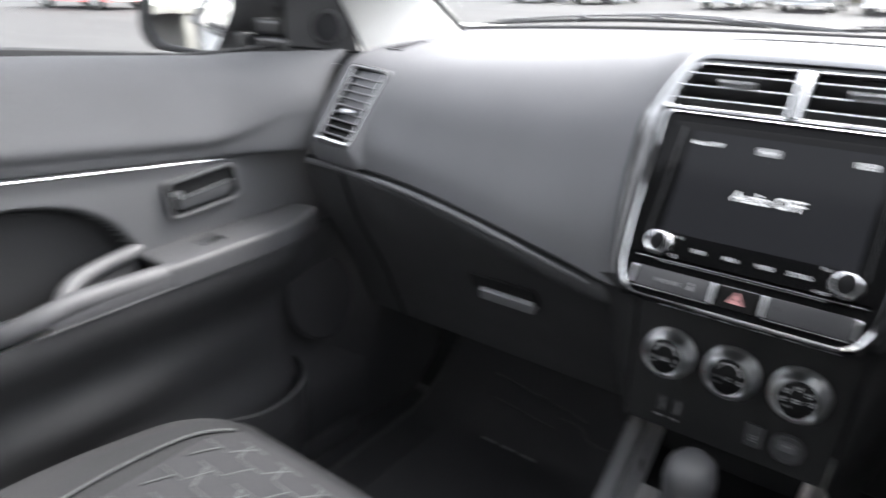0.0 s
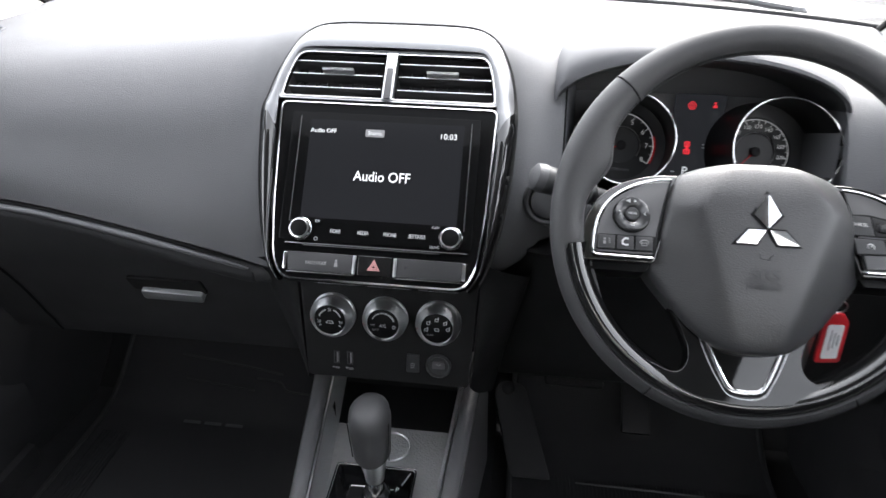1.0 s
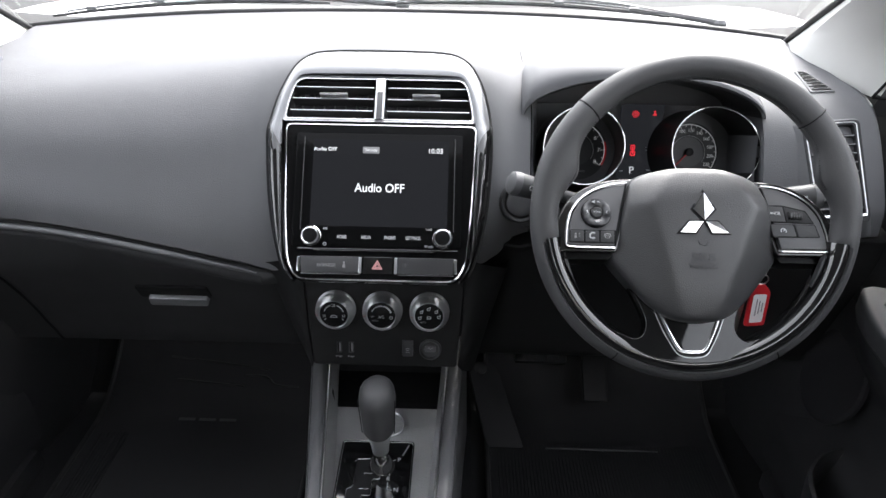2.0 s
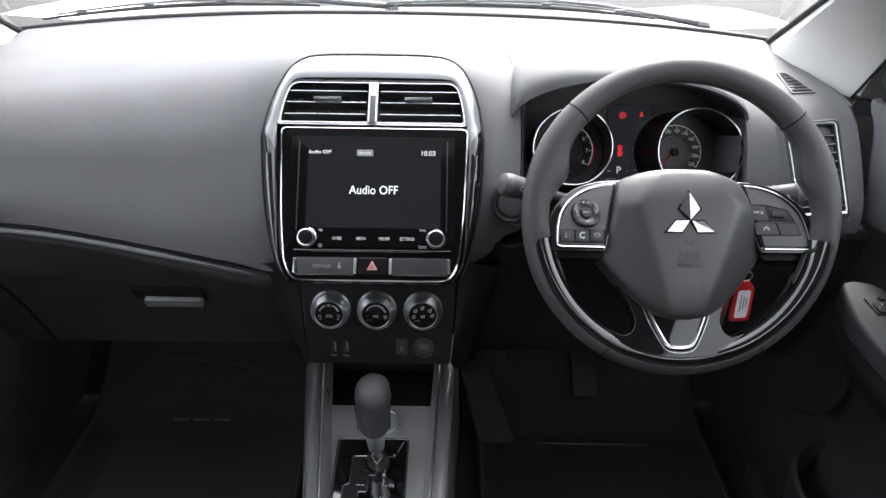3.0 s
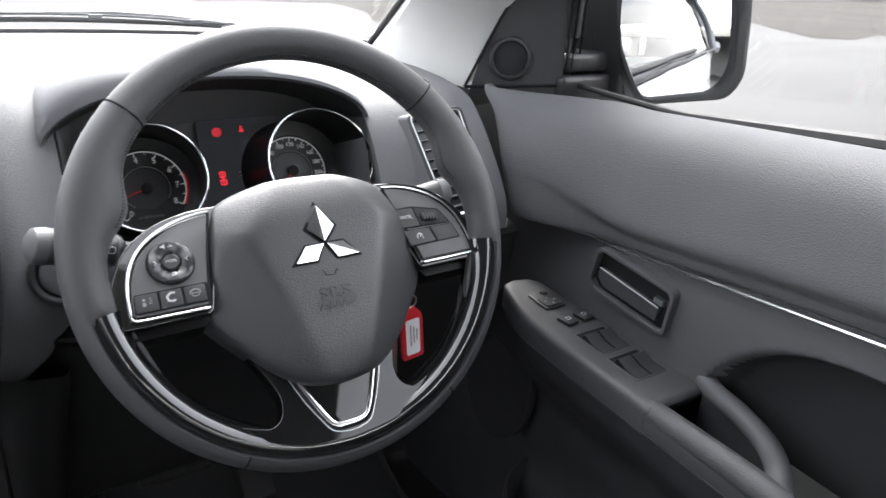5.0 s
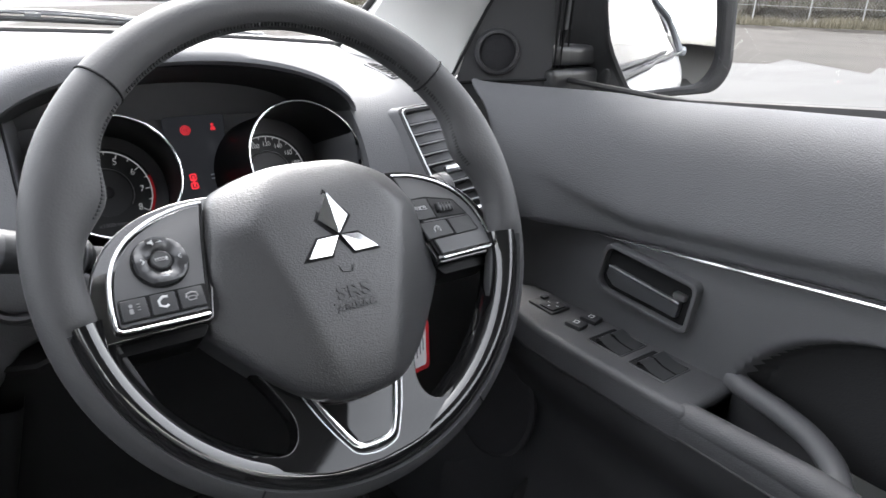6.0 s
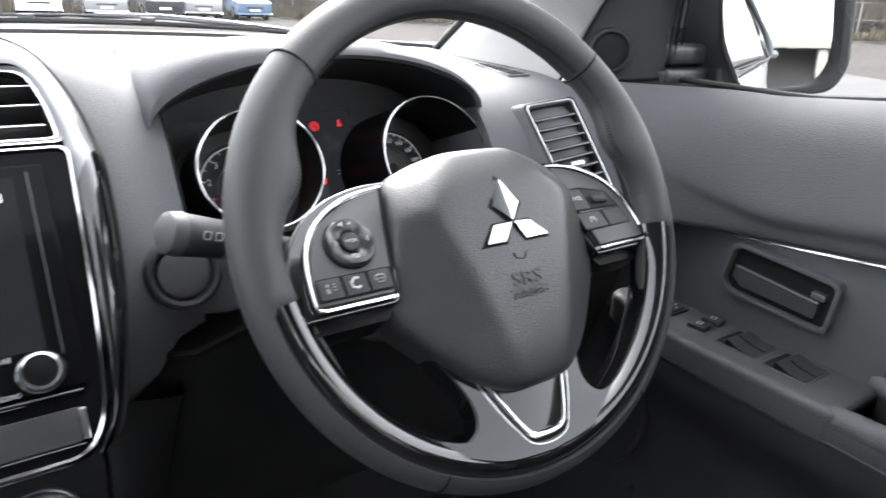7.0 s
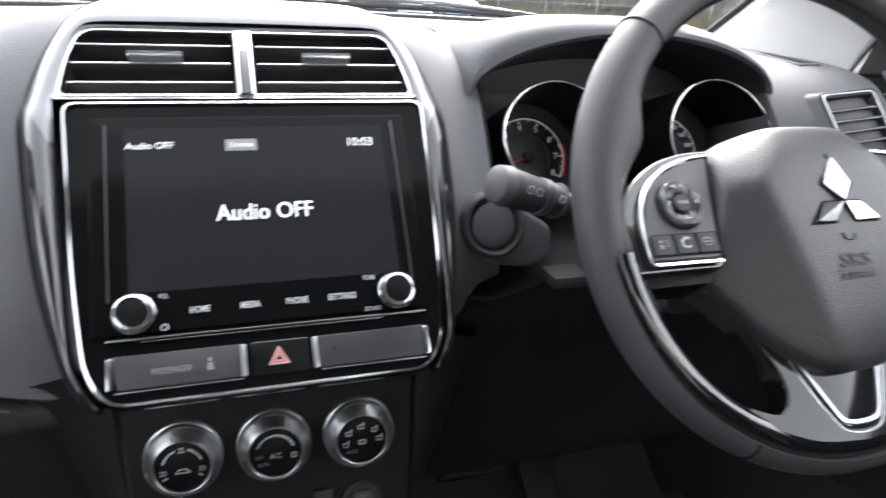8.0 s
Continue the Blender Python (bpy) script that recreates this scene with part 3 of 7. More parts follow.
    part("lit_lip", tube([(x, crease(x)[0] + 0.0015, crease(x)[1] - 0.0135) for x in lip], [0.0050 - 0.0040 * max(0.0, (i - 22) / 8) for i in range(31)], 10), M_CONSOLERAIL, dash, "rounded upper lip of the glovebox panel, coloured paler as a lit edge")
    # cheeks on both sides of the climate panel
    for s in (-1, 1):
        inner = smooth_line([(s * 0.112, 0.850, 0.925), (s * 0.113, 0.852, 0.88), (s * 0.110, 0.842, 0.80), (s * 0.106, 0.838, 0.745)], 5)
        outer = smooth_line([(s * 0.172, 0.868, 0.900), (s * 0.166, 0.885, 0.86), (s * 0.148, 0.90, 0.77), (s * 0.134, 0.94, 0.66)], 5)
        rows = []
        for a, b in zip(inner, outer):
            m1, m2 = a.lerp(b, 0.3) + Vector((0, -0.010, 0)), a.lerp(b, 0.75) + Vector((0, -0.008, 0))
            rows.append(smooth_line([a + Vector((0, 0.01, 0)), a, m1, m2, b, b + Vector((s * 0.003, 0.04, 0))], 3))
        part("centre_cheek", grid(rows), M_STACK, dash)
    return dash


dashboard = build_dashboard()


def build_side_vent(s):
    """The upright air vent at the dashboard's end; its inner edge leans towards the car's middle at the top."""
    m = slope_frame((s * 0.597, 0.901, 1.038), 40) @ pose(0, 0, 0, 0, s * -3, 0)
    v = thing("air_vent", m, "upright slatted air vent at the dashboard's end", "air vent", "outer dashboard vents")
    def q(u, w):
        return (s * u, w)
    o = rounded([q(0.038, -0.068), q(-0.031, -0.071), q(-0.041, 0.066), q(0.035, 0.071)], 0.008)
    i = rounded([q(0.031, -0.058), q(-0.025, -0.061), q(-0.034, 0.060), q(0.027, 0.064)], 0.005)
    far = [(x * 1.42, y * 1.22) for x, y in o]
    part("frame", grid([[(x, y, -0.026) for x, y in far], [(x * 1.10, y * 1.06, -0.003) for x, y in o], [(x, y, 0.0042) for x, y in o]], True), M_PAD, v, "moulded vent surround")
    part("rim", grid([[(x, y, 0.0042) for x, y in o], [(x * 0.985, y * 0.985, 0.0050) for x, y in o], [(x, y, 0.0050) for x, y in i], [(x * 0.985, y * 0.99, -0.010) for x, y in i]], True), M_MATTE, v, "dark vent rim")
    part("backing", prism(i, -0.012, -0.0045, 0), M_DIALFACE, v)
    part("well", grid([[(*q_, z) for q_ in i] for z in (-0.012, 0.002)], True), M_SEAMSHADE, v)
    strip = [q(0.032, -0.0600), q(-0.024, -0.0635)]
    rim_line = [(*p, 0.0058) for p in rounded([q(0.0335, -0.0605), q(-0.0275, -0.0640), q(-0.0365, 0.0630), q(0.0295, 0.0670)], 0.006)]
    part("bright_line", tube(rim_line, 0.0008, 6, closed=True, flat=0.6), M_SATIN, v, "fine bright line round the vent")
    part("bright_strip", tube([(*strip[0], 0.007), (*strip[1], 0.007)], 0.0026, 6, flat=0.6), M_CHROME, v, "bright strip under the vent")
    for k in range(9):
        t = (k + 0.6) / 9
        w = -0.056 + 0.110 * t
        a, b = 0.030 - 0.004 * t, -0.024 - 0.009 * t
        p0, p1 = Vector((s * a, w, 0.0042)), Vector((s * b, w - 0.004, 0.0042))
        c, run = (p0 + p1) / 2, p1 - p0
        blade = part("slat", moved(box(run.length, 0.0013, 0.0088), pose(c.x, c.y, 0.0, 0, 0, math.degrees(math.atan2(run.y, run.x))) @ pose(0, 0, 0, 12, 0, 0)), M_MATTE, v)
        # pale tube imitates the thin highlight along each dark slat
        part("slat_highlight", tube([p0 + Vector((0, -0.0006, 0.0002)), p1 + Vector((0, -0.0006, 0.0002))], 0.00095, 6), M_SLAT, blade, "pale line imitating the highlight on the front edge")
    part("tab", box(0.019, 0.005, 0.007, (s * -0.004, -0.012, 0.0075), 0.002), M_SATIN, v, "silver vent tab")
    return v


def build_top_vent(s):
    """A wedge-shaped demister vent, flush with the dashboard's top."""
    m = pose(s * 0.614, 1.054, 1.1143, 4.0, 0, 0) @ Matrix.Scale(0.82, 4)
    v = thing("defroster_vent", m, "small slatted demister vent in the dashboard top", "air vent", "demister vents")
    q = lambda pts: [(s * x, y) for x, y in pts]
    o = rounded(q([(0.022, -0.046), (-0.026, -0.056), (-0.010, 0.054), (0.012, 0.054)]), 0.005)
    i = rounded(q([(0.018, -0.043), (-0.021, -0.051), (-0.006, 0.050), (0.008, 0.050)]), 0.003)
    part("frame", ring(o, i, -0.006, 0.0022, 0.001), M_PAD, v)
    part("backing", prism(i, -0.004, 0.0004), M_SEAMSHADE, v)
    for k in range(6):
        t = (k + 0.6) / 6
        y = -0.045 + 0.094 * t
        part("slat", tube([(s * (0.017 - 0.009 * t), y + 0.003, 0.0014), (s * (-0.019 + 0.013 * t), y - 0.005, 0.0014)], 0.0011, 6), M_PLASTIC, v)
    return v


for side in (-1, 1):
    build_side_vent(side)
    build_top_vent(side)


# ---- centre stack ----
SCREEN = slope_frame((0, 0.762, 0.925), 37.8)
VENTS = slope_frame((-0.0045, 0.906, 1.0985), 47.7)
CLIMATE = slope_frame((0, 0.848, 0.843), 10)


def mirrored(half):
    """An outline from its right half, bottom to top."""
    return list(half) + [(-x, y) for x, y in reversed(half)]


def stack_band():
    """The moulding round the screen and the vents, as edge pairs from the foot of one side up to the middle of the top."""
    inner = [SCREEN @ Vector((u, v, -0.004)) for u, v in ((0.1020, 0.011), (0.1140, 0.033), (0.1180, 0.065), (0.1200, 0.100), (0.1222, 0.140), (0.1240, 0.180), (0.1245, 0.207))]
    level = Matrix.Translation((-VENTS.translation.x, 0, 0)) @ VENTS
    inner += [level @ Vector((u, v, n)) for u, v, n in ((0.1250, -0.0020, 0.002), (0.1222, 0.020, 0.003), (0.1175, 0.040, 0.003), (0.1085, 0.0570, 0.003), (0.0960, 0.0612, 0.003), (0.0700, 0.0620, 0.003), (0.0350, 0.0625, 0.003), (0.0, 0.0628, 0.003))]
    outer = [SCREEN @ Vector((u, v, n)) for u, v, n in ((0.1050, 0.009, -0.009), (0.1195, 0.028, -0.013), (0.1305, 0.062, -0.0155), (0.1385, 0.100, -0.017), (0.1435, 0.140, -0.017), (0.1462, 0.180, -0.017), (0.1468, 0.207, -0.0165))]
    outer += [level @ Vector((u, v, min(-0.0175, -0.0165 - 0.1 * v) if v < 0.06 else -0.0225)) for u, v in ((0.1455, 0.006), (0.1415, 0.033), (0.1335, 0.064), (0.1190, 0.0930), (0.0985, 0.1090), (0.0720, 0.1138), (0.0355, 0.1148), (0.0, 0.1150))]
    return smooth_line(inner, 6), smooth_line(outer, 6)


BAND_IN, BAND_OUT = stack_band()
BAND_ACROSS = [(0.0, 0.0), (0.04, 0.0016), (0.1, 0.0030), (0.2, 0.0046), (0.35, 0.0058), (0.5, 0.0060), (0.65, 0.0054), (0.8, 0.0038), (0.9, 0.0022), (0.96, 0.0010), (1.0, 0.0)]


def band_point(k, f, s, extra=0.0):
    """A point of the moulding in the world: k along it, f from its inner to its outer edge, s the side."""
    p, q = BAND_IN[k], BAND_OUT[k]
    lift = interp([(a, [(b, 0)]) for a, b in BAND_ACROSS], min(f, 0.9999))[0][0]
    lift += 0.0060 * math.sin(math.pi * min(1.0, f / 0.62) / 2) * min(1.0, (1 - f) / 0.30) * max(0.0, min(1.0, (38 - k) / 8))
    b = p.lerp(q, f) + Vector((0, -0.74, 0.67)) * (lift + extra)
    return Vector((s * b.x + VENTS.translation.x * min(1.0, k / 36), b.y, b.z))


def band_sheet(m, cells):
    """Both halves of a stretch of the moulding, in the axes of m. cells: (k, inner f, outer f)."""
    inv, rows = m.inverted(), []
    for s, run in ((1, cells), (-1, cells[-2::-1])):
        for k, f0, f1 in run:
            rows.append([inv @ band_point(k, f0 + (f1 - f0) * j / 10, s) for j in range(11)])
    return rows


def build_head_unit():
    h = thing("head_unit", SCREEN, "gloss black touch-screen unit with a chrome frame, its display lit", "car radio")
    outline = mirrored([(0.101, 0.0095), (0.113, 0.032), (0.1190, 0.09), (0.1240, 0.2135)])
    rad = [0.012, 0.012, 0.05, 0.008, 0.008, 0.05, 0.012, 0.012]
    o = rounded(outline, rad)
    i = rounded([(x * 0.972, 0.111 + (y - 0.111) * 0.968) for x, y in outline], rad)
    inv = SCREEN.inverted()
    # gloss surround: full at the sides of the screen, a thin line outside the silver arch
    last = len(BAND_IN) - 1
    sides = [(k, 0.0, 1.0) for k in range(31)] + [(k, (k - 30) / 8 * 0.86, 1.0) for k in range(31, 39)]
    for s in (1, -1):
        rows = []
        for k, f0, f1 in sides:
            row = [inv @ band_point(k, f0 + (f1 - f0) * j / 10, s) for j in range(11)]
            rows.append(row + [row[-1] + inv.to_3x3() @ Vector((0, 0.005, -0.003)), row[-1] + inv.to_3x3() @ Vector((0, 0.030, -0.012))])
        part("surround", grid(rows), M_PIANO, h, "gloss black surround")
    rows = band_sheet(SCREEN, [(k, 0.86 + 0.06 * min(1.0, (k - 38) / 20), 1.0) for k in range(38, last + 1)])
    rows = [r + [r[-1] + inv.to_3x3() @ Vector((0, 0.012, -0.010))] for r in rows]
    part("surround_line", grid(rows), M_PIANO, h, "thin gloss black line over the arch")
    gap = [inv @ band_point(k, 0.985, 1, -0.0006) for k in range(4, last + 1)] + [inv @ band_point(k, 0.985, -1, -0.0006) for k in range(last - 1, 3, -1)]
    part("surround_gap", tube(gap, 0.0021, 6), M_SEAMSHADE, h, "dark gap between surround and dashboard")
    part("fascia", prism(i, -0.02, 0.0, 0), M_SCREEN, h, "gloss black fascia")
    mid = [((a[0] + b[0]) / 2, (a[1] + b[1]) / 2) for a, b in zip(o, i)]
    part("chrome_frame", grid([[(x, y, -0.012) for x, y in o], [(x, y, -0.0035) for x, y in o], [(x, y, 0.0022) for x, y in mid], [(x, y, 0.0030) for x, y in i], [(x, y, -0.004) for x, y in i]], True), M_FRAME, h, "thin chrome frame")
    part("screen_glass", prism(rect(-0.001, 0.1265, 0.212, 0.146, 0.003), -0.002, 0.0035, 0.0015), M_SCREEN, h, "black screen glass")
    lcd = part("display", prism(rect(0.001, 0.135, 0.172, 0.112, 0.0), 0.0030, 0.0038, 0), M_LCD, h, "dark grey lit display")
    lettering("Audio OFF", 0.0160, lcd, M_TEXT, 0.001, 0.128, 0.0040, bold=0.00008, squash=0.88)
    lettering("Audio OFF", 0.0066, lcd, M_TEXT, -0.0695, 0.1780, 0.0040)
    lettering("10:03", 0.0090, lcd, M_TEXT, 0.0702, 0.1775, 0.0040)
    part("source_key", prism(rect(-0.0115, 0.1775, 0.021, 0.0085, 0.001), 0.0036, 0.0041), M_PRINTDIM, lcd)
    lettering("Source", 0.0055, lcd, M_TEXT, -0.0115, 0.1775, 0.0043)
    for x, w in ((-0.0440, "HOME"), (-0.0135, "MEDIA"), (0.0160, "PHONE"), (0.0453, "SETTINGS")):
        lettering(w, 0.0058, h, M_PRINT, x, 0.0652, 0.0038, squash=0.72, bold=0.0001)
    for x, y, w in ((-0.0650, 0.0755, "VOL"), (0.0645, 0.0765, "TUNE"), (0.0650, 0.0550, "SOUND")):
        lettering(w, 0.0042, h, M_PRINT, x, y, 0.0038, squash=0.75)
    part("power_symbol", ring(circle(-0.0650, 0.0560, 0.0022, 16), circle(-0.0650, 0.0560, 0.0015, 16), 0.0034, 0.0039), M_PRINT, h)
    for s in (-1, 1):
        k = part("knob", moved(lathe([(0.0126, 0), (0.0126, 0.0050), (0.0120, 0.0056), (0.0118, 0.0088), (0.0108, 0.0104), (0.0092, 0.0108), (0.0087, 0.0098)], 48, False), Matrix.Translation((s * 0.0820, 0.0652, 0.003))), M_CHROME, h, "chrome-ringed rotary knob")
        part("cap", moved(lathe([(0.0088, 0), (0.0088, 0.0096), (0.0078, 0.0100)], 40), Matrix.Translation((s * 0.0820, 0.0652, 0.003))), M_DIALFACE, k, "black knob cap")
    part("shelf_line", box(0.200, 0.0013, 0.003, (0.001, 0.0505, 0.0015), 0.0004), M_DARKLINE, h)
    part("shelf_line", box(0.150, 0.0007, 0.003, (-0.004, 0.0486, 0.0012), 0.0002), M_DARKLINE, h)
    for x in (-0.0965, 0.0950):
        part("glass_edge", box(0.0011, 0.120, 0.003, (x, 0.134, 0.0028), 0.0004), M_BUTTON, h)
    for x, wd in ((-0.0570, 0.074), (0.0620, 0.070)):
        part("lower_line", box(wd, 0.0010, 0.003, (x, 0.0190, 0.0014), 0.0004), M_DARKLINE, h)
    for x0, x1 in ((-0.0965, -0.0200), (0.0245, 0.0985)):
        bar = rounded([(x0 if x0 > 0 else x0 + 0.004, 0.0205), (x1 if x0 < 0 else x1 - 0.003, 0.0205), (x1, 0.0410), (x0, 0.0410)], 0.0015)
        b = part("indicator_panel", prism(bar, -0.004, 0.0025, 0.001), M_GREYBTN, h, "satin grey indicator panel")
        e = x0 if x0 < 0 else x1
        part("bright_end", box(0.004, 0.019, 0.004, (e, 0.0305, 0.002), 0.001), M_CHROME, b)
        e = x1 if x0 < 0 else x0
        part("bright_end", box(0.0035, 0.020, 0.004, (e, 0.0305, 0.002), 0.001), M_SATIN, b)
        if x0 < 0:
            lettering("PASSENGER", 0.0056, b, M_PRINTDIM, -0.0620, 0.0295, 0.0028, squash=0.8)
            part("airbag_symbol", joined(prism(circle(-0.0400, 0.0335, 0.0013, 12), 0.0024, 0.0028), prism([(-0.0420, 0.0270), (-0.0380, 0.0270), (-0.0388, 0.0318), (-0.0412, 0.0318)], 0.0024, 0.0028)), M_PRINTDIM, b, smooth=False)
        else:
            part("sensor_dot", prism(circle(0.0365, 0.0315, 0.0019, 14), 0.0022, 0.0027), M_MATTE, b)
    hz = part("hazard_switch", prism(rect(0.0022, 0.0305, 0.0370, 0.0215, 0.002), -0.004, 0.0020, 0.001), M_PIANO, h, "gloss black hazard switch")
    tri = lambda r: [(0.0015 + r * math.sin(a), 0.0295 + r * math.cos(a)) for a in (0, radians(240), radians(120))]
    part("triangle", ring(tri(0.0080), tri(0.0052), 0.0021, 0.0028), M_PINK, hz, "red warning triangle")
    part("inner_triangle", ring(tri(0.0044), tri(0.0022), 0.0021, 0.0028), M_PINK, hz)
    return h


def build_centre_vents():
    v = thing("centre_vents", VENTS, "twin slatted centre air vents in a silver arched frame", "air vent")
    opening = mirrored([(0.1230, -0.0050), (0.1195, 0.026), (0.1110, 0.0560)])
    inner = rounded(opening, [0.005, 0.03, 0.012, 0.012, 0.03, 0.005], 6)
    last = len(BAND_IN) - 1
    legs = [(k, 0.0, (k - 30) / 8 * 0.86) for k in range(31, 38)] + [(k, 0.0, 0.86 + 0.06 * min(1.0, (k - 38) / 20)) for k in range(38, last + 1)]
    part("arched_frame", grid(band_sheet(VENTS, legs)), M_SILVERPAINT, v, "bright silver arched frame")
    outset = [(x * 1.02, 0.0265 + (y - 0.0265) * 1.10) for x, y in inner]
    part("opening_wall", grid([[(x, y, 0.002) for x, y in outset], [(x, y, 0.0005) for x, y in inner], [(x, y, -0.010) for x, y in inner]], True), M_SILVERPAINT, v)
    part("lip", ring(inner, [(x * 0.985, 0.03 + (y - 0.03) * 0.95) for x, y in inner], -0.006, 0.0012, 0.0005), M_CHROME, v, "fine bright lip")
    part("cavity", prism(inner, -0.034, -0.030), M_MATTE, v)
    part("cavity_wall", grid([[(x, y, z) for x, y in inner] for z in (-0.031, -0.008)], True), M_MATTE, v)
    for y in (0.0100, 0.0275, 0.0445):
        w = 0.1180 - 0.07 * y
        for s in (-1, 1):
            sl = part("slat", box(w - 0.009, 0.0018, 0.018, (s * (w + 0.009) / 2, y, -0.012), 0.0006), M_MATTE, v)
            part("bright_edge", box(w - 0.010, 0.0010, 0.0010, (s * (w + 0.009) / 2, y, -0.0025), 0.0003), M_SATIN, sl)
    for s in (-1, 1):
        for k in range(7):
            part("guide_vane", box(0.0012, 0.052, 0.010, (s * (0.020 + 0.0145 * k), 0.026, -0.024)), M_LOWER, v)
        tab = grid([[(s * 0.0605 + a * 0.0180, 0.0298 + 0.5 * b, c) for a in (-1, -0.92, -0.85, 0.85, 0.92, 1)] for b, c in ((-0.0026, -0.004), (-0.0026, 0.0035), (-0.0012, 0.0062), (0.0008, 0.0072), (0.0030, 0.0060), (0.0042, 0.002), (0.0042, -0.004))])
        part("tab", tab, M_SATIN, v, "silver vent tab")
    d = part("divider", box(0.0128, 0.061, 0.014, (0.0, 0.0255, -0.004), 0.002), M_SATIN, v, "silver divider")
    part("inlay", box(0.0078, 0.040, 0.002, (0.0, 0.0150, 0.0032), 0.0005), M_PIANO, d, "black inlay")
    return v


def build_climate():
    c = thing("climate_panel", CLIMATE, "matt black climate panel with three silver-ringed dials", "climate control")
    part("panel", prism(rounded(mirrored([(0.104, -0.096), (0.113, 0.085)]), 0.006), -0.012, 0.0, 0.002), M_STACK, c)
    for j, x in enumerate((-0.0682, -0.0022, 0.0640)):
        at = Matrix.Translation((x, -0.0060, 0))
        d = part("dial", moved(lathe([(0.0282, 0), (0.0282, 0.004), (0.0268, 0.0050), (0.0268, 0.0120), (0.0260, 0.0132), (0.0248, 0.0150), (0.0230, 0.0178), (0.0214, 0.0202), (0.0204, 0.0210), (0.0197, 0.0206), (0.0195, 0.0190)], 72, False), at), M_DIALRING, c, "silver dial ring")
        kn = bmesh.new()
        for k in range(72):
            a = 2 * math.pi * k / 72
            joined(kn, moved(box(0.0010, 0.0010, 0.0066), at @ pose(0, 0, 0.0086, 0, 0, math.degrees(a)) @ Matrix.Translation((0.0270, 0, 0))))
        part("knurling", kn, M_DIALRING, d, smooth=False)
        part("face", moved(lathe([(0.0198, 0), (0.0198, 0.0190), (0.0190, 0.0196)], 48), at), M_DIALFACE, d, "black dial face")
        part("pointer", moved(box(0.0060, 0.0010, 0.0006, (-0.0228, -0.0030, 0.0176)), at @ pose(0, 0, 0, 0, 0, 0)), M_PINK, d, "thin red pointer")
        marks = bmesh.new()
        def tick(a, r, lx, ly):
            joined(marks, moved(box(lx, ly, 0.0004), at @ pose(0, 0, 0.0199, 0, 0, a) @ Matrix.Translation((r, 0, 0))))
        def frame_mark(u, v_, lx, ly):
            joined(marks, moved(ring(rect(0, 0, lx, ly, 0.0008), rect(0, 0, lx * 0.6, ly * 0.6, 0.0005), 0, 0.0004), at @ Matrix.Translation((u, v_, 0.0198))))
        if j == 0:
            for a in (158, 149, 140, 131, 122, 113, 67, 58, 49, 40, 31, 22):
                tick(a, 0.0138, 0.0014, 0.0020)
            tick(212, 0.0145, 0.0034, 0.0012)
            tick(-32, 0.0145, 0.0034, 0.0012)
        elif j == 1:
            for k in range(11):
                tick(152 - 13 * k, 0.0140, 0.0010 + 0.00012 * k, 0.0026)
            frame_mark(0.0136, -0.0035, 0.0040, 0.0044)
        else:
            for u, v_ in ((-0.0130, -0.0030), (-0.0105, 0.0062), (-0.0005, 0.0108), (0.0098, 0.0070), (0.0135, -0.0008)):
                frame_mark(u, v_, 0.0044, 0.0040)
                joined(marks, moved(box(0.0012, 0.0024, 0.0004), at @ Matrix.Translation((u + 0.0020, v_ + 0.0022, 0.0199))))
            frame_mark(0, -0.0020, 0.0056, 0.0040)
        part("scale_marks", marks, M_PRINT, d, smooth=False)
        if j == 0:
            for w, u, y in (("20", -0.0135, -0.0030), ("25", 0.0, 0.0132), ("30", 0.0135, -0.0030)):
                lettering(w, 0.0056, d, M_PRINT, x + u, -0.0060 + y, 0.0201, squash=0.85)
            part("recirculation_symbol", moved(ring(rounded([(-0.0055, -0.0018), (0.0055, -0.0018), (0.003, 0.0018), (-0.003, 0.0018)], 0.001), rounded([(-0.0042, -0.0011), (0.0042, -0.0011), (0.0022, 0.0011), (-0.0022, 0.0011)], 0.0008), 0, 0.0004), at @ Matrix.Translation((0, -0.003, 0.0198))), M_PRINT, d)
        elif j == 1:
            lettering("A/C", 0.0060, d, M_PRINT, x, -0.0085, 0.0201, squash=0.85)
            for w, u, y in (("OFF", -0.0125, -0.0024), ("AUTO", -0.0092, -0.0084)):
                lettering(w, 0.0036, d, M_PRINTDIM, x + u, -0.0060 + y, 0.0201, squash=0.85)
        else:
            lettering("AUTO", 0.0036, d, M_PRINTDIM, x - 0.0082, -0.0152, 0.0201, squash=0.85)
    for x in (-0.0660, -0.0486):
        u = part("usb_port", ring(rect(x, -0.0670, 0.0075, 0.0175, 0.001), rect(x, -0.0670, 0.0052, 0.0150, 0.0008), -0.001, 0.0012), M_BUTTON, c)
        part("tongue", box(0.0020, 0.0135, 0.0020, (x + 0.0012, -0.0665, 0.0010), 0.0004), M_PRINTDIM, u)
        part("usb_symbol", joined(box(0.0085, 0.0009, 0.0005, (x, -0.0815, 0.0004)), box(0.0045, 0.0008, 0.0005, (x + 0.0008, -0.0830, 0.0004)), prism(circle(x - 0.0044, -0.0815, 0.0012, 10), 0.0, 0.0006)), M_PRINTDIM, u, smooth=False)
    sw = part("switch", prism(rect(0.0330, -0.0660, 0.0160, 0.0250, 0.002), -0.001, 0.0035, 0.0012), M_BUTTON, c)
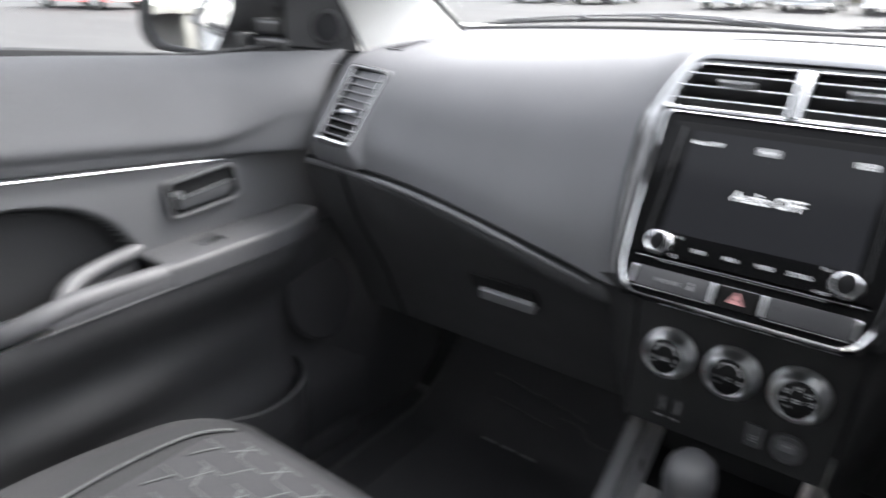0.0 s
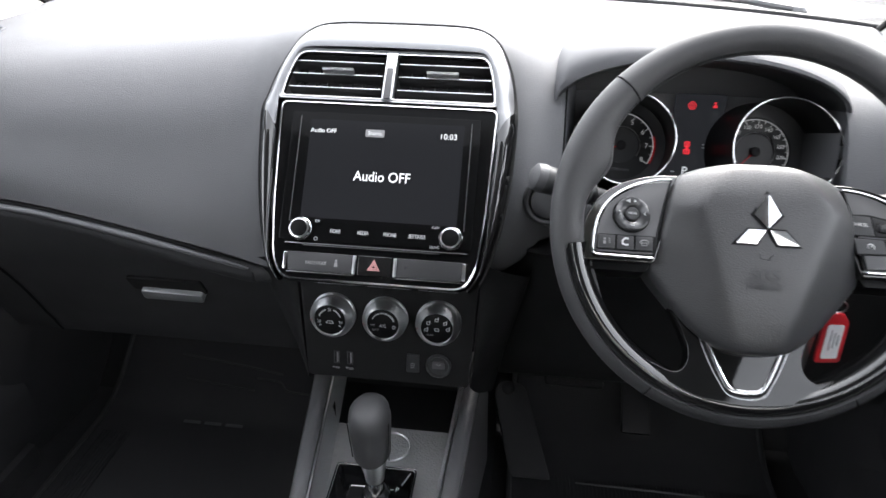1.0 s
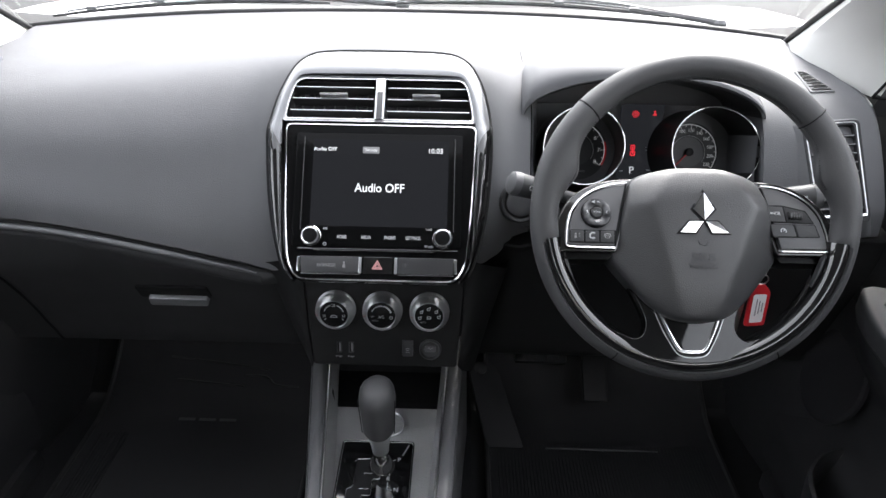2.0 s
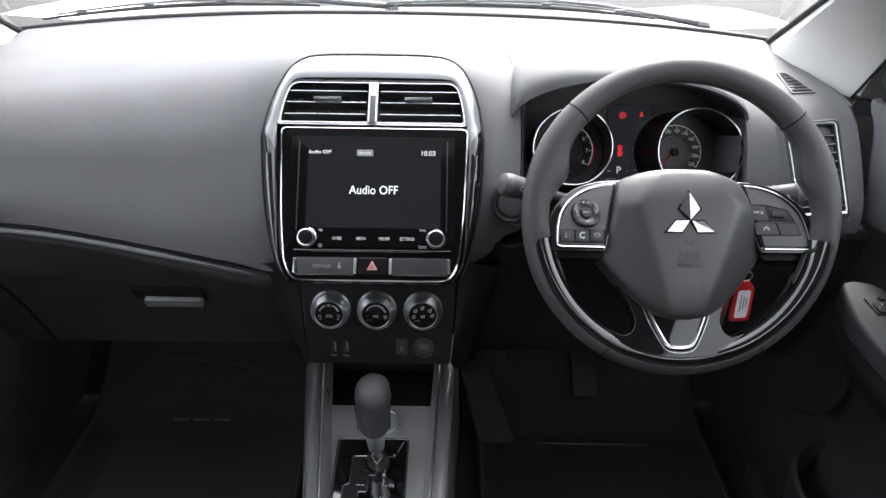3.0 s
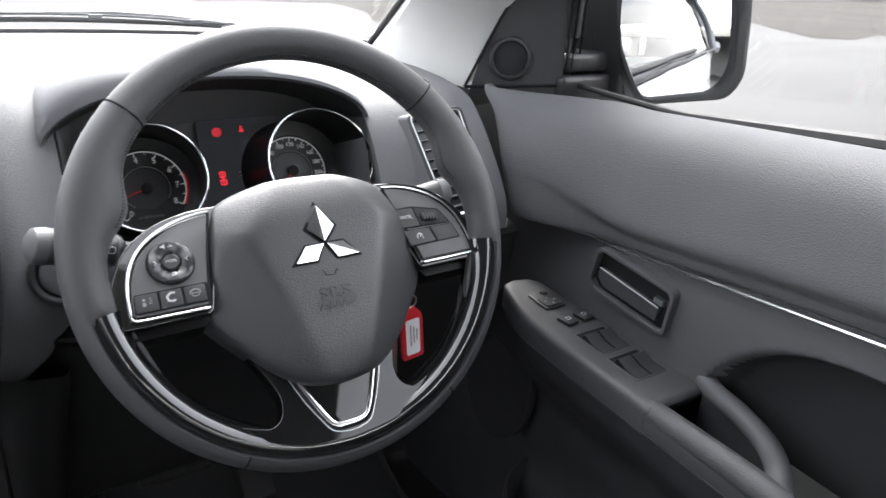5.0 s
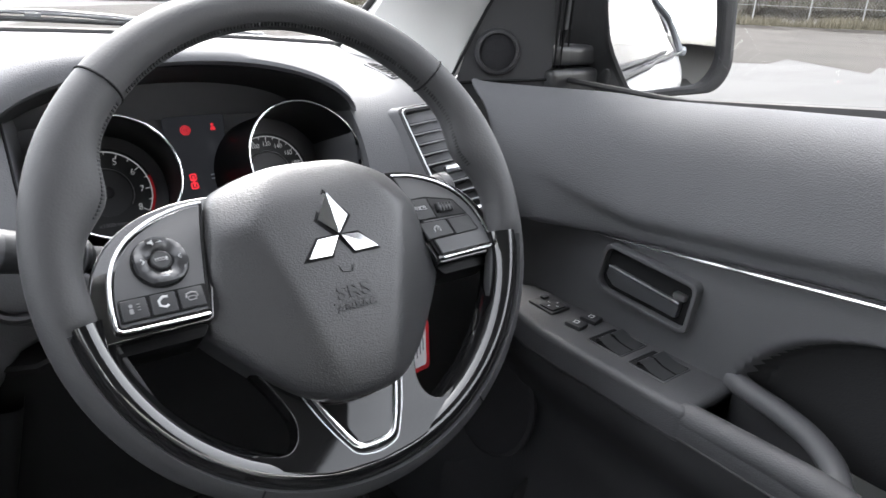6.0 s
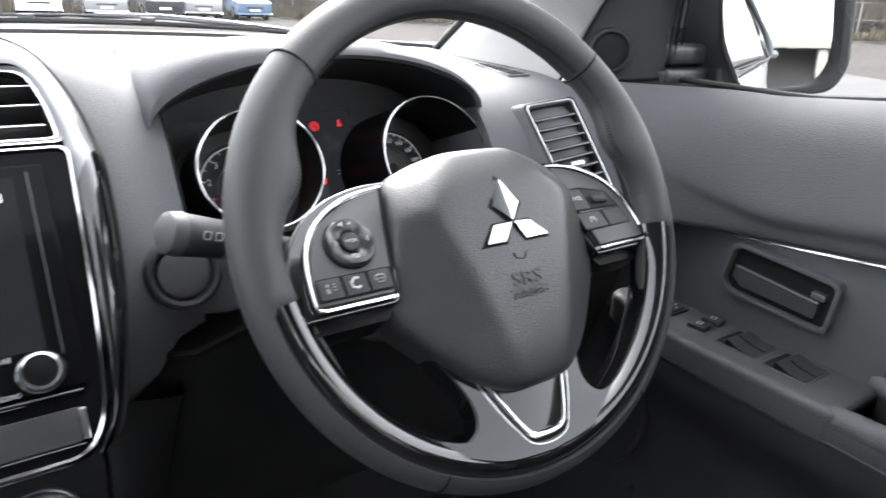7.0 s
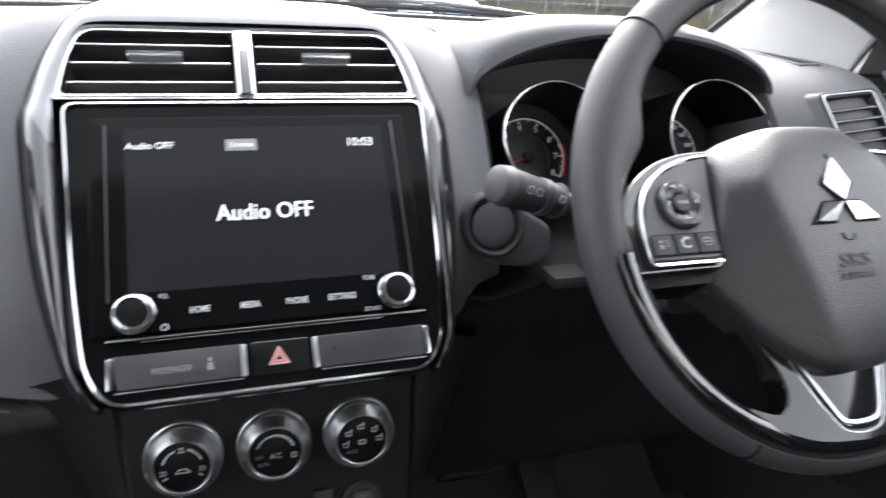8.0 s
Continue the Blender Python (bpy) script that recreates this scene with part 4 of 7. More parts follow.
    part("switch_symbol", joined(ring(rect(0.0330, -0.0668, 0.0052, 0.0040, 0.001), rect(0.0330, -0.0668, 0.0036, 0.0024, 0.0006), 0.0034, 0.0039), box(0.0052, 0.0008, 0.0004, (0.0330, -0.0712, 0.0037))), M_PRINTDIM, sw, smooth=False)
    so = part("power_socket", moved(lathe([(0.0160, 0), (0.0160, 0.003), (0.0146, 0.0045), (0.0132, 0.0035), (0.0124, 0.001), (0.004, 0.001)], 36), Matrix.Translation((0.0655, -0.0670, 0))), M_BUTTON, c)
    part("socket_lid", moved(prism(rounded([(-0.0085, -0.0030), (0.0085, -0.0030), (0.0070, 0.0072), (-0.0070, 0.0072)], 0.003), 0.001, 0.0048, 0.001), Matrix.Translation((0.0655, -0.0670, 0))), M_PLASTIC, so)
    part("socket_symbol", tube([(0.0625, -0.0640, 0.0050), (0.0645, -0.0622, 0.0050), (0.0655, -0.0650, 0.0050), (0.0685, -0.0628, 0.0050)], 0.0005, 5), M_PRINTDIM, so)
    return c


build_head_unit()
build_centre_vents()
build_climate()


# ---- centre console ----
def build_console():
    c = thing("centre_console", None, "dark centre console with padded side rails and a patterned tray", "centre console")
    # inner and outer edge of each rail; the console narrows to the rear
    edge = {-1: lambda y: (-0.1085 + 0.133 * (0.95 - y), -0.1385 + 0.165 * (0.95 - y)), 1: lambda y: (0.0905 - 0.038 * (0.95 - y), 0.1185 - 0.056 * (0.95 - y))}
    top = lambda y: 0.662 + 0.010 * math.sin((1.0 - y) * 3)
    ys = [1.02 - 0.47 * i / 16 for i in range(17)]
    for s in (-1, 1):
        rows, stitch = [], bmesh.new()
        for y in ys:
            i, o = edge[s](y)
            z = top(y)
            rows.append([(i, y, 0.595), (i, y, z - 0.008), (i + s * 0.0015, y, z - 0.002), (i + s * 0.006, y, z + 0.001), (i + s * 0.014, y, z + 0.0016), (o - s * 0.007, y, z + 0.0005), (o - s * 0.002, y, z - 0.003), (o, y, z - 0.010), (o + s * 0.004, y, 0.52), (o + s * 0.008, y, 0.38)])
        r = part("side_rail", grid(rows, cap=False), M_CONSOLERAIL, c, "padded console side rail")
        part("bright_strip", tube([(edge[s](y)[0] - s * 0.0012, y, top(y) - 0.005) for y in ys], 0.0014, 6), M_SATIN, r, "fine bright strip")
        part("inner_wall", grid([[(edge[s](y)[0] - s * 0.0030, y, top(y) - 0.006), (edge[s](y)[0] - s * 0.0060, y, 0.640), (edge[s](y)[0] - s * 0.0130, y, 0.616)] for y in ys]), M_CONSOLETRAY, r)
        for k in range(100):
            y = 0.98 - 0.43 * k / 100
            o = edge[s](y)[1]
            joined(stitch, moved(box(0.0011, 0.0027, 0.0010), pose(o - s * 0.0030, y, top(y) - 0.0014, 0, s * 40, 0)))
        part("stitching", stitch, M_PIPING, r, smooth=False)
    floor_z = lambda y: 0.616
    rows = [[(edge[-1](y)[0] + 0.012 + (edge[1](y)[0] - edge[-1](y)[0] - 0.024) * k / 6, y, floor_z(y)) for k in range(7)] for y in [0.885 - 0.335 * i / 12 for i in range(13)]]
    part("tray", grid(rows), M_CONSOLETRAY, c, "finely patterned tray floor")
    # dark cubby under the climate panel; its black lining also carries the shade inside
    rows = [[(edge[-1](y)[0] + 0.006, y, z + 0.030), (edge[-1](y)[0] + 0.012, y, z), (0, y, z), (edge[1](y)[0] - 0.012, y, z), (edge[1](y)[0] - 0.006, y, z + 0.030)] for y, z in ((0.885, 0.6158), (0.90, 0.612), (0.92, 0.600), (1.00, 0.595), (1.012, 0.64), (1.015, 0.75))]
    part("cubby", grid([smooth_line(r, 1) for r in rows]), M_SEAMSHADE, c, "open cubby, its black lining also carrying the shade")
    # roof sheet added under the panel to keep light out of the cubby
    part("cubby_roof", grid([[(-0.112, y, z), (0.100, y, z)] for y, z in ((0.868, 0.752), (0.90, 0.745), (1.02, 0.742))]), M_SEAMSHADE, c)
    gm = pose(-0.004, 0.733, 0.620, 2, 0, 0)
    g = part("gate_panel", moved(prism(rounded([(-0.054, -0.115), (0.046, -0.115), (0.047, 0.056), (-0.056, 0.056)], 0.006), 0, 0.018, 0.003), gm), M_PIANO, c, "gloss black selector gate")
    part("gate_rim", moved(tube([(x, y, 0.0178) for x, y in rounded([(-0.055, -0.116), (0.047, -0.116), (0.048, 0.057), (-0.057, 0.057)], 0.006)], 0.0010, 6, closed=True), gm), M_DARKLINE, g, "fine bright line round the gate")
    # the stepped slot: bright plates either side of a dark channel
    slot = rounded([(-0.032, 0.022), (0.004, 0.024), (0.004, -0.012), (-0.006, -0.012), (-0.006, -0.040), (-0.018, -0.040), (-0.018, -0.100), (-0.040, -0.100), (-0.040, -0.030), (-0.032, -0.026)], 0.002, 2)
    part("gate_slot", moved(prism(slot, 0.0170, 0.0184), gm), M_SEAMSHADE, g, "dark stepped slot")
    part("slot_rim", moved(tube([(x, y, 0.0186) for x, y in slot], 0.0009, 6, closed=True), gm), M_CHROME, g, "bright rim of the slot")
    for y in (-0.004, -0.030, -0.055, -0.080):
        part("gate_tooth", moved(box(0.012, 0.0016, 0.003, (-0.012 - 0.15 * (0.0 - y), y, 0.0184), 0.0004), gm), M_CHROME, g)
    for w, y, x in (("P", 0.022, 0.0285), ("R", -0.012, 0.0160), ("N", -0.030, 0.0280), ("D", -0.052, 0.0160)):
        o = lettering(w, 0.0092, g, M_PRINT, 0, 0, 0)
        o.matrix_local = gm @ pose(x, y, 0.0188)
    part("gate_line", moved(tube([(0.0240, 0.022, 0.0186), (0.0185, 0.021, 0.0186), (0.0165, -0.006, 0.0186)], 0.0005, 5), gm), M_PRINT, g)
    part("gate_line", moved(tube([(0.0160, -0.018, 0.0186), (0.0158, -0.030, 0.0186), (0.0230, -0.030, 0.0186)], 0.0005, 5), gm), M_PRINT, g)
    part("release_slot", moved(tube([(0.033, 0.030, 0.0184), (0.041, 0.050, 0.0184)], 0.0010, 5), gm), M_PRINTDIM, g)
    cup = part("cup_ring", moved(lathe([(0.027, 0), (0.027, 0.002), (0.0260, 0.003), (0.0250, 0.002), (0.0250, 0)], 40, False), Matrix.Translation((-0.001, 0.846, 0.6175))), M_SATIN, c, "bright ring in the tray")
    part("cup_floor", moved(lathe([(0.0245, 0), (0.0245, 0.001)], 40), Matrix.Translation((-0.001, 0.846, 0.6175))), M_CONSOLETRAY, cup)
    return c


def build_selector():
    g = thing("gear_selector", pose(0.0005, 0.744, 0.624, 5, 0, 0), "black leather gear selector with a silver collar", "gear lever")
    prof = [(r, z * 0.9) for r, z in [(0.0, 0.106), (0.0205, 0.1065), (0.0228, 0.112), (0.0232, 0.130), (0.0246, 0.155), (0.0252, 0.172), (0.0236, 0.186), (0.0175, 0.195), (0.0095, 0.1985), (0.0, 0.199)]]
    k = lathe(prof[1:-1], 36)
    bmesh.ops.scale(k, vec=(0.96, 1.18, 1), verts=k.verts)
    part("knob", k, M_LEATHER, g, "black leather knob")
    for sx in (-1, 1):
        part("knob_seam", tube([(sx * (0.0216 + 0.0026 * k_ / 6), -0.010, 0.098 + 0.062 * k_ / 6) for k_ in range(7)], 0.0007, 5), M_SEAMSHADE, g)
    part("collar", lathe([(0.0185, 0.0955), (0.0170, 0.088), (0.0125, 0.062), (0.0115, 0.050)], 32), M_SATIN, g, "silver collar")
    part("shaft", lathe([(0.0075, 0.0), (0.0075, 0.060)], 20), M_CHROME, g, "steel shaft")
    part("boot", lathe([(0.024, 0.008), (0.018, 0.016), (0.014, 0.030), (0.010, 0.034)], 24), M_PIANO, g)
    return g


build_console()
build_selector()


# ---- steering wheel, column and instruments ----
WHEEL = slope_frame((0.363, 0.7405, 1.045), 27)
HUB = pose(0.002, -0.0025, -0.011, -8.5, 2.0, 0)
SPOKES = HUB @ pose(0, -0.034, 0.0150, -8.5, 0, 0) @ pose(0, 0.034, -0.0150)
LOWER = pose(-0.002, -0.150, 0.0075, -17, 1.5, -0.6) @ pose(0, 0.150, 0)


def build_wheel():
    w = thing("steering_wheel", WHEEL, "black leather steering wheel with gloss black and silver trim", "steering wheel")
    R = 0.1675
    def lobe(deg):
        return 0.013 * math.exp(-(min(abs(deg - 19), abs(deg - 161)) / 9) ** 2) + 0.005 * math.exp(-(min(abs(deg - 340), abs(deg - 200)) / 12) ** 2)
    rows = []
    for i in range(144):
        a = 2 * math.pi * i / 144
        deg = math.degrees(a)
        fat = 1.0 + 0.07 * math.exp(-((min(abs(deg - 25), abs(deg - 155))) / 22) ** 2)
        low = max(0.0, min(1.0, (deg - 188) / 6, (352 - deg) / 6))
        low = low * low * (3 - 2 * low)
        loop = []
        for k in range(24):
            b = 2 * math.pi * k / 24
            r = R + 0.0150 * fat * math.cos(b) - lobe(deg) * max(0.0, -math.cos(b)) ** 1.5
            z = 0.0152 * fat * math.sin(b)
            # the front of the lower half is cut back where the gloss band is let in
            if r < 0.1695:
                z = min(z, z * (1 - low) + 0.004 * low)
            loop.append((r * math.cos(a), r * math.sin(a), z))
        rows.append(loop)
    rim = part("rim", grid(rows + [rows[0]], True), M_LEATHER, w, "leather-covered rim")
    for deg in (42, 136, 241, 302):
        a = radians(deg)
        loop = [((R + 0.0156 * math.cos(b)) * math.cos(a), (R + 0.0156 * math.cos(b)) * math.sin(a), 0.0160 * math.sin(b)) for b in [2 * math.pi * k / 24 for k in range(24)]]
        if deg > 180:
            loop = [p for p in loop if math.hypot(p[0], p[1]) > 0.1700]
            loop.sort(key=lambda p: p[2])
            part("seam", tube(loop, 0.0008, 6, up=(math.cos(a), math.sin(a), 0.01)), M_SEAMSHADE, rim)
        else:
            part("seam", tube(loop, 0.0008, 6, closed=True, up=(math.cos(a), math.sin(a), 0.01)), M_SEAMSHADE, rim)
    # stitches along the inside of the rim: short slanted threads
    for d0, d1, n in ((14, 42, 30), (44, 134, 96), (138, 166, 30)):
        st_ = bmesh.new()
        for i in range(n):
            deg = d0 + (d1 - d0) * i / (n - 1)
            a, b = radians(deg), radians(158)
            r = R + 0.0152 * math.cos(b) - lobe(deg) * (-math.cos(b)) ** 1.5
            joined(st_, moved(box(0.0034, 0.0013, 0.0016, (0, 0, 0)), pose(r * math.cos(a), r * math.sin(a), 0.0152 * math.sin(b), 0, 0, deg) @ pose(0, 0, 0, 0, -62, 24)))
        part("stitching", st_, M_STITCH, rim, smooth=False)
    # airbag cover: a flat shield between two raked flanks, its upper edge rolled back
    half = [(0.0, 0.0570), (0.022, 0.0565), (0.042, 0.0545), (0.0600, 0.0500), (0.0705, 0.0440), (0.0755, 0.0330), (0.0812, 0.0120), (0.0870, -0.0110), (0.0925, -0.0330), (0.0945, -0.0440), (0.0870, -0.0560), (0.0730, -0.0730), (0.0580, -0.0905), (0.0420, -0.1040), (0.0280, -0.1115), (0.0130, -0.1145), (0.0, -0.1150)]
    half = [tuple(p) for p in smooth_line([(x, y, 0) for x, y in half], 3)]
    loop = [(x, y) for x, y, _ in half] + [(-x, y) for x, y, _ in half[-2:0:-1]]
    def height(x, y):
        fold = 0.054 + min(y, 0.012) * 0.32 - 0.7 * max(0.0, y - 0.012)
        d = abs(x) - max(fold, 0.016)
        soft = 0.5 * (d + math.sqrt(d * d + 0.000008))
        return 0.0305 - 0.85 * y * y - 2.5 * max(0.0, -0.080 - y) ** 2 - 6.5 * max(0.0, y - 0.016) ** 2 - 0.52 * soft - 0.0006 * (abs(x) / 0.05) ** 2
    rows = []
    for k, drop in ((1.0, 0.030), (1.0, 0.0075), (0.992, 0.0035), (0.975, 0.0012), (0.95, 0.0003)) + tuple((0.9 - 0.05 * j, 0) for j in range(18)):
        rows.append([(x * k, -0.022 + (y + 0.022) * k, height(x * k, -0.022 + (y + 0.022) * k) - drop) for x, y in loop])
    bag = part("airbag_cover", grid(rows, True, cap=True), M_AIRBAG, w, "grained airbag cover")
    bag.matrix_local = HUB
    top = lambda x, y: height(x, y) + 0.0003
    def plate(pts, lift, ridge=0.0):
        """A diamond on the cover; ridge lifts the line from its inner to its outer tip."""
        bm = bmesh.new()
        hi = [bm.verts.new((x, y, top(x, y) + lift + (ridge if i % 2 == 0 else 0))) for i, (x, y) in enumerate(pts)]
        lo = [bm.verts.new((x, y, top(x, y) - 0.002)) for x, y in pts]
        bm.faces.new((hi[0], hi[1], hi[2]))
        bm.faces.new((hi[0], hi[2], hi[3]))
        for i in range(len(pts)):
            j = (i + 1) % len(pts)
            bm.faces.new((lo[i], lo[j], hi[j], hi[i]))
        bmesh.ops.recalc_face_normals(bm, faces=bm.faces[:])
        return bm
    diamonds = ([(0, 0.0265), (-0.0120, 0.0078), (0, -0.0050), (0.0120, 0.0078)],
                [(-0.0274, -0.0186), (-0.0088, -0.0186), (-0.0008, -0.0056), (-0.0160, -0.0056)],
                [(0.0274, -0.0186), (0.0160, -0.0056), (0.0008, -0.0056), (0.0088, -0.0186)])
    for pts in diamonds:
        c = Vector((sum(p[0] for p in pts) / 4, sum(p[1] for p in pts) / 4))
        part("emblem_recess", plate([tuple(c + (Vector(p) - c) * 1.20) for p in pts], 0.0002), M_SEAMSHADE, bag, smooth=False)
        part("emblem_piece", plate([tuple(c + (Vector(p) - c) * 0.96) for p in pts], 0.0010, 0.0022), M_CHROME, bag, "chrome diamond of the emblem", smooth=False)
    lettering("SRS", 0.0130, bag, M_EMBOSS, 0, -0.0450, top(0, -0.046) + 0.0005, squash=1.35, bold=0.0002)
    lettering("AIRBAG", 0.0072, bag, M_EMBOSS, 0, -0.0552, top(0, -0.056) + 0.0005, squash=1.25)
    part("letter_rule", box(0.034, 0.0007, 0.0006, (0, -0.0512, top(0, -0.051) + 0.0002)), M_EMBOSS, bag)
    part("horn_symbol", tube([(x, y, top(x, y) + 0.0002) for x, y in ((-0.0060, -0.0262), (-0.0042, -0.0305), (0.0030, -0.0315), (0.0042, -0.0282), (0.0065, -0.0272))], 0.0005, 6), M_EMBOSS, bag)
    # side spokes with their switch plates
    for s in (-1, 1):
        f = lambda pts: [(s * x, y) for x, y in pts]
        body = [(0.066, 0.047), (0.090, 0.0465), (0.118, 0.0390), (0.140, 0.0240), (0.1535, 0.002), (0.1590, -0.022), (0.1580, -0.0385), (0.100, -0.0385), (0.090, -0.0385)]
        sp = part("spoke", prism(rounded(f(body), [0.004, 0.02, 0.03, 0.03, 0.03, 0.02, 0.006, 0.006, 0.004]), -0.020, 0.0112, 0.0040, 3), M_PIANO, w, "gloss black spoke")
        sp.matrix_local = SPOKES
        edge = [(0.0760, 0.0415), (0.0930, 0.0395), (0.1120, 0.0330), (0.1290, 0.0215), (0.1400, 0.0060), (0.1450, -0.0130), (0.1462, -0.0300)]
        curve = [tuple(p)[:2] for p in smooth_line([(x, y, 0) for x, y in edge], 5)]
        inner = [(x - 0.0022 * max(0.0, min(1.0, (x - 0.07) / 0.03)), y - 0.0022) for x, y in curve]
        part("switch_plate", prism(f(inner[:-1] + [(0.1430, -0.0315), (0.0915, -0.0318), (0.0870, -0.0080), (0.0820, 0.0150)]), 0.008, 0.0150, 0.0008), M_SWITCHPLATE, sp, "grey switch plate")
        line = [(s * x, y, 0.0148) for x, y in curve] + [(s * x, y, 0.0148) for x, y in ((0.1455, -0.0326), (0.1430, -0.0342), (0.1385, -0.0345), (0.0925, -0.0348))]
        part("silver_line", tube(line, 0.00125, 8, flat=0.9), M_CHROME, sp, "silver line round the switches")
        part("plate_gap", tube([(s * x, y, 0.0147) for x, y in ((0.0765, 0.0400), (0.0828, 0.0150), (0.0878, -0.0080), (0.0922, -0.0325))], 0.0012, 6), M_SEAMSHADE, sp)
        part("underside", prism(rounded(f([(0.091, -0.037), (0.152, -0.037), (0.148, -0.045), (0.096, -0.045)]), 0.003), -0.026, 0.0020, 0.003), M_DIALFACE, sp)
        if s < 0:
            cx, cy = -0.1120, 0.0045
            rows = []
            for r, z in ((0.0162, 0.0145), (0.0162, 0.0182), (0.0152, 0.0196), (0.0120, 0.0199), (0.0082, 0.0184), (0.0070, 0.0172)):
                rows.append([(cx + r * math.cos(2 * math.pi * k / 64), cy + r * math.sin(2 * math.pi * k / 64), z + (0.0009 * math.cos(4 * 2 * math.pi * k / 64) if 0.0182 < z else 0)) for k in range(64)])
            b = part("round_switch", grid(rows, True), M_SATINDARK, sp, "round rocker switch")
            part("switch_gap", ring(circle(cx, cy, 0.0172, 48), circle(cx, cy, 0.0160, 48), 0.0148, 0.0153), M_SEAMSHADE, b)
            part("centre_button", moved(lathe([(0.0062, 0.015), (0.0062, 0.0190), (0.0052, 0.0198)], 28), Matrix.Translation((cx, cy, 0))), M_BUTTON, b)
            lettering("MODE", 0.0032, b, M_PRINT, cx, cy, 0.0201, squash=0.85)
            for u, a in ((0, 0), (1, 180)):
                part("arrow", tube([(cx + (0.0108 if u else -0.0108) + e * (1 if u else -1) * -1, cy + q_, 0.0203) for e, q_ in ((-0.0012, 0.0018), (0.0006, 0), (-0.0012, -0.0018))], 0.0004, 5), M_PRINT, b)
            part("arrow", prism([(cx - 0.0022, cy - 0.0108), (cx + 0.0022, cy - 0.0108), (cx, cy - 0.0130)], 0.0196, 0.0206), M_PRINT, b, smooth=False)
            part("arrow", prism([(cx - 0.0004, cy + 0.0112), (cx + 0.0036, cy + 0.0112), (cx + 0.0016, cy + 0.0132)], 0.0196, 0.0206), M_PRINT, b, smooth=False)
            part("speaker_symbol", prism([(cx - 0.0052, cy + 0.0112), (cx - 0.0038, cy + 0.0112), (cx - 0.0022, cy + 0.0098), (cx - 0.0022, cy + 0.0138), (cx - 0.0038, cy + 0.0124), (cx - 0.0052, cy + 0.0124)], 0.0196, 0.0206), M_PRINT, b, smooth=False)
            part("button_well", prism(rounded([(-0.1433, -0.0296), (-0.0915, -0.0300), (-0.0900, -0.0148), (-0.1418, -0.0148)], 0.002), 0.0140, 0.0154), M_SEAMSHADE, sp)
            for k in range(3):
                x = -0.1342 + 0.0168 * k
                q = part("button", prism(rounded([(x - 0.0076, -0.0286), (x + 0.0074, -0.0288), (x + 0.0078, -0.0158), (x - 0.0070, -0.0158)], 0.0012), 0.014, 0.0166, 0.0007), M_BUTTON, sp)
                if k == 0:
                    part("voice_symbol", joined(prism(circle(x - 0.0016, -0.0200, 0.0011, 12), 0.0164, 0.0170), box(0.0022, 0.0030, 0.0006, (x - 0.0018, -0.0234, 0.0167)), *[box(0.0018, 0.0005, 0.0006, (x + 0.0026, -0.0196 - 0.0018 * j, 0.0167)) for j in range(3)]), M_PRINTDIM, q, smooth=False)
                elif k == 1:
                    part("phone_symbol", tube([(x + 0.0030, -0.0188, 0.0168), (x, -0.0184, 0.0168), (x - 0.0026, -0.0206, 0.0168), (x - 0.0024, -0.0238, 0.0168), (x + 0.0008, -0.0250, 0.0168), (x + 0.0026, -0.0240, 0.0168)], 0.0009, 6, flat=0.5), M_PRINT, q)
                else:
                    part("phone_symbol", tube([(x - 0.0036, -0.0224, 0.0168), (x - 0.0030, -0.0200, 0.0168), (x, -0.0192, 0.0168), (x + 0.0030, -0.0200, 0.0168), (x + 0.0036, -0.0224, 0.0168)], 0.0006, 6, flat=0.5), M_PRINTDIM, q)
                    part("phone_base", ring(rect(x, -0.0230, 0.0052, 0.0030, 0.001), rect(x, -0.0230, 0.0040, 0.0018, 0.0006), 0.0164, 0.0170), M_PRINTDIM, q)
        else:
            part("button_well", prism(rounded([(0.0765, -0.0015), (0.1330, -0.0030), (0.1245, 0.0125), (0.0985, 0.0185), (0.0735, 0.0180)], 0.002), 0.0140, 0.0153), M_SEAMSHADE, sp)
            part("button_well", prism(rounded([(0.0845, -0.0195), (0.1375, -0.0185), (0.1335, -0.0035), (0.0815, -0.0035)], 0.002), 0.0140, 0.0153), M_SEAMSHADE, sp)
            q = part("button", prism(rounded([(0.0778, -0.0008), (0.1005, -0.0012), (0.0980, 0.0165), (0.0748, 0.0172)], 0.001), 0.014, 0.0163, 0.0006), M_BUTTON, sp)
            lettering("CANCEL", 0.0046, q, M_PRINT, 0.0880, 0.0085, 0.0165, squash=0.85, turn=-2)
            part("rocker", prism(rounded([(0.1022, -0.0010), (0.1310, -0.0020), (0.1235, 0.0115), (0.0998, 0.0165)], 0.0015), 0.010, 0.0156, 0.0006), M_MATTE, sp)
            tw = part("thumb_wheel", moved(lathe([(0.0030, -0.0080), (0.0040, -0.0074), (0.0040, 0.0074), (0.0030, 0.0080)], 20), pose(0.1115, 0.0060, 0.0155, 0, 90, -4)), M_SATINDARK, sp, "ridged thumb roller")
            for k in range(5):
                part("ridge", box(0.0014, 0.0078, 0.0082, (0.1055 + 0.0030 * k, 0.0060 - 0.0002 * k, 0.0158), 0.0004), M_BUTTON, tw)
            for x0, x1 in ((0.0850, 0.1110), (0.1128, 0.1355)):
                q = part("button", prism(rounded([(x0, -0.0183), (x1, -0.0178), (x1 - 0.003, -0.0045), (x0 - 0.0025, -0.0043)], 0.001), 0.014, 0.0163, 0.0006), M_BUTTON, sp)
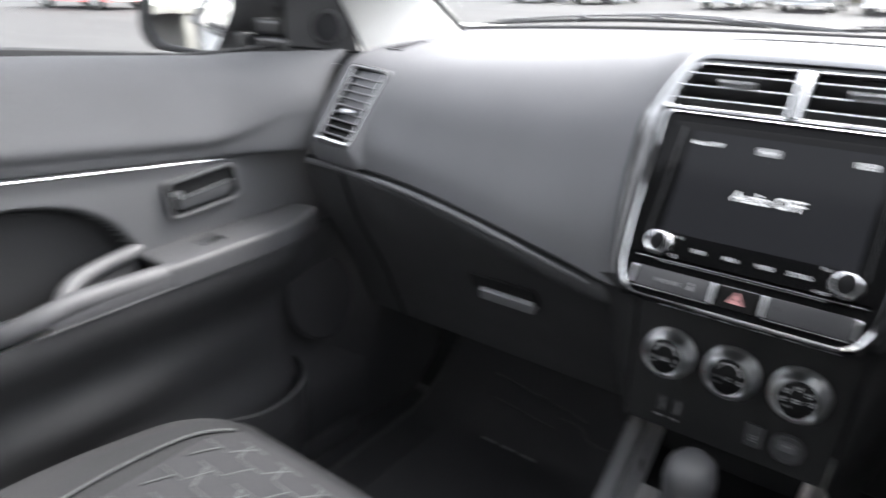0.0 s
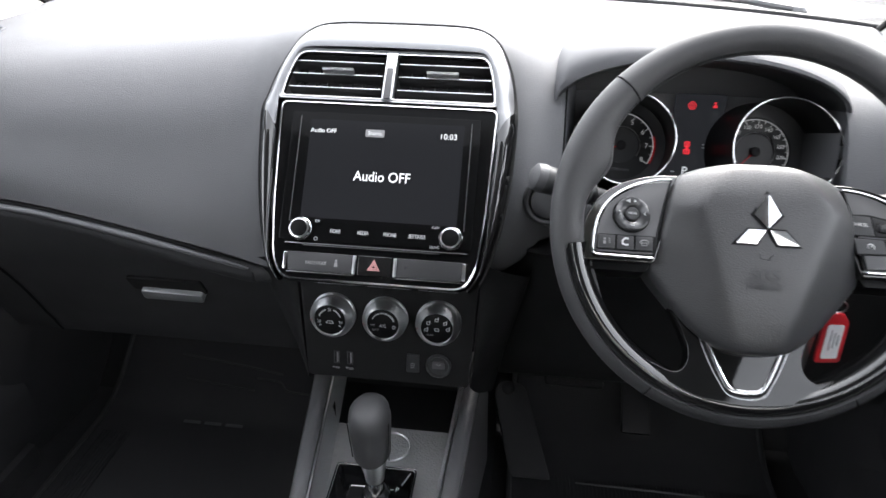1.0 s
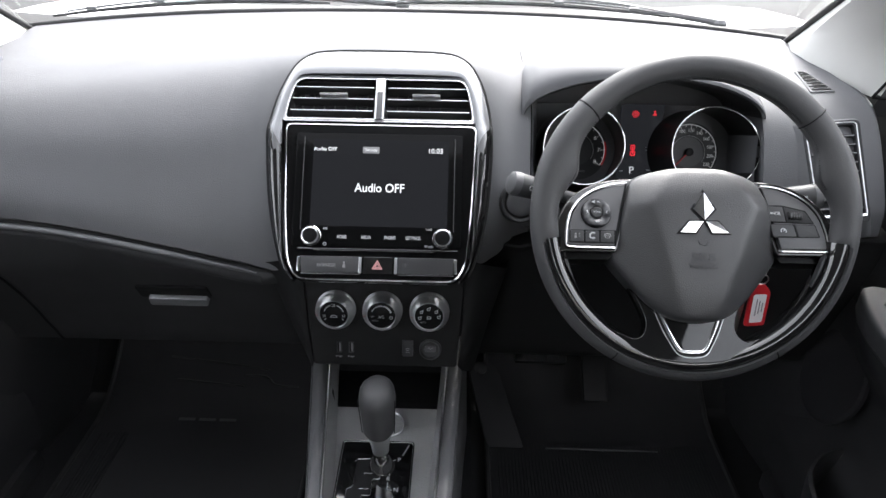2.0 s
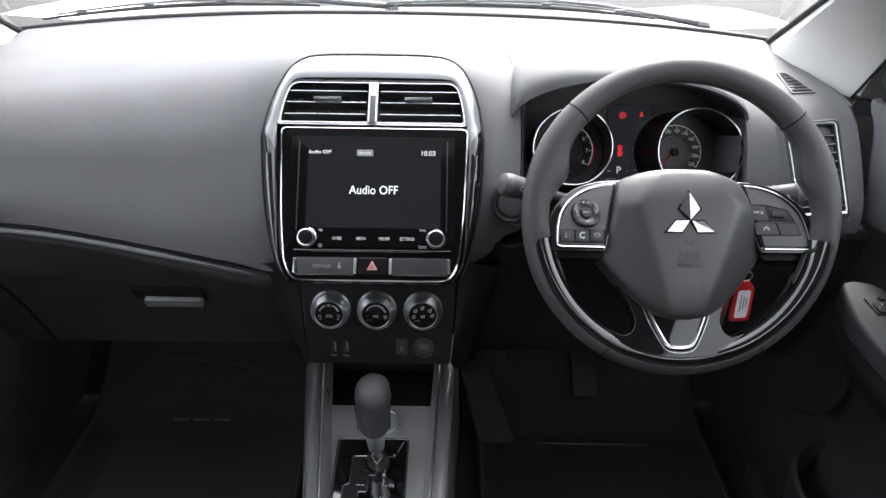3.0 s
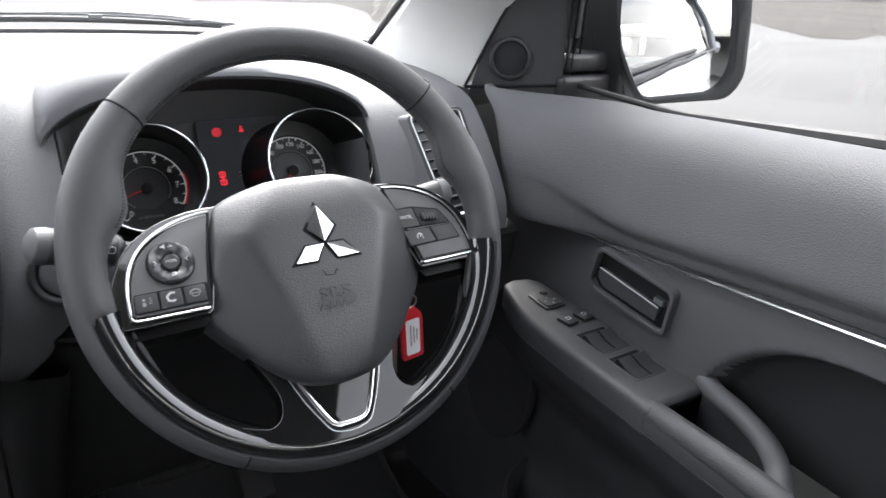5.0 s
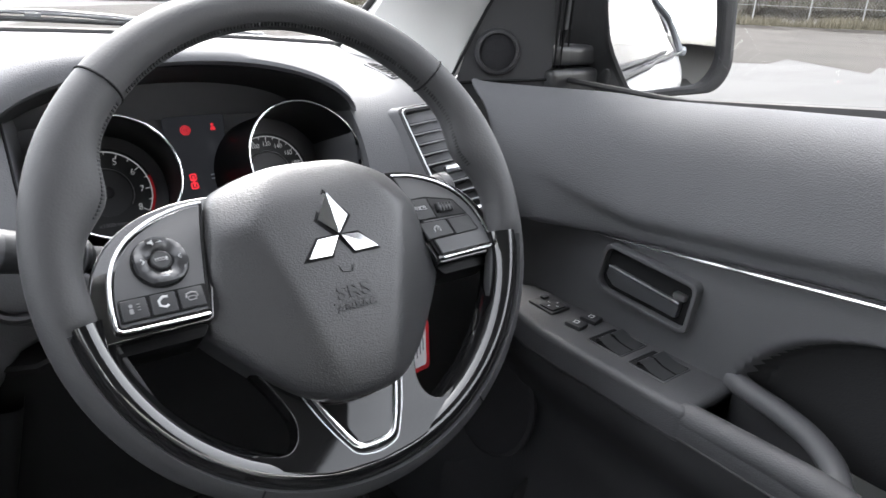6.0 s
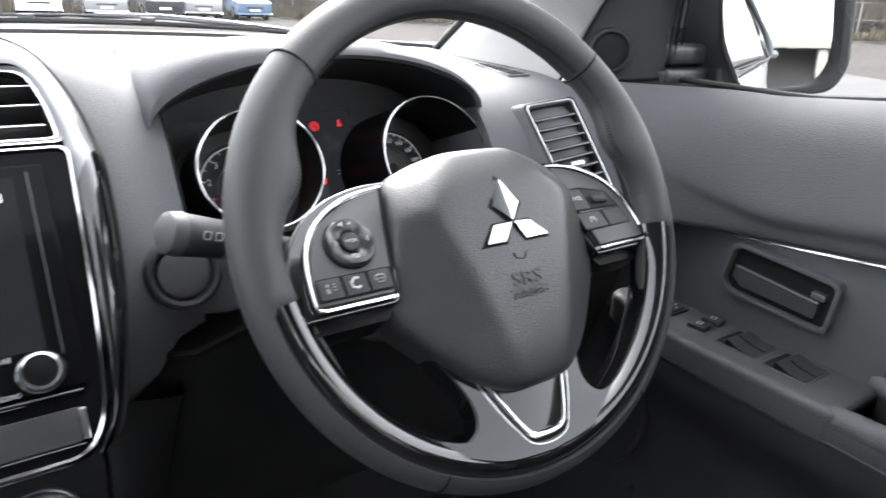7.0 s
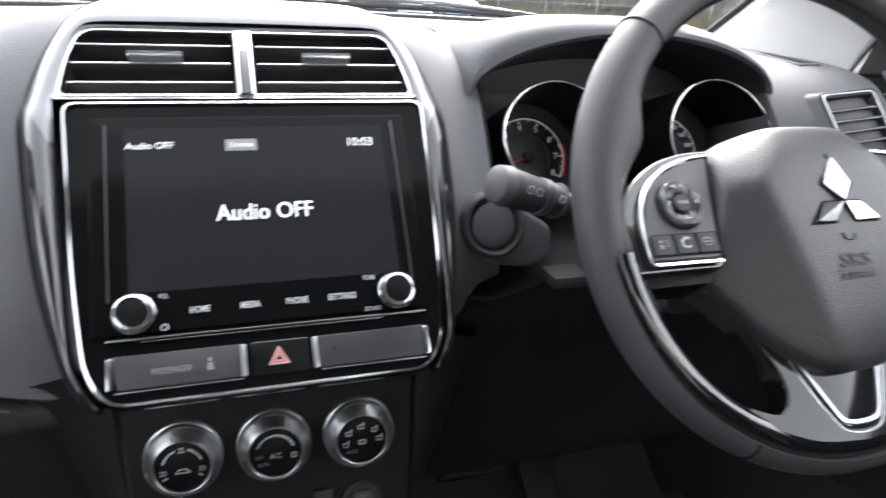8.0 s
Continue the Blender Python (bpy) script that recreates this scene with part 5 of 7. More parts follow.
                if x0 < 0.1:
                    part("speed_symbol", tube([(0.0965 + 0.0030 * math.cos(a), -0.0118 + 0.0030 * math.sin(a), 0.0165) for a in (-2.6, 2.9, 2.1, 1.4, 0.6, -0.2, -0.6)], 0.0005, 6), M_PRINT, q)
                    part("speed_pointer", tube([(0.0965, -0.0120, 0.0165), (0.0985, -0.0092, 0.0165)], 0.0005, 6), M_PRINT, q)
    # gloss band let into the lower half of the rim
    rows = []
    for i in range(73):
        deg = 189.0 + 162 * i / 72
        a = radians(deg)
        d = Vector((math.cos(a), math.sin(a), 0))
        e = 0.35 * max(0.0, 1 - min(deg - 189, 351 - deg) / 16) ** 2
        prof = [(0.1688, 0.004), (0.1688, 0.0112), (0.1680, 0.0128), (0.1655, 0.0146), (0.1625, 0.0156), (0.1595, 0.0154), (0.1565, 0.0138), (0.1540, 0.0112), (0.1518 - 0.003 * e, 0.0075), (0.1503 - 0.006 * e, 0.0030), (0.1495 - 0.009 * e, -0.0040), (0.1500 - 0.010 * e, -0.0120)]
        rows.append([d * r + Vector((0, 0, z)) for r, z in [tuple(p)[:2] for p in smooth_line([(r, z, 0) for r, z in prof], 2)]])
    band = part("lower_trim", grid(rows), M_PIANO, w, "gloss black lower trim band")
    part("groove", tube([((0.1692) * math.cos(radians(g_)), (0.1692) * math.sin(radians(g_)), 0.0112) for g_ in [190 + 160 * i / 72 for i in range(73)]], 0.0011, 6), M_SEAMSHADE, band)
    # lower spoke: one gloss piece from the band up to the cover, with a silver vee let in
    arm = [(0.066, -0.078), (0.0570, -0.096), (0.0505, -0.113), (0.0500, -0.124), (0.0540, -0.1325), (0.0620, -0.1365), (0.0720, -0.1340), (0.0830, -0.1300), (0.0800, -0.1395), (0.0600, -0.1500), (0.0350, -0.1590), (0.0, -0.1625)]
    left = [tuple(p)[:2] for p in smooth_line([(-x, y, 0) for x, y in arm], 4)]
    outline = left + [(-x, y) for x, y in left[-2::-1]]
    spoke = part("lower_spoke", prism(outline, -0.012, 0.0075, 0.0055, 4), M_GLOSS, w, "gloss black lower spoke")
    spoke.matrix_local = LOWER
    def vee(k, z):
        pts = [(-0.0350 - k, -0.1020, z), (-0.0320 - k, -0.1110, z), (-0.0245 - k, -0.1290, z), (-0.0175 - 0.9 * k, -0.1430, z), (-0.0128 - 0.6 * k, -0.1482 - 0.7 * k, z), (-0.0060, -0.1500 - k, z), (0.0060, -0.1500 - k, z), (0.0128 + 0.6 * k, -0.1482 - 0.7 * k, z), (0.0175 + 0.9 * k, -0.1430, z), (0.0245 + k, -0.1290, z), (0.0320 + k, -0.1110, z), (0.0350 + k, -0.1020, z)]
        return smooth_line(pts, 5)
    part("vee_groove", tube(vee(0.0008, 0.0072), 0.0038, 8, flat=0.25), M_SEAMSHADE, spoke)
    part("silver_vee", tube(vee(0.0, 0.0078), 0.0023, 10, flat=0.7), M_CHROME, spoke, "silver vee trim")
    part("vee_line", tube(vee(0.0058, 0.0072), 0.0006, 6), M_SATIN, spoke, "fine outer line")
    part("lower_plate", prism([(p.x, p.y) for p in vee(-0.0024, 0)], 0.0, 0.0079, 0.0006), M_GLOSS, spoke, "gloss black plate of the lower spoke")
    part("hub", moved(lathe([(0.066, -0.095), (0.070, -0.045), (0.066, -0.022), (0.05, -0.012)], 40), Matrix.Translation((0, -0.012, 0))), M_MATTE, w, "matt back of the hub")
    return w


M_SATINDARK = mat("dark_satin_metal", (0.05, 0.0506, 0.0535), 0.26, metal=0.2, blotch=0.05)
M_EMBOSS = mat("embossed_lettering", (0.040, 0.0405, 0.0428), 0.5, spec=0.4)
M_SWITCHPLATE = mat("switch_plate_plastic", (0.066, 0.0667, 0.0706), 0.42, spec=0.45, grain=0.15, grain_size=0.0008)
build_wheel()


def build_column():
    c = thing("steering_column", pose(0.363, 0.80, 1.0), "black plastic steering column shroud", "steering column")
    rows = []
    for y, w, z0, z1 in ((0.0, 0.060, -0.065, 0.012), (0.02, 0.066, -0.072, 0.008), (0.08, 0.072, -0.085, -0.010), (0.18, 0.075, -0.105, -0.045)):
        rows.append([(x, y, z) for x, z in rounded([(-w, z0), (w, z0), (w * 0.9, z1), (-w * 0.9, z1)], 0.02)])
    part("shroud", grid(rows, True, cap=True), M_LOWER, c)
    part("adjuster", box(0.034, 0.030, 0.011, (-0.118, 0.06, -0.050), 0.004), M_MATTE, c, "grey lever under the shroud")
    part("ignition_lock", moved(lathe([(0.020, 0), (0.020, 0.02), (0.016, 0.026)], 28), pose(0.085, 0.02, -0.045, 90, 0, 0)), M_LOWER, c)
    return c


def build_stalk(s):
    if s < 0:
        a, b = Vector((0.300, 0.870, 0.992)), Vector((0.163, 0.836, 1.042))
    else:
        a, b = Vector((0.430, 0.850, 1.012)), Vector((0.556, 0.842, 1.030))
    d = (b - a).normalized()
    m = frame_of(a, d, Vector((0, 0, 1)).cross(d).normalized(), d.cross(Vector((0, 0, 1)).cross(d)).normalized())
    t = thing("control_stalk", m, "black wiper control stalk with printed symbols" if s < 0 else "black light control stalk with printed symbols", "control stalk", "stalks behind the steering wheel")
    n = (b - a).length
    arm = [(0.0, 0.007), (n - 0.075, 0.008), (n - 0.070, 0.0125), (n - 0.050, 0.0130), (n - 0.048, 0.0118), (n - 0.046, 0.0130), (n - 0.012, 0.0145), (n - 0.003, 0.0130), (n, 0.0080)]
    rows = [[(x, r * math.cos(2 * math.pi * k / 24), r * 1.05 * math.sin(2 * math.pi * k / 24)) for k in range(24)] for x, r in arm]
    part("arm", grid(rows, True, cap=True), M_BUTTON, t)
    for x in (n - 0.046, n - 0.052, n - 0.066):
        part("collar", moved(tube([(0, 0.0134 * math.cos(2 * math.pi * k / 24), 0.0140 * math.sin(2 * math.pi * k / 24)) for k in range(24)], 0.0009, 6, closed=True, up=(1, 0, 0)), Matrix.Translation((x, 0, 0))), M_PLASTIC, t)
    rows = [[(x, r * math.cos(2 * math.pi * k / 24), r * 1.05 * math.sin(2 * math.pi * k / 24)) for k in range(24)] for x, r in ((n - 0.0125, 0.0150), (n - 0.003, 0.0136), (n + 0.0008, 0.0085))]
    part("end_cap", grid(rows, True, cap=True), M_PLASTIC, t, "paler grey end cap")
    for k, x in enumerate((n - 0.060, n - 0.035, n - 0.026)):
        part("symbol", moved(ring(rect(0, 0, 0.006, 0.006, 0.001), rect(0, 0, 0.0045, 0.0045, 0.0008), 0, 0.0006), frame_of((x, (0.0132 if s < 0 else -0.0132), 0.004), (-1 if s < 0 else 1, 0, 0), (0, 0, 1), (0, 1 if s < 0 else -1, 0))), M_PRINT, t)
    return t


build_column()
build_stalk(-1)
build_stalk(1)


def build_start_cover():
    m = slope_frame((0.184, 0.880, 0.993), 18)
    t = thing("starter_cover", m, "round dark blanking cover in a raised bezel", "cover plate")
    part("bezel", lathe([(0.0285, -0.03), (0.0282, 0.001), (0.0268, 0.0045), (0.0245, 0.0055), (0.0222, 0.0040), (0.0205, -0.001), (0.0203, -0.006)], 48, False), M_LOWER, t, "dark sunken bezel")
    part("disc", lathe([(0.0193, -0.01), (0.0193, 0.0005), (0.0187, 0.0022), (0.0165, 0.0030), (0.009, 0.0034)], 48), M_PLASTIC, t)
    pod = rounded([(-0.012, 0.025), (0.016, 0.024), (0.030, 0.012), (0.054, -0.004), (0.052, -0.031), (0.034, -0.038), (0.006, -0.034), (-0.012, -0.025)], [0.01, 0.01, 0.02, 0.008, 0.008, 0.008, 0.02, 0.01])
    part("pod", prism(pod, -0.040, -0.0015, 0.005, 3), M_RAIL, t, "dark pod between the cover and the column")
    return t


build_start_cover()


def build_cluster():
    m = slope_frame((0.3615, 1.025, 1.013), 25)
    c = thing("instrument_cluster", m, "two round chrome-ringed gauges with a lit panel between them", "instruments")
    part("backplate", prism(rounded([(-0.170, -0.075), (0.160, -0.075), (0.150, 0.070), (-0.155, 0.070)], 0.02), -0.012, -0.006), M_PLASTIC, c)
    mid = part("centre_display", prism(rounded([(-0.024, -0.060), (0.026, -0.060), (0.046, 0.070), (-0.018, 0.070)], 0.004), -0.006, 0.001, 0.001), M_LCD, c, "dark lit centre display")
    lettering("P", 0.015, mid, M_TEXT, -0.0010, -0.029, 0.0014)
    for k in range(6):
        part("odometer_mark", box(0.0032, 0.0048, 0.0004, (-0.0175 + 0.0045 * k, -0.0440, 0.0014)), M_PRINTDIM, mid)
    lamp = joined(ring(circle(0.0025, 0.0550, 0.0034, 20), circle(0.0025, 0.0550, 0.0024, 20), 0.0008, 0.0016), box(0.0012, 0.0036, 0.0008, (0.0025, 0.0550, 0.0012)),
                  ring(circle(0.0025, 0.0550, 0.0052, 20), circle(0.0025, 0.0550, 0.0044, 20), 0.0008, 0.0014))
    part("brake_lamp", lamp, M_REDGLOW, mid, "red brake warning lamp", smooth=False)
    lamp = joined(prism(circle(0.0310, 0.0590, 0.0014, 14), 0.0008, 0.0016), prism(rounded([(0.0280, 0.0532), (0.0340, 0.0532), (0.0325, 0.0572), (0.0298, 0.0572)], 0.0008), 0.0008, 0.0016))
    part("belt_lamp", lamp, M_REDGLOW, mid, "red seat belt lamp", smooth=False)
    lamp = joined(ring(rect(0.0, 0.0055, 0.0070, 0.0075, 0.002), rect(0.0, 0.0055, 0.0045, 0.0050, 0.0014), 0.0008, 0.0016), ring(rect(0.0, -0.0035, 0.0076, 0.0070, 0.002), rect(0.0, -0.0035, 0.0050, 0.0045, 0.0014), 0.0008, 0.0016), box(0.0020, 0.0120, 0.0008, (0.0, 0.0010, 0.0012)))
    part("open_door_lamp", lamp, M_REDDIM, mid, "red door warning lamp", smooth=False)
    for x, y in ((0.021, 0.006), (0.021, 0.002), (0.014, -0.030), (0.024, -0.028), (-0.016, -0.030)):
        part("symbol", box(0.005, 0.0014, 0.0004, (x, y, 0.0014)), M_PRINT, mid)
    for s, numbers, a0, a1, nee in ((-1, ["0", "1", "2", "3", "4", "5", "6", "7", "8"], 232, -32, 198), (1, ["0", "20", "40", "60", "80", "100", "120", "140", "160", "180", "200", "220"], 228, -33, 226)):
        cx, r, px, py, pz = s * 0.0835, (0.0530 if s < 0 else 0.0580), (-0.0870 if s < 0 else 0.0905), (0.0005 if s < 0 else -0.0025), 0.086
        g = part("gauge", moved(lathe([(0.0640, -0.006), (0.0640, 0.0)], 64), Matrix.Translation((cx, 0, 0))), M_GAUGE, c, "rev counter face" if s < 0 else "speedometer face")
        def rim(i, n, rad, x0, y0):
            a = 2 * math.pi * i / n
            wide = 1.0 + 0.07 * max(0.0, s * math.cos(a)) ** 1.5
            return (x0 + rad * wide * math.cos(a), y0 + rad * math.sin(a))
        rows = []
        for f, rad in ((0.0, r + 0.0040), (0.25, r + 0.0025), (0.6, r + 0.0010), (0.92, r - 0.0005), (1.0, r)):
            rows.append([(*rim(i, 72, rad, cx + (px - cx) * f, py * f), pz * f - 0.0005) for i in range(72)])
        part("cone", grid(rows, True), M_DIALFACE, g, "dark gauge hood")
        part("chrome_ring", tube([(*rim(i, 80, r + 0.0008, px, py), pz) for i in range(80)], 0.0012, 8, closed=True), M_CHROME, g, "chrome gauge ring")
        part("dark_zone", moved(lathe([(0.0445, -0.002), (0.0445, 0.0003)], 64), Matrix.Translation((cx, 0, 0))), M_BUTTON, g)
        q = 0.0412
        at = lambda rad, n: [(cx + rad * math.cos(radians(a0 + (a1 - a0) * i / n)), rad * math.sin(radians(a0 + (a1 - a0) * i / n)), 0.0006) for i in range(n + 1)]
        part("scale_line", tube(at(q, 60), 0.0006, 6), M_DIALTEXT, g)
        part("inner_line", tube(at(0.0245, 40), 0.0005, 6), M_PRINTDIM, g)
        part("centre_disc", moved(lathe([(0.0225, -0.002), (0.0225, 0.0006)], 40), Matrix.Translation((cx, 0, 0))), M_GAUGE2, g)
        ticks = bmesh.new()
        n = len(numbers)
        for k in range((n - 1) * 2 + 1):
            a = a0 + (a1 - a0) * k / ((n - 1) * 2)
            ln = 0.0055 if k % 2 == 0 else 0.0032
            joined(ticks, moved(box(ln, 0.0009, 0.0004), Matrix.Translation((cx, 0, 0.0007)) @ pose(0, 0, 0, 0, 0, a) @ Matrix.Translation((q - ln / 2, 0, 0))))
        part("ticks", ticks, M_DIALTEXT, g, smooth=False)
        for k, word in enumerate(numbers):
            a = radians(a0 + (a1 - a0) * k / (n - 1))
            lettering(word, 0.0092 if s < 0 else 0.0072, g, M_DIALTEXT, cx + 0.0325 * math.cos(a), 0.0325 * math.sin(a), 0.0008, squash=0.9)
        if s < 0:
            part("red_zone", tube([(cx + 0.0432 * math.cos(radians(a)), 0.0432 * math.sin(radians(a)), 0.0006) for a in range(18, -34, -4)], 0.0013, 6), M_REDPRINT, g)
            lettering("x1000r/min", 0.0055, g, M_PRINTDIM, cx, -0.031, 0.0008)
        na = radians(nee)
        part("needle", tube([(cx, 0, 0.004), (cx + 0.035 * math.cos(na), 0.035 * math.sin(na), 0.004)], [0.0010, 0.0005], 6), M_REDPRINT, g, "red needle")
        part("needle_hub", moved(lathe([(0.006, 0.001), (0.006, 0.006), (0.004, 0.0075)], 24), Matrix.Translation((cx, 0, 0))), M_MATTE, g)
    return c


M_REDDIM = mat("dim_red_lamp", (0.3, 0.0, 0.0), 0.5, emit=(1.0, 0.03, 0.05), power=0.08)
build_cluster()


def build_key():
    k = thing("key_with_tag", pose(0.490, 0.800, 0.927), "key in the ignition with a red plastic tag on a ring", "key")
    t = part("tag", moved(prism(rounded([(-0.014, -0.068), (0.014, -0.068), (0.014, -0.016), (0.005, -0.004), (-0.005, -0.004), (-0.014, -0.016)], 0.004), -0.002, 0.002, 0.001), frame_of((0, 0, 0), (0.99, 0.14, 0), (-0.07, 0, 1.0), (0.14, -0.99, 0))), M_RED, k, "red plastic tag")
    part("label", moved(prism(rect(0, -0.040, 0.018, 0.044, 0.003), 0.002, 0.0026), frame_of((0, 0, 0), (0.99, 0.14, 0), (-0.07, 0, 1.0), (0.14, -0.99, 0))), M_PAPER, t, "white paper insert")
    for i in range(3):
        part("writing", moved(box(0.0016, 0.026 - 0.006 * i, 0.0003, (-0.003 + 0.004 * i, -0.038, 0.0027)), frame_of((0, 0, 0), (0.99, 0.14, 0), (-0.07, 0, 1.0), (0.14, -0.99, 0))), M_INK, t)
    part("ring", moved(tube([(0.007 * math.cos(2 * math.pi * i / 20), 0, 0.007 * math.sin(2 * math.pi * i / 20)) for i in range(20)], 0.0008, 6, closed=True, up=(0, 1, 0)), pose(0, 0, 0.003)), M_STEEL, k)
    part("key_head", box(0.024, 0.012, 0.03, (-0.02, 0.012, 0.020), 0.004), M_MATTE, k)
    part("spare_key", box(0.008, 0.003, 0.050, (-0.016, 0.006, -0.062), 0.001), M_STEEL, k, "steel key")
    return k


build_key()


# ---- doors ----
def build_door(s):
    d = thing("door_front", None, "driver's door, grey trim with window switches on the armrest" if s > 0 else "passenger's door, grey trim with one window switch on the armrest", "car door", "front doors")
    P = lambda x, y, z: (s * x, y, z)
    ys = [1.05 - 1.27 * i / 58 for i in range(59)]
    sill = lambda y: 1.104 + (0.075 * (0.77 - y) if y < 0.77 else 0.012 * (y - 0.77))
    belt = lambda y: 0.966 - 0.105 * (y - 0.79) * (1 if y < 0.79 else 0.25)
    # upper pad
    # its front edge follows the end of the dashboard, and the pad bends in to meet it
    front = [(0.90, [(0.882, 0)]), (0.965, [(0.893, 0)]), (1.043, [(0.917, 0)]), (1.080, [(0.948, 0)]), (1.107, [(0.994, 0)]), (1.125, [(1.030, 0)])]
    ahead = lambda z: interp(front, max(0.901, min(1.124, z)))[0][0]
    rows = []
    for j in range(61):
        t = (j / 60) ** 1.25
        y = 0.95 - 1.17 * t
        zt, zb = sill(y), belt(y)
        f = max(0.0, min(1.0, (0.90 - y) / 0.12))
        f = f * f * (3 - 2 * f)
        dish = 0.007 * f
        zc = zb + 0.030 + 0.030 * max(0.0, min(1.0, (y - 0.76) / 0.13)) ** 2
        h = zt - zc
        prof = [(0.835, zt - 0.010), (0.815, zt + 0.001), (0.785, zt - 0.001), (0.760, zt - 0.10 * h), (0.7435, zt - 0.26 * h), (0.7345 - 0.2 * dish, zt - 0.48 * h), (0.7295 - 0.6 * dish, zt - 0.72 * h),
                (0.7285 - 0.002 * f - dish, zc + 0.08 * h), (0.7290 - 0.002 * f - 0.9 * dish, zc - 0.002), (0.7300 - 0.3 * dish, zc - 0.012), (0.731, zb + 0.010), (0.736, zb + 0.003), (0.750, zb)]
        row = []
        for x, z in prof:
            yz = ahead(z) + t * (-0.22 - ahead(z))
            near = max(0.0, 1 - (ahead(z) - yz) / 0.16)
            near = near * near * (3 - 2 * near)
            row.append(P(x - near * (0.050 + max(0.0, x - 0.74) * 0.75), yz, z))
        rows.append(smooth_line(row, 3))
    lead = [[Vector(p) + Vector((s * 0.003, 0.007, 0)) for p in rows[0]], [Vector(p) + Vector((s * 0.03, 0.03, -0.004)) for p in rows[0]]]
    part("upper_pad", grid(lead[::-1] + rows), M_DOORPAD, d, "soft grained upper door pad")
    # middle panel with a scooped elbow recess
    def scoop(y, z):
        ex, ez = (0.43 - y) / 0.19, (z - 0.80) / 0.165
        v = (abs(min(0, ex)) ** 2.4 + abs(ez) ** 2.4) if y > 0.43 else abs(ez) ** 2.4
        k = max(0.0, min(1.0, (1.0 - v) / 0.22))
        return k * k * (3 - 2 * k)
    rows = []
    for y in [1.02 - 0.38 * i / 20 for i in range(20)] + [0.64 - 0.74 * i / 130 for i in range(131)]:
        zb = belt(y)
        rows.append([P(0.738 + 0.035 * scoop(y, zb - 0.002 + (0.815 - zb) * k / 60) - 0.004 * math.sin(math.pi * k / 60), y, zb - 0.002 + (0.815 - zb) * k / 60) for k in range(61)])
    shell = grid(rows)
    inset = shell.copy()
    for bm, keep in ((shell, False), (inset, True)):
        gone = [f for f in bm.faces if (scoop(f.calc_center_median().y, f.calc_center_median().z) > 0.35) != keep]
        bmesh.ops.delete(bm, geom=gone, context="FACES")
    part("middle_panel", shell, M_PLASTIC, d, "grained middle door panel")
    part("elbow_recess", inset, M_SEATSIDE, d, "dark scooped elbow recess")
    # bright strip under the pad
    st_y = [0.80 - 0.85 * i / 30 for i in range(31)]
    strip = [P(0.7335 - 0.004 * min(1, (0.80 - y) / 0.05), y, belt(y) - 0.0035) for y in st_y]
    part("bright_strip", tube(strip, [0.0006 + 0.0015 * min(1, (0.80 - y) / 0.14) for y in st_y], 8, flat=1.1), M_CHROME, d, "chrome strip below the pad")
    # armrest: a flat top with a rounded nose, then a pull pocket between a rail and a loop
    edge_x = lambda y: 0.655 + 0.036 * max(0.0, min(1.0, (y - 0.78) / 0.125)) ** 2
    plan = [(0.745, 0.606), (0.745, 0.875), (0.728, 0.898), (0.705, 0.904)] + [(edge_x(y), y) for y in (0.898, 0.88, 0.86, 0.84, 0.82, 0.80, 0.76, 0.70, 0.65, 0.606)]
    part("armrest", moved(prism([(s * x, y) for x, y in plan], 0.824, 0.862, 0.009, 4), Matrix.Identity(4)), M_RAIL, d, "padded armrest top")
    rail = [P(0.6690, 0.615, 0.849), P(0.6690, 0.57, 0.851), P(0.6685, 0.52, 0.853), P(0.6670, 0.48, 0.854), P(0.668, 0.44, 0.848), P(0.685, 0.40, 0.835), P(0.73, 0.37, 0.82)]
    pull = part("pull_rail", tube(smooth_line(rail, 5), 0.0135, 14, flat=1.05), M_RAIL, d, "rounded pull handle")
    loop = [P(0.742, 0.612, 0.866), P(0.734, 0.590, 0.8655), P(0.728, 0.555, 0.864), P(0.716, 0.520, 0.862), P(0.696, 0.493, 0.860), P(0.675, 0.476, 0.855), P(0.667, 0.462, 0.850)]
    part("pull_loop", tube(smooth_line(loop, 6), 0.0112, 12, flat=0.95), M_PLASTIC, pull, "loop round the pull pocket")
    hole = [(0.672, 0.606), (0.735, 0.606), (0.727, 0.55), (0.712, 0.515), (0.690, 0.490), (0.672, 0.478)]
    part("pocket", joined(grid([[P(x, y, z) for x, y in hole] for z in (0.80, 0.857)], True), prism([(s * x, y) for x, y in hole], 0.796, 0.800)), M_LOWER, pull, "dark pull pocket")
    part("rail_skirt", grid([[P(0.656, y, 0.848), P(0.6555, y, 0.84), P(0.657, y, 0.832)] for y in (0.61, 0.55, 0.50, 0.45)]), M_RAIL, d)
    part("armrest_joint", tube([P(edge_x(y) + 0.001, y, 0.8315) for y in [0.895 - 0.46 * i / 40 for i in range(41)]], 0.0011, 6), M_GREYBTN, d)
    # lower panel and bin
    rows = []
    for y in [1.0 - 1.07 * i / 32 for i in range(33)]:
        inner = edge_x(y)
        bulge = 0.02 * math.exp(-((y - 0.50) / 0.16) ** 2)
        rows.append(smooth_line([P(inner + 0.003, y, 0.831), P(inner + 0.012, y, 0.79), P(0.715, y, 0.72), P(0.722 - bulge, y, 0.665), P(0.724, y, 0.60), P(0.705, y, 0.545), P(0.690, y, 0.50), P(0.690, y, 0.42)], 4))
    part("lower_panel", grid(rows), M_LOWER, d, "dark lower door panel")
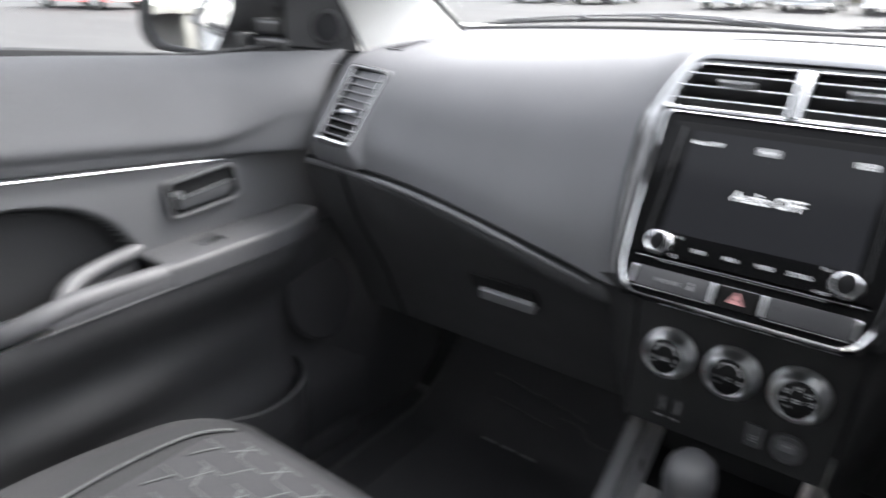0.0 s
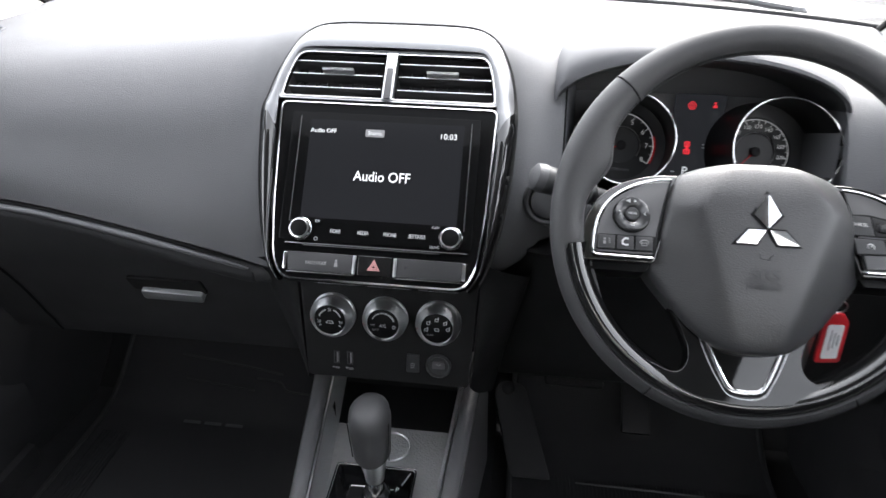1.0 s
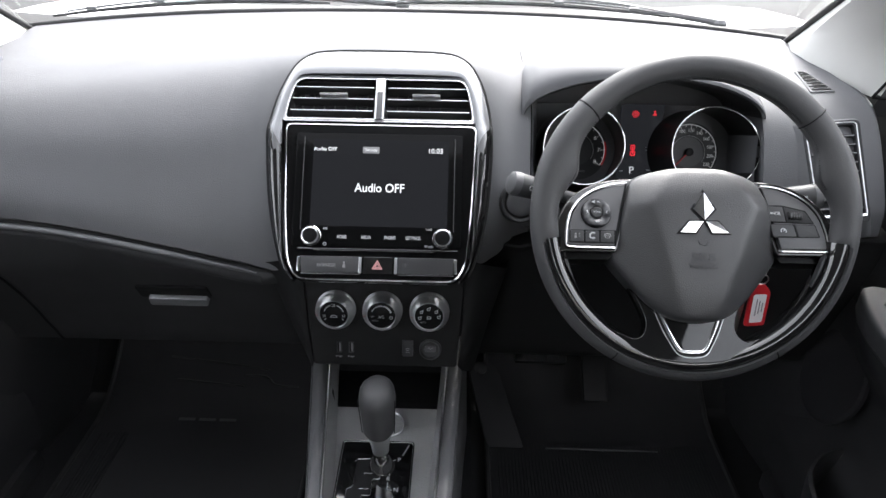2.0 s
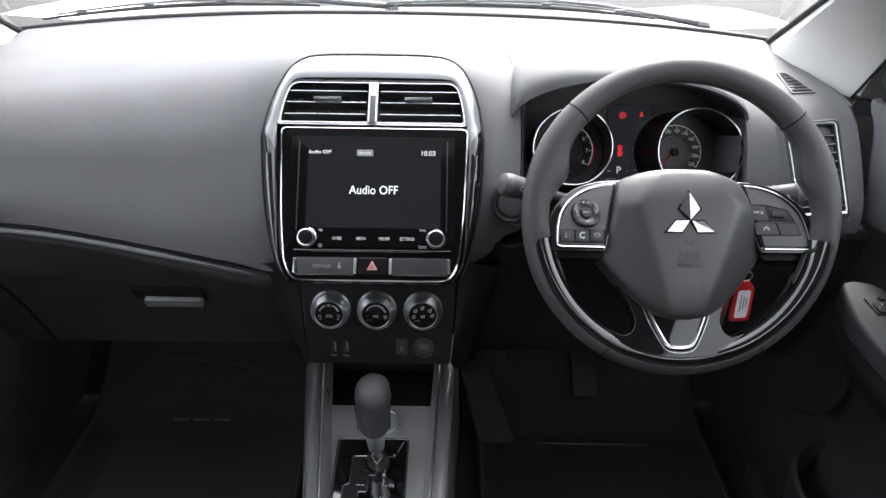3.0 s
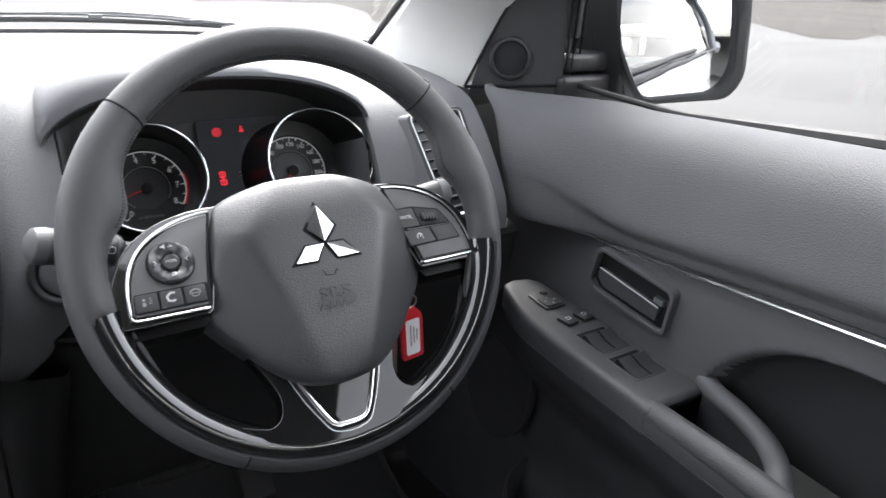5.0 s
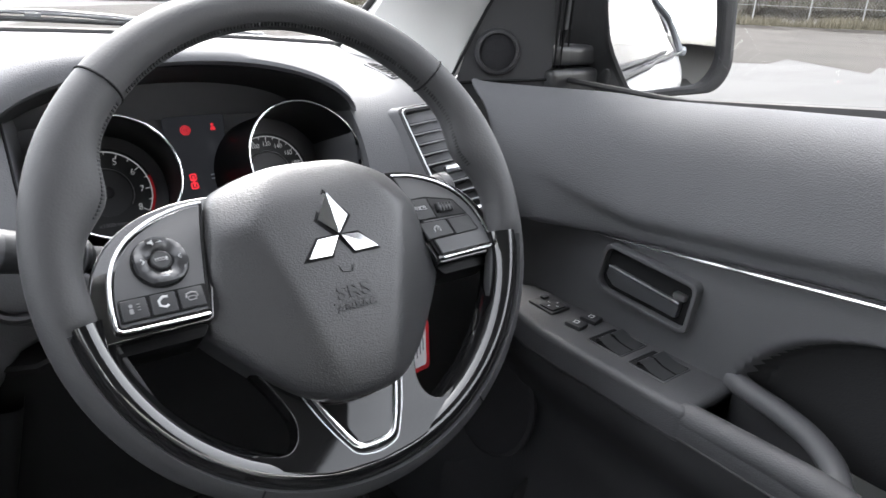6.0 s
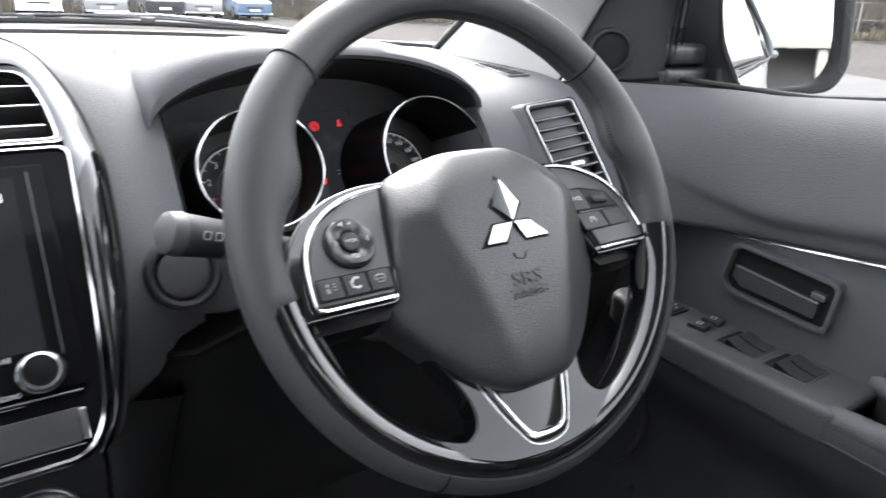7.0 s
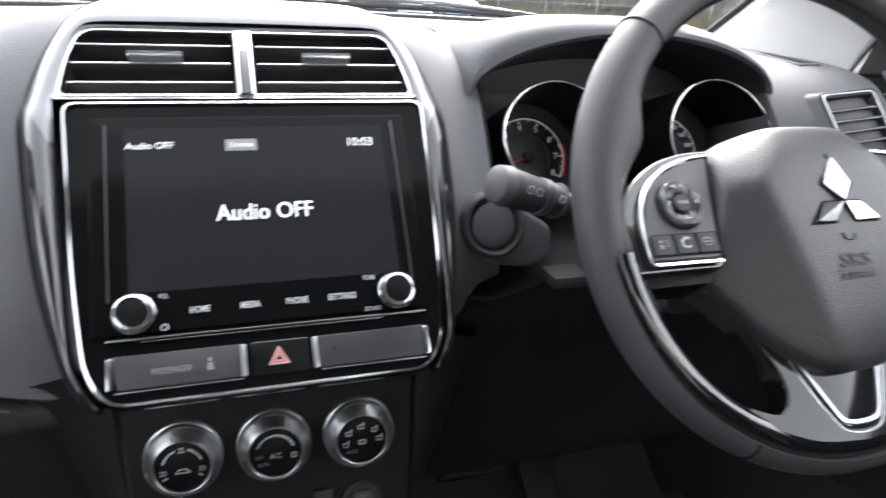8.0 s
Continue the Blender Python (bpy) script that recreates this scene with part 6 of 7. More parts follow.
    lip = smooth_line([P(0.712, 0.845, 0.592), P(0.680, 0.835, 0.588), P(0.650, 0.805, 0.582), P(0.636, 0.755, 0.578), P(0.640, 0.705, 0.578), P(0.655, 0.660, 0.584), P(0.662, 0.58, 0.590), P(0.664, 0.45, 0.590), P(0.664, 0.20, 0.590)], 6)
    rows = [[p + Vector((s * 0.010, 0, -0.06)), p + Vector((s * 0.007, 0, -0.004)), p + Vector((s * 0.003, 0, 0.002)), p + Vector((-s * 0.003, 0, 0.0)), p + Vector((-s * 0.004, 0, -0.010)), p + Vector((s * 0.004, 0, -0.10)), p + Vector((s * 0.02, 0, -0.19))] for p in lip]
    b = part("door_bin", grid(rows), M_LOWER, d, "dark moulded door bin with a bottle well")
    part("bin_floor", grid([[(p.x, p.y, 0.51), (s * 0.72, p.y, 0.51)] for p in lip]), M_MATTE, b)
    grille = moved(lathe([(0.075, -0.004), (0.075, 0.002), (0.070, 0.005), (0.066, 0.003), (0.030, 0.006)], 40), frame_of(P(0.700, 0.905, 0.690), (0, -1, 0), (0.25 * s, 0, 1), (-s, 0, 0.25)))
    part("speaker_grille", grille, M_MESH, d, "round speaker grille")
    # inside handle: x along the car's rear, y up, z into the cabin
    hm = frame_of(P(0.7335, 0.7215, 0.9295), (0, -1, -0.06), (0, -0.06, 1), (-s, 0, 0))
    o = rounded([(-0.060, -0.020), (-0.049, -0.031), (0.062, -0.031), (0.064, 0.026), (-0.054, 0.028)], [0.012, 0.012, 0.010, 0.010, 0.012], 6)
    i = rounded([(-0.056, -0.018), (-0.047, -0.027), (0.057, -0.027), (0.059, 0.021), (-0.050, 0.023)], [0.010, 0.010, 0.008, 0.008, 0.010], 6)
    bz = part("handle_bezel", moved(ring(o, i, -0.012, 0.009, 0.004), hm), M_PLASTIC, d, "raised bezel of the door handle")
    part("handle_cup", moved(prism(i, -0.012, 0.0, 0.0), hm), M_SEAMSHADE, bz)
    part("lever", moved(prism(rounded([(-0.048, -0.010), (-0.036, -0.0195), (0.046, -0.0195), (0.047, -0.002), (-0.046, 0.002)], 0.003), 0.0, 0.007, 0.0025), hm), M_SATINDARK2, bz, "door lever")
    part("lever_edge", moved(tube([(-0.045, 0.002, 0.0070), (0.046, -0.002, 0.0070)], 0.0011, 6), hm), M_SATIN, bz, "bright edge of the lever")
    part("lock_knob", moved(box(0.014, 0.007, 0.008, (0.044, 0.0045, 0.003), 0.002), hm), M_SATIN, bz, "small silver lock catch")
    # switches on the armrest
    zt = 0.8620
    if s > 0:
        q = part("mirror_switch", moved(prism(rounded([(-0.017, -0.021), (0.015, -0.021), (0.017, 0.021), (-0.015, 0.021)], 0.003), -0.001, 0.003, 0.001), pose(0.708, 0.832, zt)), M_BUTTON, d, "mirror adjuster switch")
        part("adjuster_pad", moved(prism(rect(0, 0, 0.024, 0.022, 0.004), 0.003, 0.0055, 0.001), pose(0.706, 0.824, zt)), M_MATTE, q)
        for a in range(4):
            part("arrow", moved(box(0.0032, 0.0014, 0.0004), pose(0.706 + 0.007 * math.cos(a * math.pi / 2), 0.824 + 0.007 * math.sin(a * math.pi / 2), zt + 0.0057, 0, 0, a * 90)), M_PRINT, q)
        part("selector_key", moved(prism(rect(0, 0, 0.009, 0.007, 0.001), 0.003, 0.006, 0.001), pose(0.714, 0.846, zt)), M_MATTE, q)
        for x, y in ((0.697, 0.778), (0.722, 0.778)):
            q = part("lock_switch", moved(prism(rect(0, 0, 0.018, 0.022, 0.003), -0.001, 0.0050, 0.002), pose(x, y, zt, 0, 0, 8)), M_BUTTON, d, "small rocker switch")
            part("switch_symbol", moved(ring(rect(0, 0, 0.007, 0.006, 0.001), rect(0, 0, 0.005, 0.004, 0.0008), 0, 0.0005), pose(x, y, zt + 0.0051, 0, 0, 8)), M_PRINT, q)
        wells = ((0.706, 0.727), (0.704, 0.671))
    else:
        wells = ((0.700, 0.700),)
    for x, y in wells:
        wide, long = (0.046, 0.047) if s > 0 else (0.026, 0.040)
        q = part("window_switch", moved(ring(rect(0, 0, wide, long, 0.003), rect(0, 0, wide - 0.003, long - 0.003, 0.002), -0.004, 0.0012, 0.0005), pose(s * x, y, zt)), M_PLASTIC, d, "window switch in a well")
        part("well", moved(prism(rect(0, 0, wide - 0.003, long - 0.003, 0.002), -0.004, 0.0004), pose(s * x, y, zt)), M_SEAMSHADE, q)
        for u in ((-0.0108, 0.0108) if s > 0 else (0,)):
            rows = [[(u + c, yy, zz) for c in (-0.0095, 0.0095)] for yy, zz in ((-0.021, 0.0006), (-0.012, 0.0012), (-0.004, 0.0022), (0.006, 0.0060), (0.010, 0.0066), (0.012, 0.0050), (0.012, 0.0))]
            part("rocker", moved(grid(rows), pose(s * x, y, zt)), M_BUTTON, q)
    # sail panel with tweeter
    bl, br, tr, tp = Vector(P(0.700, 1.040, 1.098)), Vector(P(0.804, 0.960, 1.108)), Vector(P(0.806, 0.962, 1.235)), Vector(P(0.752, 0.990, 1.240))
    tl = Vector(P(0.730, 1.008, 1.190))
    u = (br - bl).normalized()
    nrm = u.cross(Vector((0, 0, 1))).normalized()
    if nrm.x * s > 0:
        nrm = -nrm
    rows = [[bl + Vector((0, 0, -0.03)), bl.lerp(br, 0.33) + Vector((0, 0, -0.022)), bl.lerp(br, 0.66) + Vector((0, 0, -0.018)), br + Vector((0, 0, -0.015))],
            [bl.lerp(tl, 0.5), bl.lerp(tl, 0.5).lerp(br.lerp(tr, 0.5), 0.33), bl.lerp(tl, 0.5).lerp(br.lerp(tr, 0.5), 0.66), br.lerp(tr, 0.5)],
            [tl, tl.lerp(tr, 0.33), tl.lerp(tr, 0.66), tr.lerp(br, 0.25)], [tp, tp.lerp(tr, 0.33), tp.lerp(tr, 0.66), tr],
            [Vector(P(0.752, 0.905, 1.30)), Vector(P(0.758, 0.90, 1.29)), Vector(P(0.766, 0.90, 1.28)), Vector(P(0.774, 0.905, 1.28))]]
    sail = part("sail_panel", grid([[p for p in r] for r in rows]), M_SAIL, d, "dark triangular panel at the mirror")
    c = bl.lerp(br, 0.46) + Vector((0, 0, 0.037)) + nrm * 0.004
    tm = frame_of(c, nrm.cross(Vector((0, 0, 1))).normalized() * -1, (0, 0, 1), nrm)
    part("tweeter", moved(lathe([(0.0290, -0.012), (0.0290, 0.0), (0.0268, 0.004), (0.0240, 0.0045), (0.0224, 0.0015)], 48, False), tm), M_SAIL, sail, "round tweeter surround")
    part("tweeter_ring", moved(tube([(0.0237 * math.cos(2 * math.pi * i / 48), 0.0237 * math.sin(2 * math.pi * i / 48), 0.0045) for i in range(48)], 0.0012, 6, closed=True), tm), M_GREYBTN, sail)
    part("tweeter_cloth", moved(lathe([(0.0228, -0.004), (0.0228, 0.0016), (0.016, 0.0036), (0.008, 0.0042)], 40), tm), M_MESH, sail, "dark tweeter cloth")
    for pts in ([bl, bl.lerp(br, 0.5), br], [bl, bl.lerp(tl, 0.5), tl, tp]):
        part("sail_joint", tube([p + nrm * 0.001 for p in pts], 0.0022, 6), M_SEAMSHADE, sail)
    # window frame and glass
    post = [P(0.817, 0.966, 1.07), P(0.817, 0.966, 1.17), P(0.812, 0.958, 1.25), P(0.790, 0.92, 1.31)]
    part("window_post", tube(post, 0.0125, 8), M_SAIL, d, "dark post in front of the window")
    for off in (-0.0125, -0.004, 0.012):
        part("post_seal", tube([Vector(p) + Vector((s * off, -0.0125 + 0.3 * abs(off + 0.004), 0)) for p in post], 0.0019, 6), M_SEAMSHADE, d)
    part("sill_seal", tube([P(0.828, y, sill(y) + 0.001 + 0.004 * min(1.0, max(0.0, (0.80 - y) / 0.25))) for y in ys], [0.004 + 0.005 * min(1.0, max(0.0, (0.80 - y) / 0.25)) for y in ys], 8, flat=1.0), M_RUBBER, d, "black rubber seal along the window sill")
    top = [P(0.765, 0.90, 1.30), P(0.735, 0.70, 1.41), P(0.69, 0.42, 1.53), P(0.665, -0.22, 1.565)]
    part("window_frame", tube(smooth_line(top, 5), 0.022, 8), M_RUBBER, d)
    rows = [[P(0.836, 0.962, 1.09), P(0.826, 0.955, 1.20), P(0.805, 0.925, 1.29)], [P(0.832, 0.7, 1.10), P(0.79, 0.69, 1.26), P(0.738, 0.68, 1.41)], [P(0.832, 0.4, 1.12), P(0.775, 0.39, 1.33), P(0.692, 0.38, 1.53)], [P(0.832, -0.24, 1.15), P(0.765, -0.24, 1.37), P(0.665, -0.24, 1.565)]]
    part("window_glass", grid(rows), M_SIDEGLASS, d, "clear side window")
    return d


M_SATINDARK2 = mat("dark_lever_plastic", (0.05, 0.052, 0.055), 0.3, spec=0.5, blotch=0.05)
build_door(1)
build_door(-1)


def build_mirror(s):
    turn = radians(30.5 if s > 0 else 29.5)
    nrm = Vector((-s * math.sin(turn), -math.cos(turn), 0.076)).normalized()
    u = Vector((0, 0, 1)).cross(nrm).normalized()
    v = nrm.cross(u).normalized()
    c = Vector((s * (0.955 if s > 0 else 0.985), 0.906, 1.165))
    m = thing("side_mirror", frame_of(c, u, v, nrm), "dark side mirror on the door, its glass facing back", "side mirror", "side mirrors")
    f = 1 if u.x * s > 0 else -1
    shape = rounded([(f * x, y) for x, y in ((-0.084, 0.115), (-0.086, 0.004), (-0.040, -0.076), (0.061, -0.062), (0.079, -0.030), (0.069, 0.050), (0.058, 0.115))], [0.03, 0.06, 0.018, 0.030, 0.03, 0.08, 0.03], 6)
    glass_shape = [(x * 0.985, y * 0.985) for x, y in shape]
    def out(k, z, inboard=0.0, scale=1.0):
        loop = []
        for x, y in shape:
            side = f * x
            a = (x + math.copysign(k * (0.021 * min(1.0, side / 0.05) if side > 0 else 0.006), x)) * scale
            if side < 0:
                a -= f * inboard * min(1.0, -side / 0.06)
            loop.append((a, (y + math.copysign(k * (0.009 if y < 0 else 0.016), y)) * scale, z))
        return loop
    rows = [[(x, y, 0.002) for x, y in glass_shape], [(x * 1.01, y * 1.01, 0.010) for x, y in glass_shape], out(0.15, 0.0130), out(0.6, 0.0130), out(0.95, 0.007), out(1.05, -0.004, 0.012), out(1.1, -0.025, 0.050), out(1.1, -0.055, 0.066), out(0.95, -0.088, 0.068, 0.95), out(0.8, -0.118, 0.055, 0.80), out(0.5, -0.132, 0.04, 0.55)]
    part("bezel", grid(rows[:5], True), M_RUBBER, m, "black rim round the glass")
    part("housing", grid(rows[4:] + [out(0.0, -0.134, 0.03, 0.02)], True), M_MIRRORSHELL, m, "dark mirror housing")
    bow = lambda x, y: 0.0055 - (x * x + y * y) / 2.4
    part("glass", grid([[(x * k, y * k, bow(x * k, y * k)) for x, y in glass_shape] for k in (1.0, 0.85, 0.7, 0.55, 0.4, 0.25, 0.1, 0.01)], True, cap=True), M_MIRROR, m, "slightly domed mirror glass")
    inv = m.matrix_world.inverted()
    for name, size, at in (("arm", (0.088, 0.070, 0.040), (0.842, 0.985, 1.101)), ("arm_top", (0.080, 0.070, 0.026), (0.845, 0.990, 1.137)), ("arm_joint", (0.070, 0.080, 0.046), (0.922, 0.975, 1.104))):
        part(name, moved(box(*size, (0, 0, 0), 0.008, 3), inv @ Matrix.Translation((s * at[0], at[1], at[2]))), M_MIRRORSHELL, m)
    return m


build_mirror(1)
build_mirror(-1)


# ---- seat, mats, pedals ----
def build_seat():
    t = thing("passenger_seat", pose(-0.385, 0.30, 0.425), "passenger seat cushion in grey quilted cloth with piped bolsters", "car seat")
    def top(x, y):
        edge = max(0, (y - 0.20) / 0.12)
        side = max(0, (abs(x) - 0.155) / 0.07)
        return 0.276 + 0.02 * (y + 0.2) + (0.030 - 0.028 * min(1, max(0, (y + 0.02) / 0.24))) * min(1, side) ** 1.5 - 0.055 * min(1.3, edge) ** 2.2
    rows = []
    for j in range(41):
        y = -0.30 + 0.62 * j / 40
        w = 0.228 - 0.060 * max(0, (y - 0.06) / 0.26) ** 2
        row = []
        for i in range(41):
            x = w * (-1 + 2 * i / 40)
            z = top(x, y) - 0.06 * max(0, (abs(x) / w - 0.86) / 0.14) ** 2
            row.append((x, y, z))
        rows.append(row)
    front = [[(x * 0.99, y + 0.015, z - 0.05) for x, y, z in rows[-1]], [(x * 0.97, y - 0.01, 0.10) for x, y, z in rows[-1]]]
    part("cushion", grid(rows + front), M_SEATSIDE, t, "grey seat cushion")
    for s in (-1, 1):
        part("side_wall", grid([[r[0 if s < 0 else -1] for r in rows], [(s * 0.235, r[0][1], 0.06) for r in rows]]), M_SEATSIDE, t)
    centre = []
    for j in range(41):
        y = -0.30 + 0.585 * j / 40
        wl = 0.132 - 0.03 * (y + 0.3)
        centre.append([(wl * (-1 + 2 * i / 24), y, top(wl * (-1 + 2 * i / 24), y) + 0.004 * math.sin(math.pi * i / 24) ** 0.4) for i in range(25)])
    insert = part("insert", grid(centre), M_SEATCLOTH, t, "quilted cloth insert")
    for s in (-1, 1):
        line = [(s * (0.146 - 0.045 * max(0, (y - 0.10) / 0.20) ** 2), y, top(0.160, y) + 0.004) for y in [-0.30 + 0.57 * j / 40 for j in range(41)]]
        part("piping", tube(line, 0.0018, 6), M_PIPING, t, "pale piping")
    # quilting: broken lines in a hexagon pattern
    q = bmesh.new()
    def run(x0, y0, x1, y1, rad):
        n = 3
        pts = [(x0 + (x1 - x0) * k / n, y0 + (y1 - y0) * k / n) for k in range(n + 1)]
        if max(abs(x) for x, y in pts) < 0.112 and max(y for x, y in pts) < 0.275:
            joined(q, tube([(x, y, top(x, y) + 0.0042) for x, y in pts], rad, 5, flat=0.6))
    for r in range(20):
        y = -0.28 + r * 0.030
        for c in range(-4, 5):
            x = c * 0.060 + (0.030 if r % 2 else 0)
            run(x - 0.020, y, x + 0.020, y, 0.0010)
            run(x + 0.021, y + 0.001, x + 0.036, y + 0.029, 0.0013)
            if r % 2:
                run(x - 0.022, y + 0.001, x - 0.036, y + 0.029, 0.0014)
    part("quilting", q, M_PIPING, insert, "stitched pattern")
    return t


build_seat()


def build_mat(x0, x1, label, count):
    t = thing("floor_mat", pose((x0 + x1) / 2, 0.95, 0.388), label, "floor mat", "floor mats")
    w, l = x1 - x0, 0.56
    rows = [[(x, y, 0.004 + (0.16 * max(0, (y - 0.12) / 0.22) ** 1.6)) for y in [-l / 2 + l * 1.1 * j / 14 for j in range(15)]] for x in (-w / 2, -w / 4, 0, w / 4, w / 2)]
    part("mat_base", grid(rows), M_MAT, t)
    part("edging", tube([(x, y, 0.007 + (0.16 * max(0, (y - 0.12) / 0.22) ** 1.6)) for x, y in [(-w / 2, -l / 2 + l * 1.1 * j / 14) for j in range(15)]] + [(w / 2, y, 0.007 + (0.16 * max(0, (y - 0.12) / 0.22) ** 1.6)) for y in [-l / 2 + l * 1.1 * j / 14 for j in range(14, -1, -1)]], 0.005, 6), M_LOWER, t)
    ribs = bmesh.new()
    for k in range(count):
        joined(ribs, box(0.003, l * 0.62, 0.0022, (-w / 2 + 0.022 + 0.0065 * k, -0.09, 0.0052)))
    part("ribs", ribs, M_MAT, t, smooth=False)
    return t


mat_l = build_mat(-0.62, -0.17, "black ribbed rubber floor mat in the passenger footwell", 9)
for k in range(3):
    part("badge_mark", moved(box(0.034, 0.017, 0.0014, (0, 0, 0), 0.0005), pose(-0.046 + 0.042 * k, 0.130, 0.0062)), M_PLASTIC, mat_l)
for line in ([(-0.11, 0.245), (0.02, 0.235), (0.105, 0.226)], [(-0.09, 0.206), (0.055, 0.196)], [(0.055, 0.216), (0.100, 0.214), (0.122, 0.200), (0.170, 0.197)]):
    part("raised_lip", tube([(p.x, p.y, 0.006 + 0.16 * max(0.0, (p.y - 0.12) / 0.22) ** 1.6) for p in smooth_line([(x, y, 0) for x, y in line], 6)], 0.0022, 6), M_LOWER, mat_l)
mat_r = build_mat(0.17, 0.62, "black ribbed rubber floor mat in the driver's footwell", 63)
part("heel_edge", tube([(-0.110, 0.072, 0.0062), (0.0, 0.071, 0.0066), (0.108, 0.070, 0.0062)], [0.0012, 0.0024, 0.0012], 6), M_PLASTIC, mat_r, "raised edge across the heel pad")


def build_pedals():
    p = thing("brake_pedal", pose(0.27, 1.12, 0.56, 35, 0, 0), "black rubber brake pedal on its arm", "pedal")
    part("pad", box(0.10, 0.055, 0.018, (0, 0, 0), 0.006), M_RUBBER, p)
    for k in range(4):
        part("rib", box(0.004, 0.045, 0.004, (-0.033 + 0.022 * k, 0, 0.010), 0.001), M_RUBBER, p)
    part("arm", tube([(0, 0, -0.01), (0, 0.05, -0.05), (0, 0.16, -0.04)], 0.009, 8), M_LOWER, p)
    p = thing("accelerator_pedal", pose(0.385, 1.13, 0.50, 40, 0, 0), "black rubber accelerator pedal on its arm", "pedal")
    part("pad", box(0.05, 0.12, 0.014, (0, 0, 0), 0.005), M_RUBBER, p)
    part("arm", tube([(0, 0.04, -0.01), (0, 0.12, -0.02)], 0.008, 8), M_LOWER, p)
    p = thing("foot_rest", pose(0.180, 1.088, 0.442, 38, 0, 0), "dark plastic rest for the driver's foot", "foot rest")
    part("plate", prism(rounded([(-0.010, -0.082), (0.062, -0.082), (0.008, 0.082), (-0.030, 0.088), (-0.048, 0.070)], [0.008, 0.008, 0.02, 0.02, 0.015]), -0.02, 0.006, 0.004), M_MATTE, p)
    part("screw_cover", lathe([(0.012, 0.004), (0.012, 0.010), (0.008, 0.013)], 20), M_RUBBER, p).matrix_local = Matrix.Translation((-0.022, 0.072, 0))


build_pedals()


# ---- wipers and outdoors ----
def build_wiper(x0, x1, pivot):
    """A blade from x0 to x1 along the foot of the glass, its arm coming from the pivot."""
    y0, z0 = base_line(pivot)
    t = thing("windscreen_wiper", pose(pivot, y0 + 0.085, z0 - 0.004), "black windscreen wiper lying at the foot of the glass", "wiper", "windscreen wipers")
    n = 24
    def at(k, up=0.0, out=0.0):
        x = x0 + (x1 - x0) * k
        y, z = base_line(x)
        return Vector((x - pivot, y + 0.040 + out - y0 - 0.085, z + 0.008 + 0.006 * math.sin(math.pi * k) + up - z0 + 0.004))
    part("blade", tube([at(k / n) for k in range(n + 1)], [0.0016 + 0.0012 * math.sin(math.pi * k / n) for k in range(n + 1)], 6, flat=1.5), M_RUBBER, t, "rubber blade")
    part("blade_holder", tube([at(k / n, 0.004 + 0.004 * math.sin(math.pi * k / n), 0.004) for k in range(1, n)], 0.0021, 6), M_WIPER, t, "grey metal blade holder")
    for k in (0.12, 0.35, 0.62, 0.88):
        part("clip", moved(box(0.020, 0.007, 0.007, (0, 0, 0), 0.002), Matrix.Translation(at(k, 0.005, 0.003))), M_WIPER, t)
    part("arm", tube([(0.0, 0.0, 0.004), at(0.82, 0.006, 0.040), at(0.66, 0.010, 0.022), at(0.50, 0.009, 0.006)], [0.007, 0.005, 0.0035, 0.003], 8), M_WIPER, t, "grey metal wiper arm")
    part("pivot", lathe([(0.014, -0.03), (0.014, 0.004), (0.009, 0.010)], 20), M_WIPER, t)
    return t


# black metal coloured mid-grey for the light it reflects, with weathered blotches
M_WIPER = mat("weathered_metal_and_sheen", (0.075, 0.078, 0.082), 0.45, spec=0.5, blotch=0.2, blotch_size=0.05)
build_wiper(-0.66, -0.16, -0.02)
build_wiper(-0.05, 0.50, 0.60)


